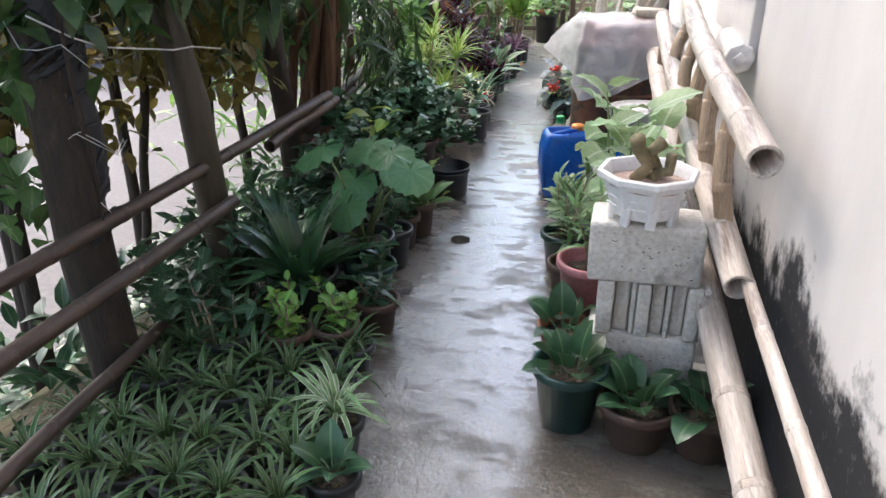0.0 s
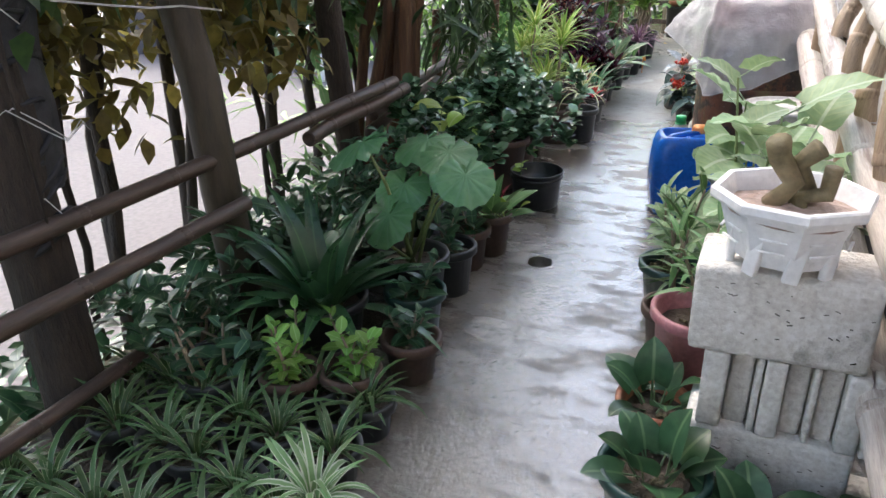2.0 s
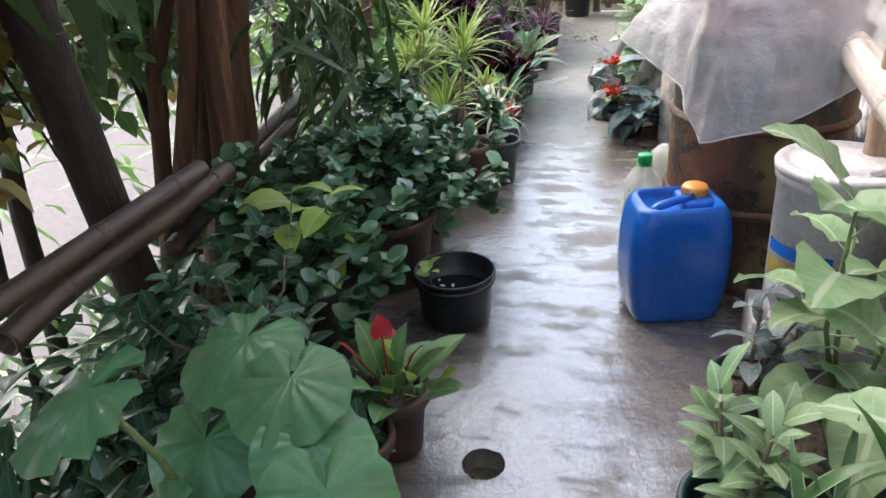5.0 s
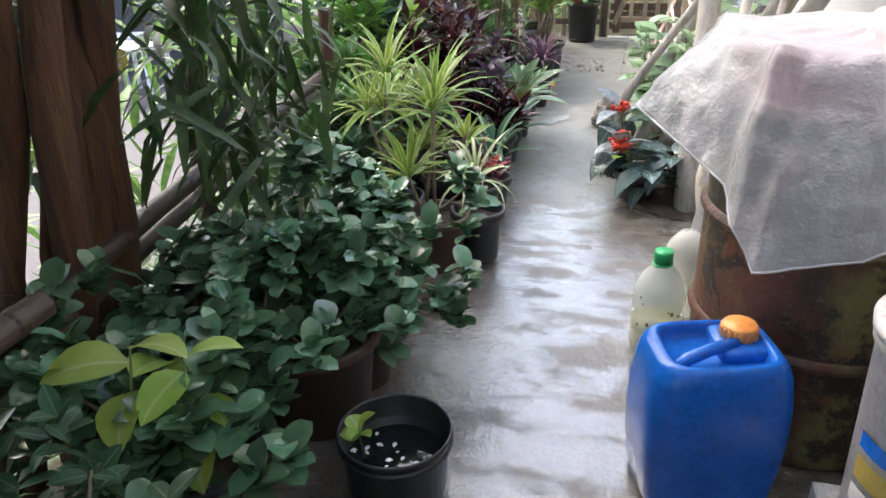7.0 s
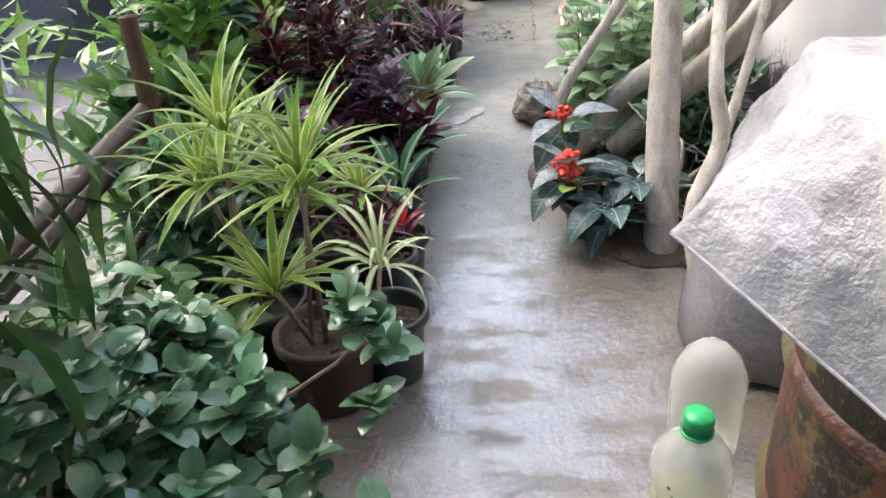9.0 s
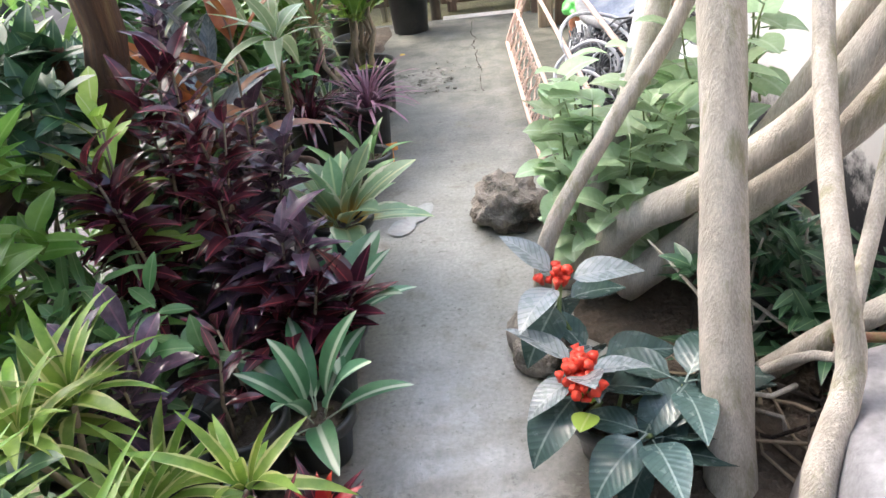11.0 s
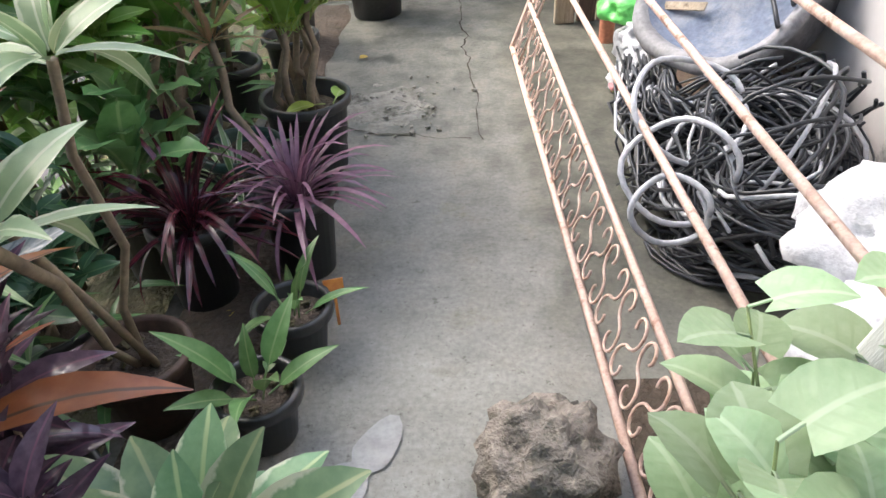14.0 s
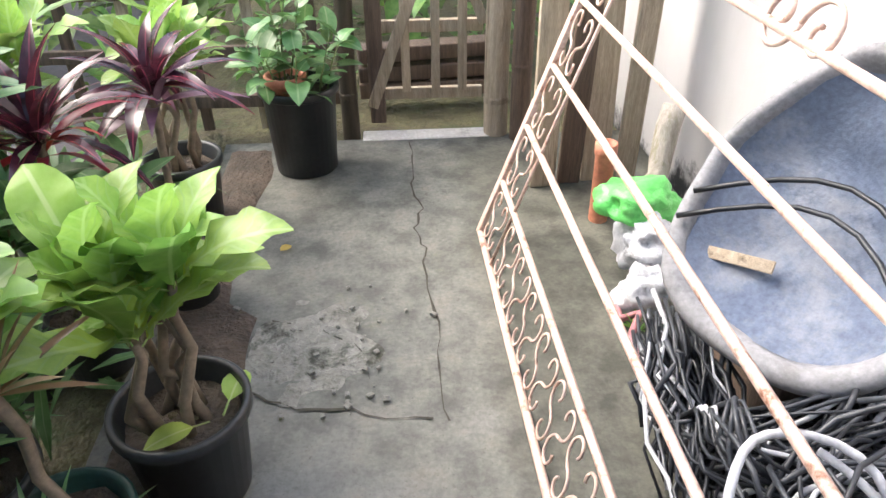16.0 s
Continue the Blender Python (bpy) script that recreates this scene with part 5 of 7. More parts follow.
def pail():
    p = thing("pail", "stained whitish plastic pail with a lid", "pail", (1.13, 2.77, 0.145))
    part("pail_body", Shape().lathe([(0.001, 0.004), (0.142, 0), (0.148, 0.008), (0.158, 0.40), (0.166, 0.405), (0.166, 0.43), (0.158, 0.44)], 40), PAIL, p)
    part("lid", Shape().lathe([(0.170, 0.425), (0.172, 0.444), (0.166, 0.452), (0.150, 0.452), (0.146, 0.446), (0.10, 0.447), (0.097, 0.452), (0.03, 0.453), (0.001, 0.454)], 40), PAIL, p, "dusty rimmed lid")
    part("lid_knob", Shape().lathe([(0.016, 0.45), (0.016, 0.463), (0.012, 0.467), (0.001, 0.467)], 16, (0.05, -0.09, 0)), PAIL, p)
    for i, (z, hh, m_) in enumerate(((0.16, 0.05, L_DRY), (0.22, 0.035, BLUE), (0.10, 0.04, PVC))):
        q = Shape()
        nn = 10
        for zz in (z - hh / 2, z + hh / 2):
            rr = 0.1495 + 0.010 * zz / 0.4 + 0.0022
            q.v += [(rr * math.cos(math.radians(190 + 8 * k)), rr * math.sin(math.radians(190 + 8 * k)), zz) for k in range(nn)]
            q.uv += [(0.5, 0.5)] * nn
        q.f = [(k, k + 1, nn + k + 1, nn + k) for k in range(nn - 1)]
        part("label_band", q, m_, p, "faded printed band")
    return p


pail()
tagged(part("concrete_block", Shape().box((0.36, 0.2, 0.143), pose(1.13, 2.77, 0.072), 0.008, 0.004), BLOCK), "rough grey block under a plastic pail", "block")
bt = thing("small_bottle", "empty dusty plastic bottle with a mauve cap", "bottle", (0.985, 2.60, 0))
part("bottle_shell", Shape().lathe([(0.03, 0), (0.032, 0.01), (0.032, 0.15), (0.014, 0.19), (0.013, 0.205)], 18), PET, bt)
part("cap", Shape().lathe([(0.016, 0.195), (0.016, 0.218), (0.001, 0.22)], 16), PETAL_PINK, bt, "mauve cap")
jug = thing("clear_jug", "old clear plastic jug beside the drum", "bottle", (0.70, 3.80, 0))
part("bottle_shell", Shape().lathe([(0.001, 0.004), (0.075, 0.0), (0.08, 0.01), (0.08, 0.2), (0.06, 0.25), (0.03, 0.28)], 24), PET, jug)

# ---- potted plants along the garden side ----


GRASS = leaf_meshes("blade", L_GRASSY, 6, 0.165, 0.0135, "strap", 1.5, 4, segs=5, fold=0.4)


def spider_bed():
    """Clumps of arching blades in small pots, set close."""
    rnd = random.Random(17)
    k = 0
    for row, x in enumerate(np.linspace(-0.50, 0.22, 6)):
        for y in np.linspace(-0.75, 0.86, 9):
            px = x + 0.20 * max(0.0, 0.75 - y) * 0.55 + rnd.uniform(-0.03, 0.03)
            py = y + rnd.uniform(-0.04, 0.04)
            if px > 0.55 - 0.28 * max(py, -0.2) - 0.09 or (px < -0.36 and abs(py - 0.5) < 0.16):
                continue
            p = thing("spider_plant", "dense spider plant with thin variegated blades in a black pot", "potted plant", (px, py, 0), "bed of spider plants")
            z = pot(p, 0.068, 0.12, BLACK_POT, 0.8, 14)
            rosette(p, GRASS, 30, (0, 0, z), (10, 82), 200 + k, 0.014, (0.75, 1.15), "blade")
            k += 1


spider_bed()
wp = thing("spider_plant", "pale white-striped spider plant beside the path", "potted plant", (0.34, 0.42, 0), "bed of spider plants")
pot(wp, 0.075, 0.13, BLACK_POT, 0.8, 16)
rosette(wp, leaf_meshes("leaf", L_WHITE, 4, 0.20, 0.017, "strap", 1.5, 5, segs=7), 34, (0, 0, 0.14), (12, 82), 5, 0.012)
bl = thing("potted_plant", "small plant with bluish broad leaves at the path edge", "potted plant", (0.42, 0.20, 0))
pot(bl, 0.07, 0.12, BLACK_POT, 0.8, 16)
rosette(bl, leaf_meshes("leaf", L_DEEP, 3, 0.10, 0.07, "heart", 0.8, 6, lobe=0.1, stalk=0.03), 9, (0, 0, 0.11), (15, 70), 6, 0.015)

cane_pot("pot of bright green bushy herbs", (0.13, 0.90, 0), 0.08, 0.16, BROWN_POT, 6, L_HERB, 0.055, 0.032, "oval", 41, (0.10, 0.20), 14, 0.5, "herb pots", (0, 50), 0.1)
cane_pot("pot of fresh light green herbs", (-0.02, 0.82, 0), 0.08, 0.16, BROWN_POT, 6, L_HERB, 0.055, 0.030, "oval", 42, (0.14, 0.26), 14, 0.5, "herb pots", (0, 50), 0.1)
cane_pot("pot of low green herbs by the path", (0.20, 1.14, 0), 0.085, 0.15, BROWN_POT, 5, L_DEEP, 0.07, 0.028, "lance", 43, (0.06, 0.14), 11, 0.6, "herb pots", (0, 50), 0.1)
cane_pot("pot of dark herbs under the rail", (-0.22, 0.72, 0), 0.08, 0.16, BLACK_POT, 5, L_DEEP, 0.06, 0.034, "oval", 44, (0.14, 0.25), 12, 0.5, "herb pots", (0, 50), 0.1)

st = thing("potted_plant", "dense plant with long dark strap leaves", "potted plant", (-0.10, 1.12, 0))
z = pot(st, 0.13, 0.24, BLACK_POT)
rosette(st, leaf_meshes("leaf", L_STRAP, 5, 0.36, 0.068, "lance", 1.0, 8, segs=8, fold=0.35), 34, (0, 0, z), (4, 80), 8, 0.05)
st2 = thing("potted_plant", "plant with dark lance-shaped leaves at the rail", "potted plant", (-0.30, 1.38, 0))
z = pot(st2, 0.12, 0.22, BLACK_POT)
rosette(st2, leaf_meshes("leaf", L_STRAP, 5, 0.30, 0.045, "lance", 0.8, 9, segs=7, fold=0.35), 30, (0, 0, z), (10, 80), 9, 0.04)

rl = thing("potted_plant", "plant with huge round silver-veined leaves", "potted plant", (0.02, 1.50, 0), "round-leaved plants")
z = pot(rl, 0.12, 0.25, BLACK_POT)
ms = [mesh_of("leaf", *disc_leaf(0.105 + 0.006 * k, 0.22 + 0.06 * k, k)[:2], L_ROUND, disc_leaf(0.105 + 0.006 * k, 0.22 + 0.06 * k, k)[2]) for k in range(4)]
rnd = random.Random(3)
for k, (x, y, zz, az, e, q) in enumerate(((0.255, -0.11, 0.60, -152, -34, 0.88), (-0.045, -0.075, 0.41, 150, -42, 0.9), (-0.06, 0.065, 0.475, 175, -32, 0.85), (-0.15, -0.04, 0.645, 120, -16, 0.95), (0.10, 0.10, 0.60, -170, -16, 0.95), (0.16, 0.02, 0.55, -120, -22, 0.85), (-0.20, -0.16, 0.36, 140, -36, 0.9), (-0.02, 0.18, 0.61, 160, -10, 0.9))):
    foot = Vector((rnd.uniform(-0.03, 0.03), rnd.uniform(-0.03, 0.03), z - 0.01))
    tip = Vector((x, y, zz))
    part("leaf_stalk", Shape().tube([foot, foot.lerp(tip, 0.55) + Vector((0, 0, 0.05)), tip - Vector((0, 0, 0.004))], [0.007, 0.006, 0.004], 6), STEM_GREEN, rl)
    put_mesh("leaf", ms[k % 4], rl, m=aim(tip, az, e, q, rnd.uniform(-12, 12)))

for k, (x, y, mt, r, h) in enumerate(((0.10, 1.36, GREEN_POT, 0.095, 0.19), (0.06, 1.72, BLACK_POT, 0.095, 0.20), (0.03, 1.95, BROWN_POT, 0.09, 0.18))):
    cane_pot("dark pot with small green leaves in the shade", (x, y, 0), r, h, mt, 4, L_DEEP, 0.08, 0.04, "oval", 60 + k, (0.06, 0.15), 8, 0.6, "shaded small pots", (0, 60), 0.2)

an = thing("potted_plant", "potted plant with red spathe flowers and green leaves", "potted plant", (0.07, 2.12, 0))
z = pot(an, 0.085, 0.19, BROWN_POT)
rosette(an, leaf_meshes("leaf", L_MID, 3, 0.14, 0.075, "heart", 0.7, 14, lobe=0.12, stalk=0.07), 14, (0, 0, z), (15, 75), 14, 0.02)
rosette(an, leaf_meshes("flower", L_PINKRED, 2, 0.06, 0.045, "heart", 0.4, 15, lobe=0.12, stalk=0.12), 4, (0, 0, z + 0.03), (40, 75), 15, 0.01, name="flower")
rosette(an, leaf_meshes("leaf", L_LIME, 2, 0.07, 0.05, "oval", 0.5, 16, stalk=0.08), 5, (0.06, 0.02, z), (30, 70), 16, 0.01)


def water_pan():
    p = thing("water_pan", "black plastic basin full of water and fallen leaves", "basin", (0.06, 2.755, 0))
    part("basin", Shape().lathe([(0.001, 0.003), (0.10, 0.0), (0.11, 0.008), (0.125, 0.172), (0.130, 0.174), (0.133, 0.179), (0.131, 0.184), (0.127, 0.184), (0.1245, 0.179), (0.114, 0.03), (0.001, 0.02)], 36), BLACK_POT, p)
    part("rim_band", Shape().lathe([(0.127, 0.150), (0.133, 0.152), (0.133, 0.160), (0.127, 0.162)], 36, caps=False), BLACK_POT, p)
    part("water", Shape().lathe([(0.001, 0.1005), (0.06, 0.1002), (0.1185, 0.100)], 36, caps=False), WATER, p)
    rnd = random.Random(2)
    ms = leaf_meshes("floating_bit", FLECK, 3, 0.018, 0.012, "oval", 0.1, 4, segs=3)
    for k in range(22):
        a, q = rnd.uniform(0, 6.28), 0.108 * math.sqrt(rnd.random())
        put_mesh("floating_bit", ms[k % 3], p, m=aim((q * math.cos(a), q * math.sin(a), 0.1025), rnd.uniform(0, 360), 0, rnd.uniform(0.5, 1.2)))
    whorls(p, leaf_meshes("leaf", L_LIME, 2, 0.055, 0.045, "oval", 0.5, 7), (-0.07, -0.02, 0.10), 0.11, (0.0, -0.02), 5, 3, 0.7, (0, 30), 0.003, STEM_GREEN)
    return p


water_pan()


def bush(label, at, r, h, material, lmat, count, size, length, width, kind, seed, lift=0.28, group="", twigs=14, elev=(-10, 65)):
    """A rounded shrub: twigs with leaves in small rosettes at their ends."""
    p = thing("shrub", label, "shrub", at, group)
    z = pot(p, r, h, material, 0.8, 32)
    rnd = random.Random(seed)
    ends = []
    for k in range(twigs):
        e = Vector((rnd.gauss(0, 0.5) * size[0], rnd.gauss(0, 0.5) * size[1], z + lift + rnd.gauss(0, 0.45) * size[2]))
        e.z = max(e.z, z + 0.06)
        part("branch", Shape().tube(limb_pts((rnd.uniform(-0.03, 0.03), rnd.uniform(-0.03, 0.03), z - 0.01), e, 0, seed + k, 5), [0.007, 0.006, 0.005, 0.004, 0.0025], 5), TWIG, p)
        ends += [e] + [e + Vector((rnd.gauss(0, 0.07), rnd.gauss(0, 0.07), rnd.gauss(0, 0.05))) for _ in range(5)]
    s = Shape()
    kinds = [blade(length * rnd.uniform(0.75, 1.15), width * rnd.uniform(0.85, 1.15), kind, 0.5 * rnd.uniform(0.3, 1.5), 0.25, 6) for _ in range(6)]
    per = max(4, count // len(ends))
    for e in ends:
        for i in range(per):
            v, f, u = kinds[rnd.randrange(6)]
            s.add(v, f, aim(e + Vector((0, 0, rnd.uniform(-0.05, 0.015))), i * 137.5 + rnd.uniform(-20, 20), rnd.uniform(*elev), rnd.uniform(0.7, 1.15), rnd.uniform(-25, 25)), u)
    part("foliage", s, lmat, p)
    return p


bush("glossy dark small-leaved shrub in a brown clay pot", (-0.24, 2.98, 0), 0.16, 0.27, BROWN_POT, L_FICUS, 1100, (0.26, 0.32, 0.15), 0.068, 0.046, "round", 71, 0.20, "glossy shrubs")
bush("glossy dark small-leaved shrub in a wide pot", (-0.32, 3.38, 0), 0.18, 0.28, BROWN_POT, L_FICUS, 1000, (0.24, 0.26, 0.13), 0.064, 0.044, "round", 72, 0.18, "glossy shrubs")
bush("glossy dark shrub beneath the rail", (-0.30, 2.50, 0), 0.14, 0.26, BLACK_POT, L_FICUS, 1100, (0.28, 0.28, 0.18), 0.068, 0.046, "round", 73, 0.20, "glossy shrubs")
bush("dark leafy shrub beside the round leaves", (-0.22, 2.0, 0), 0.12, 0.24, BLACK_POT, L_DEEP, 420, (0.22, 0.26, 0.16), 0.06, 0.034, "oval", 74, 0.16, "glossy shrubs")
for k, (x, y, zz) in enumerate(((-0.33, 2.43, 0.53), (-0.25, 2.46, 0.50))):
    sd = thing("seedling", "lime green seedling growing out of the shrub pot", "seedling", (x, y, 0.0), "lime seedlings")
    whorls(sd, leaf_meshes("leaf", L_LIME, 3, 0.135, 0.085, "oval", 0.9, 20 + k), (0, 0, 0.2), zz - 0.16, (0.05, -0.03), 7, 4 + k, 0.5, (-30, 20), 0.004, STEM_GREEN)


def strap_plant(label, at, r, h, material, lmat, heads, length, width, seed, height=(0.15, 0.5), per=24, group="strap-leaved plants", elev=(0, 80), droop=0.9):
    """Canes with a head of long narrow leaves."""
    p = thing("potted_plant", label, "potted plant", at, group)
    z = pot(p, r, h, material, 0.8)
    rnd = random.Random(seed)
    ms = leaf_meshes("leaf", lmat, 5, length, width, "lance", droop, seed, segs=7, fold=0.35)
    for k in range(heads):
        b = (rnd.uniform(-0.5, 0.5) * r, rnd.uniform(-0.5, 0.5) * r, z - 0.01)
        t = (b[0] + rnd.uniform(-0.1, 0.1), b[1] + rnd.uniform(-0.1, 0.1), z + rnd.uniform(*height))
        part("cane", Shape().tube([b, t], [0.008, 0.006], 6), TWIG, p)
        rosette(p, ms, per, t, elev, seed * 3 + k, 0.008)
    return p


strap_plant("yellow-green strap-leaved plant in a brown pot", (-0.20, 3.92, 0), 0.12, 0.22, BROWN_POT, L_DRAC, 3, 0.26, 0.022, 81, (0.18, 0.48), 24)
strap_plant("arching cream-striped plant in a black pot", (-0.06, 4.02, 0), 0.095, 0.21, BLACK_POT, L_CREAM, 1, 0.24, 0.017, 82, (0.05, 0.12), 22, droop=1.5)
strap_plant("tall bright strap-leaved plant by the fence", (-0.42, 4.05, 0), 0.12, 0.22, BLACK_POT, L_DRAC, 3, 0.26, 0.024, 83, (0.35, 0.62), 22)
strap_plant("crimson-tinged plant in a black pot by the path", (-0.14, 4.38, 0), 0.085, 0.17, BLACK_POT, L_RED, 2, 0.16, 0.022, 84, (0.05, 0.13), 15)
rd = thing("potted_plant", "small black pot with bright crimson leaves", "potted plant", (-0.12, 4.52, 0))
z = pot(rd, 0.08, 0.16, BLACK_POT)
rosette(rd, leaf_meshes("leaf", L_RED, 3, 0.13, 0.028, "lance", 0.7, 21), 12, (0, 0, z), (15, 75), 21, 0.015)
rosette(rd, leaf_meshes("leaf", L_PINKRED, 3, 0.08, 0.026, "lance", 0.6, 22), 9, (0, 0, z + 0.05), (30, 85), 22, 0.012)
strap_plant("yellow-splashed spray of narrow leaves", (-0.30, 4.42, 0), 0.11, 0.20, BLACK_POT, L_DRAC, 2, 0.20, 0.03, 85, (0.08, 0.2), 13)
strap_plant("yellow-green spray of broad pointed leaves", (-0.52, 4.5, 0), 0.11, 0.20, BLACK_POT, L_DRAC, 4, 0.21, 0.034, 86, (0.12, 0.34), 20)
cane_pot("dark broad-leaved croton by the fence", (-0.52, 4.72, 0), 0.11, 0.20, BLACK_POT, 3, L_PURPLE, 0.15, 0.05, "obov", 87, (0.2, 0.4), 12, 0.5, "crotons")
cane_pot("tall lime-splashed croton among wine-red shrubs", (-0.66, 5.3, 0), 0.10, 0.19, BLACK_POT, 3, L_LIME, 0.17, 0.055, "obov", 89, (0.35, 0.6), 11, 0.5, "crotons")
cane_pot("grey-green broad-leaved croton by the trunk", (-0.72, 5.95, 0), 0.10, 0.19, BLACK_POT, 3, L_SILVER, 0.19, 0.06, "obov", 90, (0.5, 0.75), 10, 0.5, "crotons")
cane_pot("small dark red croton between taller shrubs", (-0.36, 4.80, 0), 0.10, 0.19, BLACK_POT, 2, L_RED, 0.11, 0.035, "obov", 88, (0.12, 0.25), 9, 0.5, "crotons")
for k, (x, y, h) in enumerate(((-0.42, 5.30, 0.50), (-0.42, 5.60, 0.34), (-0.62, 5.50, 0.60), (-0.58, 5.85, 0.40), (-0.70, 5.15, 0.5), (-0.34, 5.2, 0.28), (-0.22, 5.05, 0.2), (-0.75, 5.9, 0.6))):
    cane_pot("dark wine-red leafy shrub in a black pot", (x, y, 0), 0.095, 0.19, BLACK_POT, 4, (L_RED, L_PURPLE)[k % 2], 0.145, 0.050, "lance", 100 + k, (h * 0.7, h * 1.25), 24, 0.7, "wine-red shrubs", (-10, 55), 0.25)


def aroid(label, at, lmat, n, length, width, seed, r=0.085, h=0.15, elev=(15, 80), droop=0.8, kind="lance"):
    p = thing("potted_plant", label, "potted plant", at, "striped-leaf pots by the path")
    z = pot(p, r, h, BLACK_POT)
    rosette(p, leaf_meshes("leaf", lmat, 4, length, width, kind, droop, seed, segs=8, stalk=0.04, fold=0.3), n, (0, 0, z), elev, seed, 0.02)
    return p


aroid("black pot with white-ribbed green leaves", (-0.20, 4.85, 0), L_DIEFF, 12, 0.25, 0.078, 111, kind="oval")
aroid("black pot with broad white-ribbed green leaves", (-0.21, 5.20, 0), L_DIEFF, 14, 0.26, 0.082, 112, kind="oval")
cr = aroid("croton with cream-edged leaves and orange hearts", (-0.245, 5.66, 0), L_CROTON, 24, 0.26, 0.10, 113, 0.10, 0.24, (5, 82), 0.75, "oval")
aroid("young green aroid in a black pot", (-0.27, 6.12, 0), L_MID, 9, 0.17, 0.05, 114)
aroid("small green-leaved pot with a yellow tag", (-0.24, 6.38, 0), L_MID, 8, 0.17, 0.03, 115)
tg = thing("plant_tag", "small yellow plastic tag on a black pot", "tag", (-0.155, 6.47, 0.0))
part("tag", Shape().box((0.05, 0.002, 0.035), pose(0, 0, 0.13, -6, 0, 14), 0.001), ORANGE, tg)
part("tag_stake", Shape().box((0.008, 0.002, 0.12), pose(0, 0, 0.06, 0, 0, 14), 0.0006), ORANGE, tg)

tall = thing("potted_plant", "lanky plant with pale striped leaves on bare canes", "potted plant", (-0.53, 6.18, 0))
z = pot(tall, 0.11, 0.2, BROWN_POT)
ms = leaf_meshes("leaf", L_LANKY, 4, 0.21, 0.05, "lance", 0.9, 23, segs=7)
for k, (dx, dy, h) in enumerate(((0.20, -0.50, 0.66), (0.10, -0.08, 0.7), (-0.05, -0.28, 0.75))):
    part("cane", Shape().tube(limb_pts((0.02 * k, 0, z), (dx, dy, z + h), 0, k, 5), 0.009, 6), TWIG, tall)
    rosette(tall, ms, 11, (dx, dy, z + h), (-10, 70), 30 + k, 0.008)
br = thing("potted_plant", "tall plant with bronze and grey-green blades", "potted plant", (-0.62, 5.72, 0))
z = pot(br, 0.11, 0.2, BLACK_POT)
for k in range(3):
    whorls(br, leaf_meshes("leaf", (L_BRONZE, L_SILVER, L_BRONZE)[k], 3, 0.30, 0.075, "lance", 0.7, 40 + k), (0.04 * k - 0.04, 0, z), 0.5 + 0.1 * k, (0.05 * k, 0.03), 8, 50 + k, 0.5, (0, 60))


def purple_tuft(at, seed, lmat=None, label="tuft of arching purple blades in a black pot", r=0.10, h=0.26):
    p = thing("potted_plant", label, "potted plant", at, "purple tufts")
    z = pot(p, r, h, BLACK_POT)
    rosette(p, leaf_meshes("leaf", lmat or L_MAUVE, 5, 0.30, 0.016, "strap", 1.5, seed, segs=7), 64, (0, 0, z + 0.01), (0, 82), seed, 0.02)
    return p


purple_tuft((-0.27, 6.72, 0), 131)
purple_tuft((-0.52, 6.60, 0), 132, L_RED, "tuft of dark red blades in a black pot")
aroid("green grassy plant between purple pots", (-0.50, 6.95, 0), L_WHITE, 18, 0.2, 0.02, 133)


def fresh_plant(at, seed, label, stems=6, r=0.135, h=0.30, lmat=None, length=0.25, height=(0.16, 0.36)):
    """Thick bare stems from a wide pot with big upright leaves."""
    p = thing("potted_plant", label, "potted plant", at, "big-leaved pots near the gate")
    z = pot(p, r, h, BLACK_POT, 0.82, 32, 0.86)
    rnd = random.Random(seed)
    ms = leaf_meshes("leaf", lmat or L_BIG, 4, length, length * 0.44, "obov", 0.85, seed, segs=12, wave=0.085, fold=0.3, stalk=0.02)
    if lmat is None:
        ms = ms[:3] + leaf_meshes("leaf", L_LIME, 1, length, length * 0.42, "obov", 0.8, seed + 1, segs=12, wave=0.09, fold=0.3, stalk=0.02) + leaf_meshes("leaf", L_HERB, 1, length, length * 0.42, "obov", 0.8, seed + 2, segs=12, wave=0.09, fold=0.3, stalk=0.02)
    for k in range(stems):
        a = 6.283 * k / stems + rnd.uniform(-0.3, 0.3)
        b = Vector((0.4 * r * math.cos(a), 0.4 * r * math.sin(a), z - 0.01))
        t = b + Vector((rnd.uniform(-0.05, 0.05), rnd.uniform(-0.05, 0.05), rnd.uniform(*height)))
        part("stem", Shape().tube(limb_pts(b, t, 0, seed + k, 5), [0.014, 0.013, 0.012, 0.011, 0.009], 8), TWIG, p)
        rosette(p, ms, 8, t, (22, 88), seed * 2 + k, 0.01, (0.6, 1.1))
    return p


fp = fresh_plant((-0.335, 7.31, 0), 141, "wide black pot with fresh lime big-leaved plant", 7, 0.14, 0.27, None, 0.27, (0.24, 0.44))
rosette(fp, leaf_meshes("leaf", L_LIME, 2, 0.11, 0.06, "oval", 0.4, 5, stalk=0.04), 2, (0.09, -0.04, 0.24), (5, 15), 3, 0.02)
blush = thing("potted_plant", "bare cane topped with pinkish bronze blades", "potted plant", (-0.50, 7.06, 0))
z = pot(blush, 0.12, 0.22, GREEN_POT)
part("cane", Shape().tube(limb_pts((0.08, -0.05, z), (-0.02, 0.0, z + 0.36), 0, 3, 5), 0.013, 7), TWIG, blush)
rosette(blush, leaf_meshes("leaf", L_BLUSH, 4, 0.20, 0.022, "lance", 0.7, 31, segs=6), 20, (-0.02, 0, z + 0.36), (0, 80), 31, 0.008)
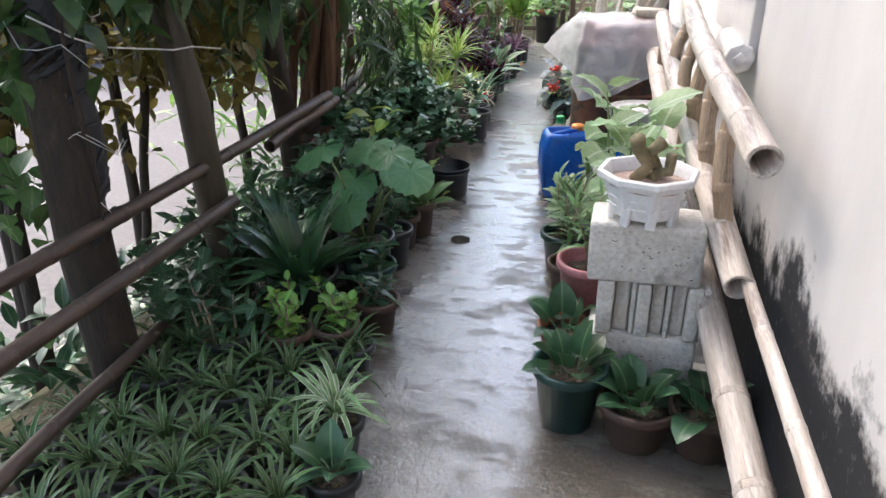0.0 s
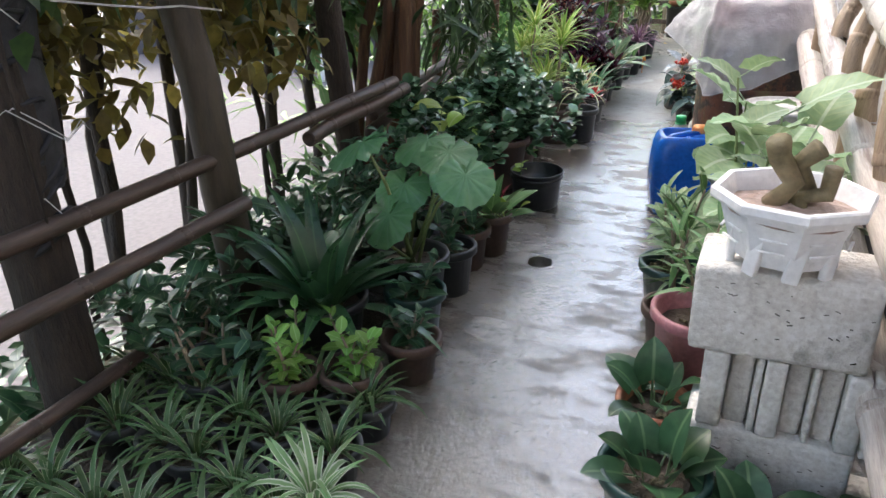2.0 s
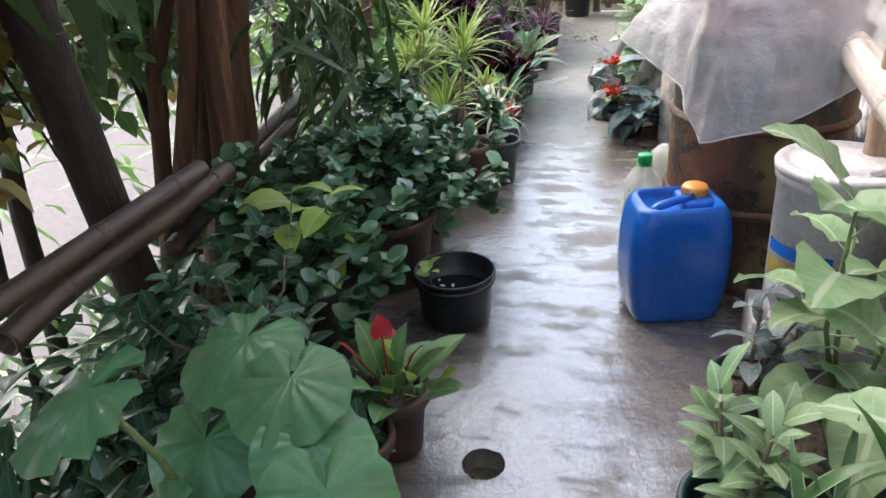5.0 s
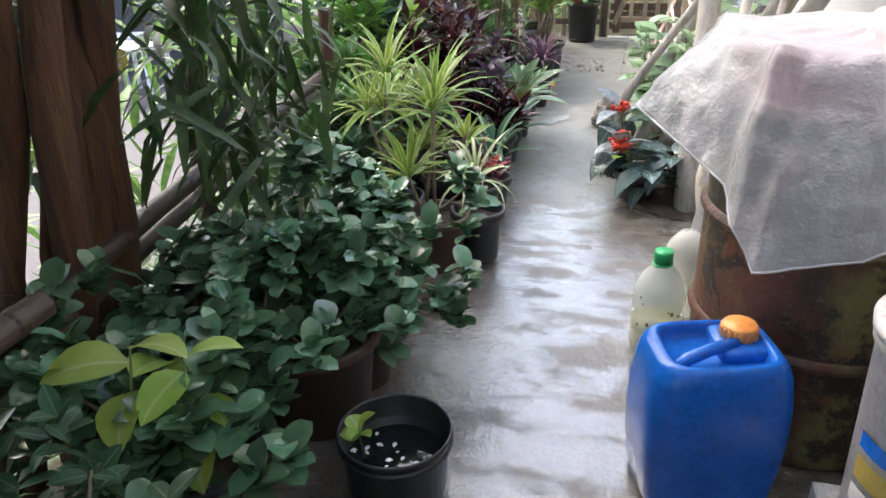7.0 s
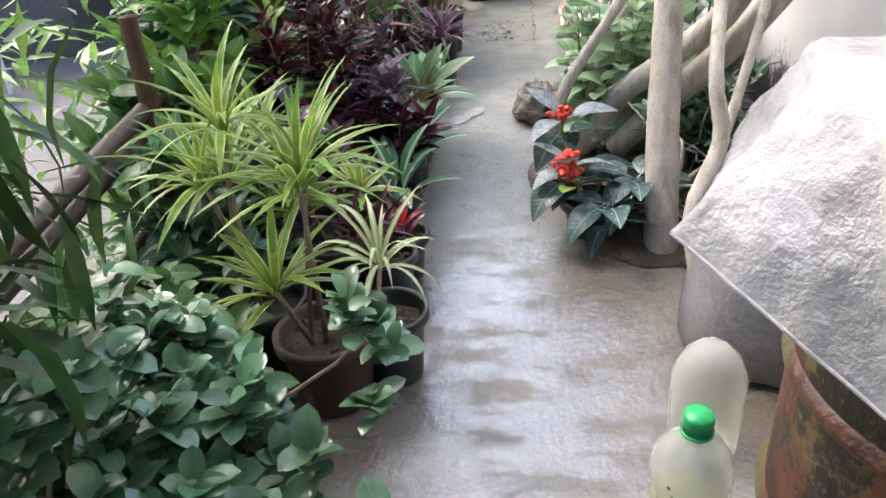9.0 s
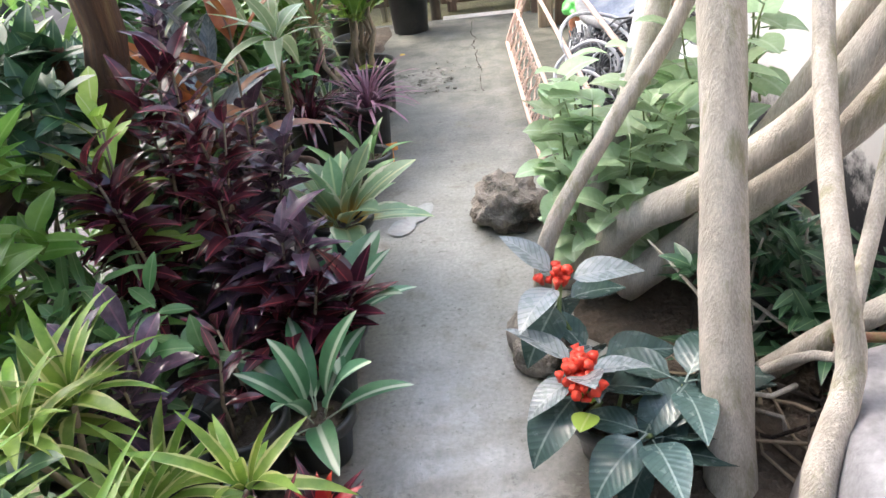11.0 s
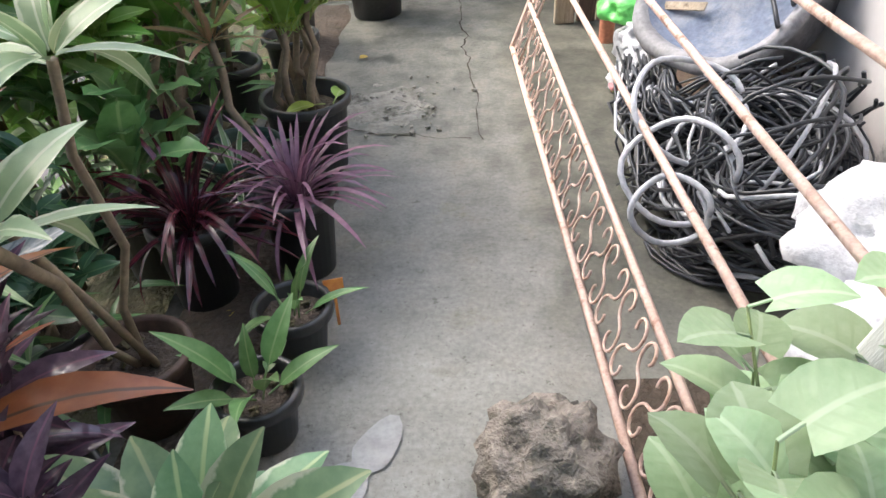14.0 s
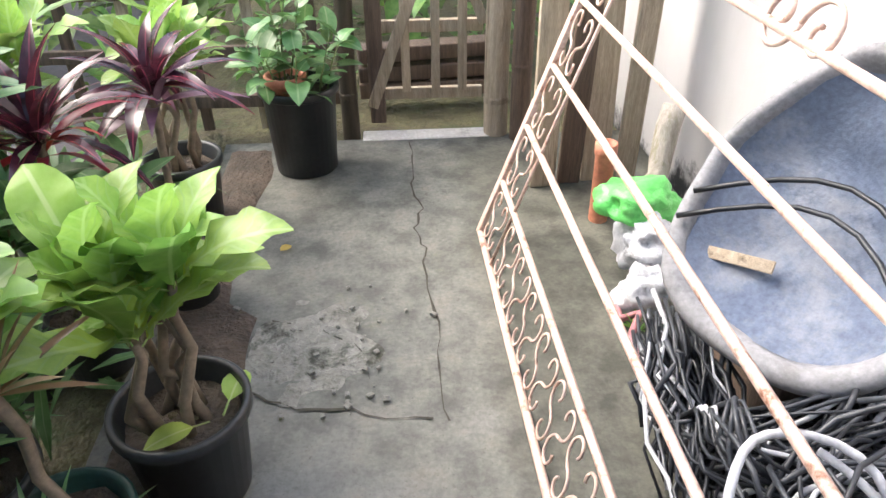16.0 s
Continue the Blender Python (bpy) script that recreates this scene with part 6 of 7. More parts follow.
fresh_plant((-0.72, 7.15, 0), 142, "black pot with large fresh green leaves", 5, 0.13, 0.26, L_HERB, 0.31, (0.25, 0.5))
fresh_plant((-0.68, 6.75, 0), 145, "leafy pot crowding behind purple tufts", 4, 0.12, 0.22, L_MID, 0.22, (0.1, 0.3))
for k, (x, y) in enumerate(((-0.70, 7.75), (-0.52, 8.05))):
    p = thing("potted_plant", "dark red cordyline with streaked blades", "potted plant", (x, y, 0), "red cordylines")
    z = pot(p, 0.11, 0.22, BLACK_POT)
    part("cane", Shape().tube([(0, 0, z), (0.02, 0.02, z + 0.5)], 0.012, 6), TWIG, p)
    rosette(p, leaf_meshes("leaf", L_RED, 4, 0.29, 0.05, "lance", 1.0, 60 + k, segs=7), 24, (0.02, 0.02, z + 0.5), (-10, 78), 60 + k, 0.01)
    rosette(p, leaf_meshes("leaf", (L_PINKRED, L_MAUVE)[k], 3, 0.25, 0.032, "lance", 1.0, 66 + k, segs=7), 8, (0.02, 0.02, z + 0.46), (-10, 50), 67 + k, 0.01)
fresh_plant((-0.62, 8.55, 0), 143, "lime-leaved plant by the far fence", 6, 0.13, 0.26, L_BIG, 0.24, (0.3, 0.5))
fresh_plant((-0.95, 8.2, -0.02), 144, "lime-leaved plant crowding the fence", 5, 0.13, 0.26, L_BIG, 0.24, (0.35, 0.6))

far_pot = thing("large_pot", "large black ribbed pot of leafy plants by the gate", "pot", (-0.235, 8.95, 0))
z = pot(far_pot, 0.15, 0.37, BLACK_POT, 0.84, 36)
cp = leaf_meshes("leaf", L_MID, 4, 0.12, 0.08, "heart", 0.8, 71, lobe=0.1, stalk=0.04)
for k in range(9):
    a = 6.283 * k / 9
    whorls(far_pot, cp, (0.11 * math.cos(a), 0.11 * math.sin(a), z), 0.22, (0.07 * math.cos(a), 0.07 * math.sin(a)), 7, 72 + k, 0.3, (-10, 50), 0.004, STEM_GREEN)
tp = thing("terracotta_pot", "small terracotta pot set in the large black pot", "pot", (-0.27, 8.875, z - 0.005))
z2 = pot(tp, 0.07, 0.125, TERRA, 0.78)
for k in range(3):
    whorls(tp, leaf_meshes("leaf", L_MID, 3, 0.08, 0.05, "oval", 0.6, 80 + k), (0.02 * k - 0.02, 0, z2), 0.3, (0.03 * k, 0), 9, 81 + k, 0.3, (0, 50), 0.004, STEM_GREEN)

for k, (x, y) in enumerate(((-0.44, 0.86), (-0.42, 1.62), (-0.47, 1.9), (-0.50, 1.25), (-0.28, 1.70))):
    bush("shaded dark leafy shrub under the rail", (x, y, 0), 0.09, 0.16, BLACK_POT, (L_DEEP, L_STRAP)[k % 2], 300, (0.16, 0.18, 0.10), (0.075, 0.10)[k % 2], (0.036, 0.03)[k % 2], ("oval", "lance")[k % 2], 240 + k, 0.13, "shaded shrubs", 9)
for k, (x, y) in enumerate(((-0.52, 3.65), (-0.60, 4.2), (-0.72, 4.75), (-0.78, 6.3), (-0.85, 7.4))):
    bush("dense mid-green shrub behind the potted row", (x, y, 0), 0.10, 0.18, BLACK_POT, (L_MID, L_DEEP)[k % 2], 320, (0.18, 0.22, 0.16), 0.09, 0.042, "oval", 250 + k, 0.20, "back-row shrubs", 9)
for k, (x, y, up) in enumerate(((-0.92, 4.55, 0.30), (-1.02, 5.05, 0.42), (-0.98, 5.75, 0.50), (-1.05, 6.35, 0.55), (-0.95, 6.95, 0.50), (-1.12, 5.45, 0.62), (-0.92, 7.75, 0.42))):
    bush("tall dark leafy shrub crowding the garden fence", (x, y, -0.08), 0.11, 0.20, BLACK_POT, (L_MID, L_HERB, L_DEEP)[k % 3], 420, (0.24, 0.30, 0.36), 0.15, 0.062, "lance", 280 + k, up, "fence shrubs", 14)
bush("glossy dark shrub spilling over the path edge", (-0.20, 3.16, 0), 0.11, 0.24, BROWN_POT, L_FICUS, 700, (0.18, 0.22, 0.10), 0.064, 0.044, "round", 75, 0.12, "glossy shrubs", 12)
bush("glossy dark shrub beside the lime seedling", (-0.42, 2.85, 0), 0.12, 0.24, BLACK_POT, L_FICUS, 800, (0.22, 0.26, 0.16), 0.068, 0.046, "round", 76, 0.18, "glossy shrubs", 12)

# ---- the leaning tree, the iron grille and the gate ----
tree = thing("branching_tree", "grey-barked tree with a straight trunk and tangled limbs", "tree")


def limb(pts, radii, name="limb", seed=0, n=10):
    fine, rr = [], []
    P = [Vector(p) for p in pts]
    for i in range(len(P) - 1):
        a, b, c, d = P[max(i - 1, 0)], P[i], P[i + 1], P[min(i + 2, len(P) - 1)]
        for q in range(4):
            t = q / 4
            fine.append(0.5 * ((2 * b) + (c - a) * t + (2 * a - 5 * b + 4 * c - d) * t * t + (3 * b - a - 3 * c + d) * t ** 3))
            rr.append(radii[i] + (radii[i + 1] - radii[i]) * t)
    fine.append(P[-1])
    rr.append(radii[-1])
    part(name, trunk_shape(fine, rr, n, seed, 0.16), BARK_GREY, tree)


limb([(0.725, 4.66, -0.08), (0.72, 4.75, 0.2), (0.725, 4.90, 0.55), (0.73, 5.05, 0.95), (0.735, 5.25, 1.5), (0.74, 5.5, 2.2)], [0.058, 0.052, 0.047, 0.048, 0.042, 0.035], "trunk", 1, 14)
limb([(0.44, 5.62, -0.06), (0.55, 5.39, 0.17), (0.62, 5.30, 0.33), (0.76, 5.14, 0.50), (0.95, 5.05, 0.72), (1.12, 4.95, 1.1)], [0.06, 0.052, 0.045, 0.042, 0.04, 0.035], "limb", 2)
limb([(0.38, 5.28, 0.0), (0.39, 5.23, 0.33), (0.55, 5.29, 0.60), (0.76, 5.35, 0.93), (0.95, 5.45, 1.5)], [0.028, 0.024, 0.022, 0.022, 0.018], "limb", 3)
limb([(0.50, 5.55, 0.0), (0.56, 5.45, 0.4), (0.72, 5.55, 0.8), (0.86, 5.75, 1.3)], [0.04, 0.034, 0.03, 0.026], "limb", 4)
limb([(0.80, 4.30, 0.04), (0.76, 4.42, 0.26), (0.84, 4.55, 0.44), (0.82, 4.62, 0.62), (0.88, 4.95, 0.95), (0.90, 5.1, 1.5)], [0.032, 0.030, 0.024, 0.022, 0.02, 0.018], "limb", 5)
limb([(0.62, 5.35, 0.10), (0.85, 5.20, 0.40), (1.10, 5.05, 0.75), (1.28, 5.0, 1.1)], [0.05, 0.048, 0.044, 0.04], "limb", 6)
limb([(0.82, 5.6, 0.1), (0.98, 5.35, 0.55), (1.15, 5.2, 1.0), (1.25, 5.1, 1.4)], [0.035, 0.032, 0.03, 0.026], "limb", 7)
limb([(0.86, 4.62, 0.4), (0.98, 4.82, 0.75), (1.05, 5.0, 1.2)], [0.016, 0.015, 0.012], "limb", 8)
limb([(0.86, 5.0, 0.02), (1.0, 4.85, 0.30), (1.22, 4.72, 0.55)], [0.03, 0.028, 0.024], "limb", 9)
limb([(0.76, 5.42, 0.9), (0.62, 5.9, 1.25), (0.55, 6.6, 1.45)], [0.026, 0.022, 0.016], "limb", 10)
limb([(0.78, 4.88, 0.12), (0.9, 4.78, 0.28), (1.02, 4.62, 0.33)], [0.012, 0.011, 0.008], "limb", 11)
vm = leaf_meshes("leaf", L_VINE, 5, 0.10, 0.098, "heart", 0.6, 151, lobe=0.14, stalk=0.03, wave=0.06)
vine = thing("climbing_plant", "pale green leafy vine among the tree limbs", "plant", (0, 0, 0))
rnd = random.Random(44)
for k in range(30):
    a = (0.60 + rnd.uniform(-0.06, 0.1), 5.52 + rnd.uniform(-0.1, 0.1), 0.05)
    whorls(vine, vm, a, rnd.uniform(0.28, 0.62), (rnd.uniform(-0.14, 0.32), rnd.uniform(-0.14, 0.25)), 13, 160 + k, 0.3, (-20, 35), 0.004, STEM_GREEN)
for k in range(5):
    a = (1.0 + rnd.uniform(-0.15, 0.15), 5.4 + rnd.uniform(-0.2, 0.2), 0.55)
    whorls(vine, vm, a, rnd.uniform(0.25, 0.4), (rnd.uniform(-0.1, 0.1), rnd.uniform(-0.1, 0.1)), 7, 180 + k, 0.25, (-20, 35), 0.004, STEM_GREEN)
crown(tree, L_FAR, (0.9, 5.6, 1.75), (0.4, 0.5, 0.2), 160, 0.10, 0.07, 190, "oval")

v, f = [], []
for j in range(24):
    for i in range(9):
        y = 4.62 + 1.63 * j / 23
        x0 = 0.55 + 0.05 * noise.noise(Vector((1, y * 3.3, 0))) - (0.07 if y > 5.2 else 0)
        x = x0 + (wall_x(y) - 0.01 - x0) * i / 8
        if j == 0:
            y += 0.16 * noise.noise(Vector((x * 3.5, 0, 5)))
        v.append((x, y, (0.004 if i == 0 or j in (0, 23) else 0.022) + 0.02 * noise.noise(Vector((x * 7, y * 7, 2))) * (0 if i == 0 or j in (0, 23) else 1)))
for j in range(23):
    for i in range(8):
        f.append((j * 9 + i, j * 9 + i + 1, j * 9 + 10 + i, j * 9 + 9 + i))
tagged(part("soil_patch", Shape().add(v, f), SOIL), "dark earth and litter under the branching tree", "soil", kind="structure")
tw = thing("twig_pile", "tangle of dry twigs under the branching tree", "twigs", (0.95, 4.85, 0.02))
rnd = random.Random(19)
for k in range(34):
    a, q = rnd.uniform(0, 6.28), rnd.uniform(0.12, 0.3)
    c = Vector((rnd.uniform(-0.22, 0.22), rnd.uniform(-0.45, 0.45), rnd.uniform(0.01, 0.10)))
    d = Vector((q * math.cos(a), q * math.sin(a), rnd.uniform(-0.03, 0.1)))
    part("twig", Shape().tube(limb_pts(c - d, c + d, 0, k, 5), [0.006, 0.005, 0.005, 0.004, 0.002], 5), (BARK, TWIG)[k % 2], tw)
for k, (x, y) in enumerate(((0.98, 5.15), (1.15, 4.85), (0.82, 5.05), (1.2, 5.6))):
    low = thing("weed", "low dark green plant in the litter under the tree", "weed", (x, y, 0.01), "weeds under the tree")
    rosette(low, leaf_meshes("leaf", L_DEEP, 3, 0.15, 0.06, "lance", 0.8, 400 + k), 13, (0, 0, 0.015), (10, 75), 400 + k, 0.02)
FLORET = Shape().tube([(0, 0, 0), (0, 0.010, 0), (0, 0.020, 0.001)], [0.003, 0.006, 0.010], 6).mesh("floret", PETAL)
fp2 = thing("flowering_plant", "plant with silvery ribbed leaves and red flower clusters", "potted plant", (0.50, 4.82, 0))
z = pot(fp2, 0.10, 0.13, BLACK_POT)
sm = leaf_meshes("leaf", L_SILVER, 4, 0.165, 0.078, "lance", 0.6, 201, segs=9, fold=0.25, stalk=0.02)
dm = leaf_meshes("leaf", L_SLATE, 4, 0.185, 0.098, "lance", 0.8, 202, segs=8, fold=0.25, stalk=0.02)
for k, (tx, ty, tz, n) in enumerate(((-0.085, -0.03, 0.17, 7), (-0.10, 0.20, 0.25, 6), (0.05, -0.12, 0.06, 6), (0.14, -0.02, 0.10, 6), (-0.04, 0.08, 0.10, 5))):
    t = Vector((tx, ty, z + tz))
    part("stem", Shape().tube(limb_pts((0.02 * k - 0.04, 0, z - 0.01), t, 0, k, 5), 0.006, 6), STEM_GREEN, fp2)
    rosette(fp2, sm if k < 2 else dm, n - 2 if k < 2 else n, t, (-22, 30), 210 + k, 0.01)
    rosette(fp2, dm, 3, t - Vector((0, 0, 0.05)), (-35, 0), 220 + k, 0.01)
    if k in (0, 1):
        rr = random.Random(k)
        for c in range(1 if k else 2):
            for _ in range(26):
                o = Vector((rr.gauss(0, 0.016), rr.gauss(0, 0.016), rr.gauss(0.012, 0.012))) + Vector((0, -0.035 * c, -0.03 * c))
                put_mesh("floret", FLORET, fp2, m=aim(t + o, rr.uniform(0, 360), rr.uniform(20, 90), rr.uniform(0.8, 1.4)))
rosette(fp2, leaf_meshes("leaf", L_LIME, 2, 0.07, 0.05, "oval", 0.3, 203), 2, (-0.07, -0.1, z + 0.12), (0, 20), 5, 0.01)


def lump(name, label, category, at, size, material, seed, rough=0.35, freq=2.2):
    bm = bmesh.new()
    bmesh.ops.create_icosphere(bm, subdivisions=4, radius=1.0)
    vs = []
    for v in bm.verts:
        q = 1 + rough * noise.noise(v.co * freq + Vector((seed, 0, 0))) + rough * 0.4 * noise.noise(v.co * freq * 3.1 + Vector((0, seed, 0))) + rough * 0.15 * noise.noise(v.co * freq * 8)
        c = v.co * q
        vs.append((c.x * size[0], c.y * size[1], max(c.z * size[2], -size[2] * 0.55) + size[2] * 0.53))
    bm.verts.index_update()
    fs = [[v.index for v in f.verts] for f in bm.faces]
    bm.free()
    return tagged(put_mesh(name, mesh_of(name, vs, fs, material), m=pose(*at)), label, category)


lump("rock", "rough grey-brown rock lying on the path", "rock", (0.315, 5.98, 0.0), (0.125, 0.135, 0.11), ROCK, 3, 0.4, 2.4)
lump("rock", "smooth dark stone at the foot of the tree", "rock", (0.36, 5.20, 0.0), (0.09, 0.14, 0.09), ROCK, 8, 0.2, 1.5)


def grille():
    """A leaning iron window grille with scrolls; local x runs along the path, z up the panel."""
    g = thing("iron_grille", "leaning pale pink iron grille with scroll ornaments", "grille", (0.44, 8.36, 0.006))
    g.matrix_basis = Matrix.Translation((0.435, 8.36, 0.008)) @ pose(0, 0, 0, 0, 0, -88.6) @ pose(0, 0, 0, -20)
    L, rise = 2.76, 0.215
    for k in range(7):
        r = 0.0105 if k else 0.012
        part("rail", Shape().tube([(0, 0, k * rise), (L * 0.5, 0.004 * (k % 2), k * rise), (L, 0, k * rise)], r, 6), PINK_IRON, g)
    part("edge_bar", Shape().box((0.035, 0.02, 1.36), pose(-0.005, 0, 0.67), 0.004), PINK_IRON, g, "wide flaking edge bar")
    part("stile", Shape().tube([(0.23, 0, 0.0), (0.23, 0, 1.29)], 0.006, 6), PINK_IRON, g)

    def scroll(cx, cz, turn, h, flip=1):
        """An S-shaped scroll of height h with curled ends."""
        m = pose(cx, 0, cz, 0, turn)
        half = []
        for q in range(19):
            a, r = q / 18 * 5.2, h * (0.25 - 0.17 * q / 18)
            half.append(Vector((flip * r * math.sin(a) * 0.8, 0, 0.25 * h - r * math.cos(a))))
        pts = [m @ Vector((-v.x, 0, -v.z)) for v in half[::-1]] + [m @ v for v in half]
        return Shape().tube(pts, 0.0042, 5)

    for k in range(28):
        part("scroll", scroll(0.29 + k * 0.087, rise / 2, 0, rise * 0.98, 1 if k % 2 else -1), PINK_IRON, g)
    for k in range(6):
        for q, cx in enumerate((0.06, 0.155)):
            part("scroll", scroll(cx, rise * (k + 0.5), 0, rise * 0.98, 1 if q else -1), PINK_IRON, g)
    for k in range(4):
        for sg in (1, -1):
            pts = []
            for q in range(30):
                a = q / 29 * 7.5
                r = 0.062 * (1 - q / 36)
                pts.append((1.05 + k * 0.42 + sg * (0.062 - r * math.cos(a)), 0, rise * 5.1 + r * math.sin(a) * (1 if sg > 0 else -1)))
            part("scroll", Shape().tube(pts, 0.0055, 6), PINK_IRON, g, "large curled scroll")
    return g


grille()


def hose_heap():
    """Loops of old hose and cable lying in a heap behind the grille."""
    h = thing("hose_heap", "heap of coiled black hoses and cables behind the grille", "hoses", (0.98, 6.95, 0.0))
    rnd = random.Random(77)
    for k in range(270):
        if k % 10 == 0:
            r0 = rnd.uniform(0.16, 0.30)
            c0 = Vector((rnd.uniform(-0.10, 0.08), rnd.uniform(-0.40, 0.42), 0.05 + 0.32 * rnd.random() ** 1.3))
            tx0, ty0, tz0 = rnd.uniform(-50, 30), rnd.uniform(-40, 40), rnd.uniform(0, 360)
        r = r0 * rnd.uniform(0.72, 1.08)
        c = c0 + Vector((rnd.gauss(0, 0.02), rnd.gauss(0, 0.02), rnd.gauss(0, 0.02)))
        tx, ty = tx0 + rnd.gauss(0, 6), ty0 + rnd.gauss(0, 6)
        m = Matrix.Translation(c) @ pose(0, 0, 0, tx, ty, tz0 + rnd.uniform(-40, 40))
        pts = []
        turns = rnd.uniform(0.5, 1.3)
        for q in range(22):
            a = 6.283 * turns * q / 21
            p = m @ Vector((r * math.cos(a) * (1 + 0.05 * math.sin(3 * a)), r * 0.8 * math.sin(a), 0.03 * math.sin(2.3 * a + k)))
            p.x = min(max(p.x, -0.36 + 0.42 * max(p.z, 0)), 0.26)
            p.z = max(min(p.z, 0.62 - 1.4 * max(0.0, p.y)), 0.012)
            pts.append(p)
        pale = k % 13 == 0
        part("hose", Shape().tube(pts, rnd.uniform(0.0032, 0.0066) + (0.002 if pale else 0), 6), CABLE_PALE if pale else CABLE, h)
    return h


hose_heap()
for k, (x, y, zz, r, tx, tz) in enumerate(((0.70, 6.62, 0.33, 0.13, 62, -25), (0.66, 6.52, 0.28, 0.085, 70, -10), (0.76, 6.80, 0.42, 0.15, 40, 20))):
    lp = thing("hose_loop", "loose loop of pale grey hose on the black heap", "hose", (x, y, zz), "pale hose loops")
    lp.matrix_basis = pose(x, y, zz, tx, 0, tz)
    part("hose", Shape().tube([(r * math.cos(0.24 * q) * (1 + 0.1 * math.sin(0.6 * q)), r * math.sin(0.24 * q), 0.02 * math.sin(0.5 * q + k) - 0.0006 * q) for q in range(30)], 0.008, 8), CABLE_PALE, lp)
wpost = part("white_post", Shape().box((0.125, 0.10, 2.3), pose(0, 0, 1.13), 0.006, 0.004, 3), WHITE_WOOD)
wpost.matrix_basis = Matrix.Translation((0.665, 5.87, -0.06)) @ Vector((0, 0, 1)).rotation_difference(Vector((0.13, -0.19, 0.97))).to_matrix().to_4x4() @ pose(0, 0, 0, 0, 0, 24)
tagged(wpost, "whitewashed square timber post leaning among the limbs", "post")
hs = thing("hose_sheaf", "sheaf of straight black hose ends spilling down", "hoses", (0.88, 7.45, 0.0))
rnd = random.Random(78)
for k in range(100):
    a = Vector((rnd.uniform(-0.15, 0.0), rnd.uniform(-0.10, 0.14), rnd.uniform(0.16, 0.30)))
    b = Vector((a.x * 0.6 + rnd.uniform(-0.1, 0.05), rnd.uniform(-0.45, -0.1), rnd.uniform(0.015, 0.12)))
    part("hose", Shape().tube(limb_pts(a, b, 0.6, k, 6), rnd.uniform(0.0035, 0.0075), 6), CABLE if k % 13 else CABLE_PALE, hs)


def basin_seat():
    """A large worn tub lined with faded canvas, tipped on its side against the wall."""
    t = thing("canvas_tub", "worn grey tub lined with faded blue canvas", "tub")
    t.matrix_basis = Matrix.Translation((1.085, 7.42, 0.62)) @ pose(0, 0, 0, 0, 0, -62) @ pose(0, 0, 0, 50)
    def taper(shape):
        """Wide and round below, narrow and square at the back's top."""
        shape.v = [(x * (1.04 - 0.5 * max(0.0, y) / 0.37), y * (0.86 if y > 0 else 1.08), z + (0.10 * max(0.0, y) / 0.37) + 0.012 * noise.noise(Vector((x * 9, y * 9, z * 9)))) for x, y, z in shape.v]
        return shape

    part("tub_shell", taper(Shape().lathe([(0.001, -0.20), (0.20, -0.20), (0.25, -0.17), (0.285, -0.02), (0.305, 0.0), (0.312, 0.02), (0.300, 0.042), (0.275, 0.04), (0.262, 0.015), (0.235, -0.1)], 64, power=2.8, sx=1.0, sy=1.18)), CANVAS_GREY, t)
    s = Shape()
    n, rings = 48, 10
    for i in range(rings + 1):
        for k in range(n):
            a = 6.283 * k / n
            q = (abs(math.cos(a)) ** 2.8 + abs(math.sin(a)) ** 2.8) ** (-1 / 2.8)
            r = 0.264 * i / rings * q
            p = (r * math.cos(a), r * math.sin(a) * 1.18)
            z = -0.055 + 0.07 * (i / rings) ** 4 + 0.02 * noise.noise(Vector((p[0] * 7, p[1] * 7, 2))) + 0.006 * noise.noise(Vector((p[0] * 25, p[1] * 25, 2)))
            s.v.append((*p, z))
            s.uv.append((0.5, 0.5))
    for i in range(rings):
        for k in range(n):
            s.f.append((i * n + k, i * n + (k + 1) % n, (i + 1) * n + (k + 1) % n, (i + 1) * n + k))
    part("canvas_lining", taper(s), CANVAS, t, "faded blue canvas lining")
    part("torn_tape", Shape().box((0.16, 0.03, 0.006), pose(-0.12, -0.20, -0.01, 0, 0, 15), 0.002), PLANK, t, "torn tan tape")
    for k in range(2):
        part("draped_hose", Shape().tube([(-0.28 + 0.07 * q, -0.12 - 0.07 * k + 0.16 * math.sin(0.39 * q), 0.055 - 0.05 * math.sin(0.39 * q)) for q in range(9)], 0.007, 6), CABLE, t)
    return t


basin_seat()
tagged(part("wooden_crate", Shape().box((0.26, 0.42, 0.27), pose(1.14, 7.52, 0.135), 0.01, 0.004), PLANK_DARK), "dark wooden box under the canvas tub", "crate")


def sack(label, at, size, seed, rz=0, material=None):
    return lump("sack", label, "sack", at, size, material or SACK, seed, 0.45, 1.7)


sack("crumpled white woven sack on the hoses", (1.02, 6.22, 0.36), (0.20, 0.16, 0.10), 5)
sack("crumpled white plastic sack beside the tree", (0.92, 6.0, 0.26), (0.16, 0.16, 0.10), 9)
sack("stuffed white sack leaning at the wall", (1.05, 6.08, 0.0), (0.18, 0.22, 0.20), 12)
sack("small white crumpled bag by the planks", (0.93, 8.0, 0.12), (0.08, 0.09, 0.08), 15)
sack("grey-white crumpled bag on the floor", (0.90, 7.88, 0.0), (0.09, 0.08, 0.10), 16)
lump("plastic_bag", "bright green crumpled plastic bag", "bag", (0.92, 8.12, 0.21), (0.13, 0.10, 0.075), BAG, 7, 0.38, 1.15)
lump("sack", "stuffed dull sack under a green bag", "sack", (0.96, 8.14, 0.0), (0.10, 0.09, 0.13), SACK, 21, 0.3, 1.7)
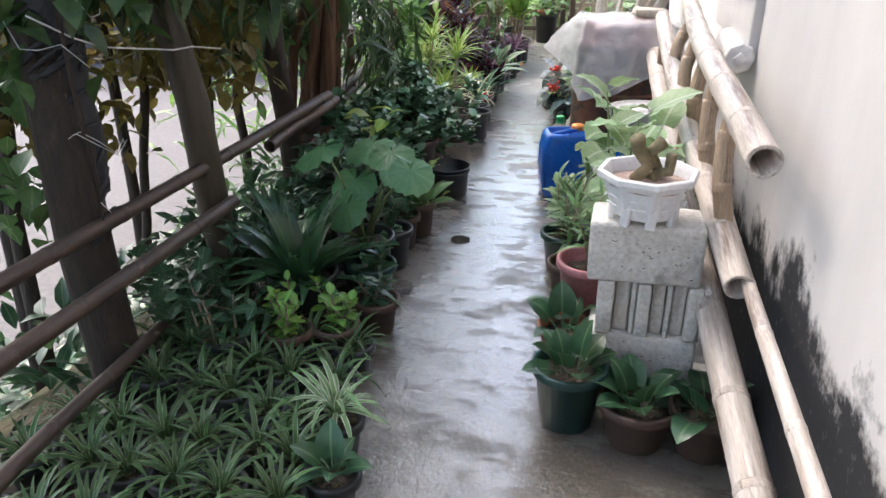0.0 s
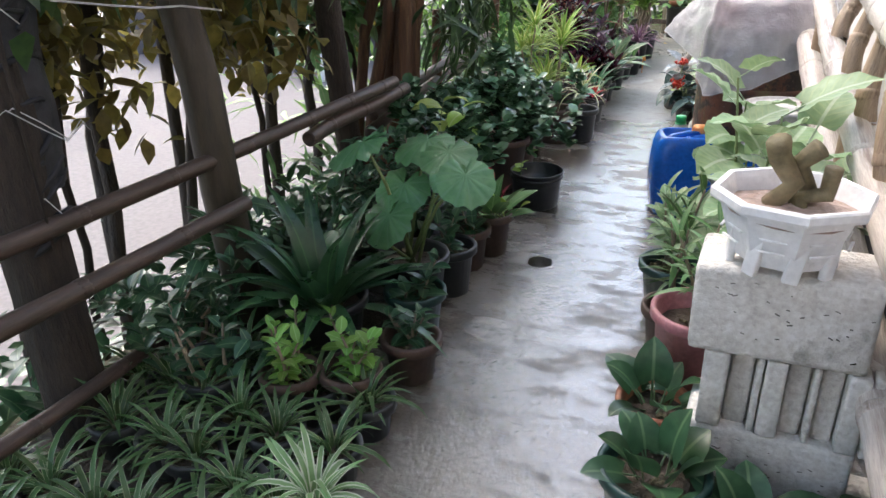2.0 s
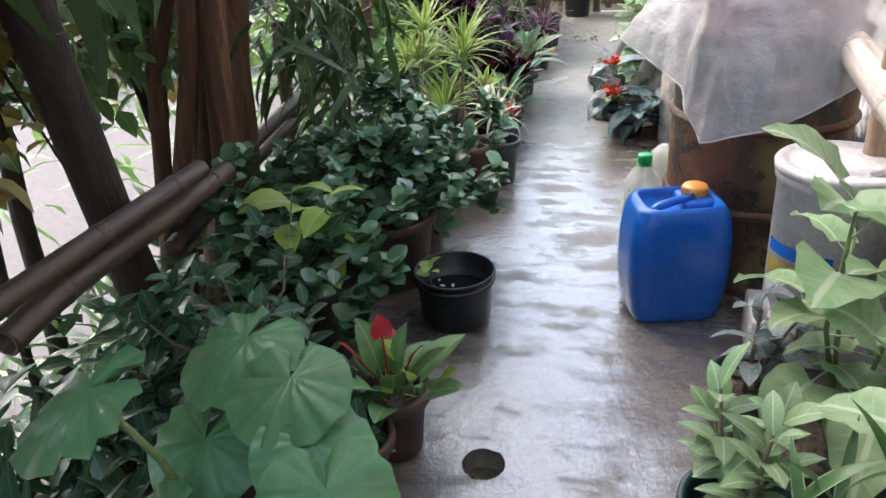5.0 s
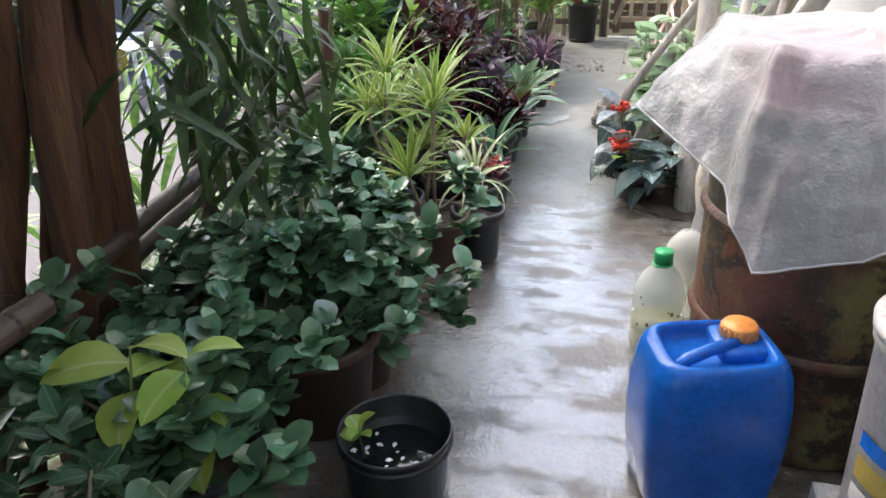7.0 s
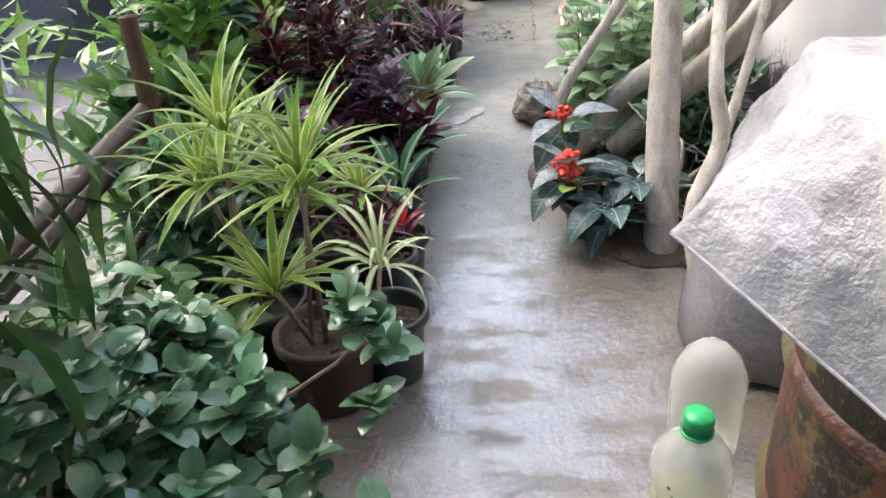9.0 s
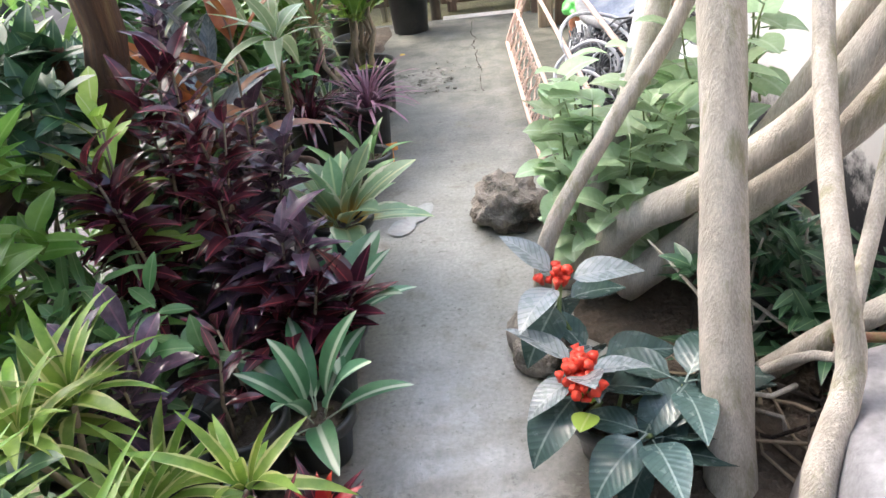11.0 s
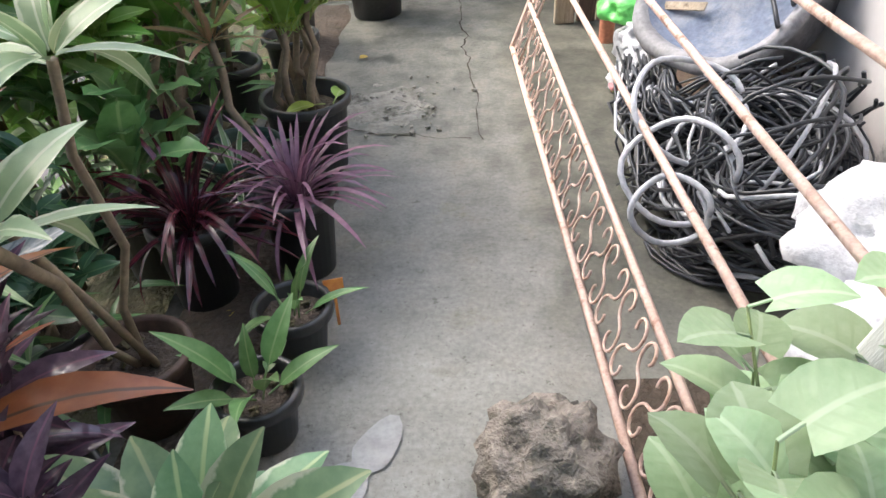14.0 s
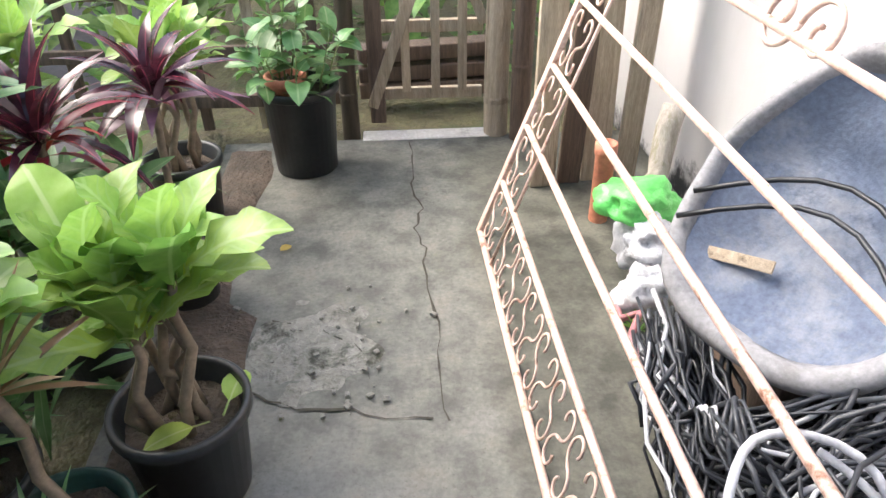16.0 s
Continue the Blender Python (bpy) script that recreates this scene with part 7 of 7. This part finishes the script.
br3 = thing("red_hose", "short faded red hose end on the floor", "hose", (0.80, 7.75, 0))
part("hose", Shape().tube(limb_pts((0, 0.12, 0.02), (0.04, -0.2, 0.03), 0.6, 4, 7), 0.012, 8), ROSE_POT, br3)
wd = thing("weed", "small green weed growing by the hoses", "weed", (0.84, 7.78, 0))
rosette(wd, leaf_meshes("leaf", L_HERB, 3, 0.07, 0.012, "lance", 0.6, 9), 12, (0, 0, 0.005), (10, 70), 9, 0.01)

# boards and posts behind the grille
for k, (x, y, w, h, lean, mat_) in enumerate(((0.72, 8.70, 0.10, 1.9, 0, PLANK), (0.83, 8.72, 0.09, 1.7, 2, PLANK_DARK), (0.94, 8.74, 0.11, 1.85, -1, PLANK), (1.06, 8.72, 0.08, 1.6, 1, PLANK))):
    b = part("board", Shape().box((w, 0.03, h), pose(0, 0, h / 2), 0.004, 0.003, k), mat_)
    b.matrix_basis = pose(x, y, 0.0, 0, lean, 4)
    tagged(b, "weathered upright board leaning behind the grille", "board", "boards behind the grille")
lg = thing("log_stub", "short grey log leaning at the wall", "log", (1.06, 8.35, 0))
part("log", trunk_shape(limb_pts((-0.05, 0.0, 0.02), (0.06, 0.12, 0.42), 0, 2, 6), [0.04] * 6, 10, 2, 0.2), BARK_GREY, lg)
lg2 = thing("brick_post", "short orange-brown clay pipe by the boards", "pipe", (0.88, 8.42, 0))
part("pipe", Shape().lathe([(0.035, 0), (0.035, 0.26), (0.04, 0.27), (0.04, 0.31), (0.03, 0.31), (0.03, 0.02)], 18, caps=False), TERRA, lg2)


def gate():
    g = thing("wooden_gate", "rustic wooden gate of slats with a diagonal brace", "gate", (0.0, 9.34, 0.0))

    def slat(x, w, z0, z1, mat_, name="slat", dy=0.0, d=0.025, turn=0):
        part(name, Shape().box((w, d, z1 - z0), pose(x, dy, (z0 + z1) / 2, 0, turn), 0.004, 0.003, int(x * 100)), mat_, g)

    for x in (0.20, 0.335, 0.455):
        slat(x, 0.04, 0.17, 1.3, PLANK)
    for zc in (0.15, 0.46, 0.95):
        part("cross_rail", Shape().box((0.50, 0.03, 0.055), pose(0.30, 0.03, zc), 0.004, 0.003, int(zc * 9)), PLANK, g)
    part("brace", Shape().box((0.05, 0.025, 0.95), pose(0.21, -0.027, 0.55, 0, 21), 0.004, 0.003), PLANK, g)
    part("brace", Shape().box((0.045, 0.025, 0.8), pose(0.40, -0.027, 0.85, 0, -22), 0.004, 0.003), PLANK, g)
    part("hinge_stile", Shape().box((0.07, 0.05, 1.35), pose(0.065, 0, 0.70), 0.006, 0.004), PLANK_DARK, g)
    return g


gate()
for x, y, r, mt, h in ((-0.06, 9.26, 0.04, BAMBOO_GREEN, 1.7), (0.60, 9.22, 0.055, PLANK, 2.1), (0.70, 9.15, 0.045, PLANK_DARK, 2.1)):
    bamboo("gate_post", (x, y, -0.1), (x + 0.02, y, h), r, mt, "weathered round post beside the wooden gate", "post", "gate posts", seed=int(100 * x) % 50 + 3, gap=0.5)
tagged(part("sill", Shape().box((0.62, 0.10, 0.05), pose(0.30, 9.23, -0.018), 0.008, 0.004), BLOCK), "pale worn concrete sill under the gate", "sill", kind="structure")
fence = thing("garden_fence", "low dark plank fence behind the gate-side plants", "fence", (-1.4, 9.42, 0))
for zc in (0.12, 0.35, 0.62):
    part("fence_rail", Shape().box((2.6, 0.03, 0.06), pose(0, 0, zc), 0.005, 0.004), PLANK_DARK, fence)
for k in range(10):
    part("picket", Shape().box((0.05, 0.025, 0.95), pose(-1.25 + k * 0.27, 0.03, 0.44, 0, random.Random(k).uniform(-3, 3)), 0.004, 0.003, k), PLANK_DARK if k % 2 else PLANK, fence)
for zc in (0.05, 0.14, 0.24):
    tagged(part("stacked_timber", Shape().box((0.75, 0.12, 0.075), pose(0.34, 9.72, zc, 0, 0, 3 * zc * 10), 0.008, 0.006), PLANK_DARK), "dark stacked timber beyond the gate", "timber", "timber stack")

# greenery and houses beyond
tagged(foliage("far_bushes", None, L_FAR, 2600, lambda r: (r.uniform(-3.2, 1.6), r.uniform(10.0, 12.5), r.uniform(-0.2, 2.6)), 0.22, 0.09, "oval", 0.7, (-40, 50), 301), "light green bushes beyond the gate", "bushes", kind="stuff")
tagged(foliage("far_palms", None, L_FAR, 1500, lambda r: (r.uniform(-2.6, -1.0), r.uniform(3.4, 9.6), r.uniform(-0.2, 1.9)), 0.30, 0.045, "lance", 0.9, (-40, 70), 302), "sunlit narrow-leaved bushes behind the fence", "bushes", kind="stuff")
tagged(foliage("tree_line", None, L_CANOPY, 5200, lambda r: (r.uniform(-16, 9), r.uniform(13, 21), r.uniform(-0.8, 4.8) * r.uniform(0.5, 1)), 0.5, 0.25, "oval", 0.7, (-50, 40), 303), "dark tree line beyond the garden", "trees", kind="stuff")


def far_house(label, at, size, rz, wall_mat, roof_mat):
    h = thing("house", label, "house", at, rz=rz)
    part("wall", Shape().box(size, pose(0, 0, size[2] / 2), 0.02), wall_mat, h)
    part("roof", Shape().box((size[0] + 0.5, size[1] + 0.5, 0.12), pose(0, 0, size[2] + 0.06, 5), 0.02), roof_mat, h)
    for k in range(3):
        w = part("window", Shape().box((0.7, 0.06, 0.8), pose(-size[0] / 3 + k * size[0] / 3, -size[1] / 2 - 0.01, 1.5), 0.01), BLACK_POT, h)
        part("sill", Shape().box((0.8, 0.12, 0.06), pose(-size[0] / 3 + k * size[0] / 3, -size[1] / 2 - 0.04, 1.07), 0.01), BLOCK, w)
    return h


far_house("low pale house across the yard", (-9.5, 13.0, -1.16), (6.0, 3.0, 2.6), 12, YARD, PVC)
far_house("pale shed across the yard", (-11.5, 5.5, -1.16), (3.0, 4.0, 2.3), 80, YARD, PVC)
for k, (x, y) in enumerate(((-8.4, 13.6), (-9.0, 14.0))):
    b = thing("blue_barrel", "blue plastic barrel standing in the yard", "barrel", (x, y, -1.16), "yard barrels")
    part("barrel_body", Shape().lathe([(0.001, 0.01), (0.24, 0.0), (0.26, 0.03), (0.29, 0.3), (0.30, 0.45), (0.29, 0.6), (0.26, 0.87), (0.24, 0.9), (0.22, 0.88), (0.001, 0.87)], 28), BLUE, b)
    part("barrel_hoop", Shape().lathe([(0.296, 0.28), (0.305, 0.29), (0.305, 0.31), (0.296, 0.32)], 28), BLUE, b)
for k, (x, y, w) in enumerate(((-6.6, 10.2, 0.9), (-7.4, 10.9, 0.7))):
    t = thing("yard_table", "white wooden table standing in the yard", "table", (x, y, -1.16), "yard tables", 20 * k)
    part("tabletop", Shape().box((w, 0.6, 0.04), pose(0, 0, 0.74), 0.005), WHITE_POT, t)
    for sx in (-1, 1):
        for sy in (-1, 1):
            part("leg", Shape().box((0.05, 0.05, 0.72), pose(sx * (w / 2 - 0.06), sy * 0.24, 0.36), 0.004), WHITE_POT, t)

# clutter under the tree
for k, (x, y) in enumerate(((0.96, 5.28), (1.12, 5.62), (1.1, 4.98), (0.98, 5.85))):
    bush("shaded dark-leaved pot under the tree", (x, y, 0), 0.09, 0.14, (BLACK_POT, GREEN_POT)[k % 2], L_DEEP, 220, (0.14, 0.16, 0.10), 0.10, 0.035, "lance", 260 + k, 0.12, "pots under the tree", 8)
cover = Shape().lathe([(0.30, 0.0), (0.295, 0.10), (0.285, 0.30), (0.275, 0.355), (0.25, 0.378), (0.12, 0.388), (0.001, 0.385)], 56, power=3.2, sx=0.92, sy=1.3)
cover.v = [(x * (1.12 - 0.3 * z), y, z + 0.02 * noise.noise(Vector((x * 6, y * 6, z * 6)))) for x, y, z in cover.v]
heap = thing("covered_crate", "low crate under a dusty pale plastic cover", "crate", (1.05, 4.34, 0.012), rz=-14)
part("cover", cover, TARP, heap, "dusty pale plastic cover")
part("rusty_edge", Shape().tube([(-0.24 + 0.06 * q, 0.35 + 0.008 * math.sin(q), 0.345 + 0.004 * q) for q in range(9)], 0.011, 7), RUST, heap, "rusted rim of the crate")
sack("folded bluish plastic on the heap", (1.0, 4.15, 0.0), (0.15, 0.18, 0.16), 33, 0, CANVAS)
tw = thing("twig_pile", "loose dry twigs lying under the tree", "twigs", (1.0, 5.25, 0.0))
rnd = random.Random(91)
for k in range(26):
    a = Vector((rnd.uniform(-0.22, 0.15), rnd.uniform(-0.5, 0.45), rnd.uniform(0.02, 0.2)))
    b = a + Vector((rnd.uniform(-0.25, 0.25), rnd.uniform(-0.3, 0.3), rnd.uniform(-0.05, 0.25)))
    b.z, b.x = max(b.z, 0.015), min(b.x, 0.3)
    part("twig", Shape().tube(limb_pts(a, b, 0.2, k, 5), [0.007, 0.006, 0.005, 0.004, 0.003], 5), BARK_GREY, tw)
rnd = random.Random(92)
dm2 = leaf_meshes("fallen_leaf", L_DRY, 4, 0.07, 0.035, "oval", 0.5, 93)
for k in range(34):
    x, y = rnd.choice(((rnd.uniform(0.55, 1.15), rnd.uniform(4.3, 6.2)), (rnd.uniform(-0.55, -0.1), rnd.uniform(2.2, 8.6))))
    f = put_mesh("fallen_leaf", dm2[k % 4], m=aim((x, y, 0.012), rnd.uniform(0, 360), rnd.uniform(-6, 10), rnd.uniform(0.6, 1.1), rnd.uniform(-20, 20)))
    tagged(f, "dry yellow-brown fallen leaf on the concrete", "leaf", "fallen leaves")
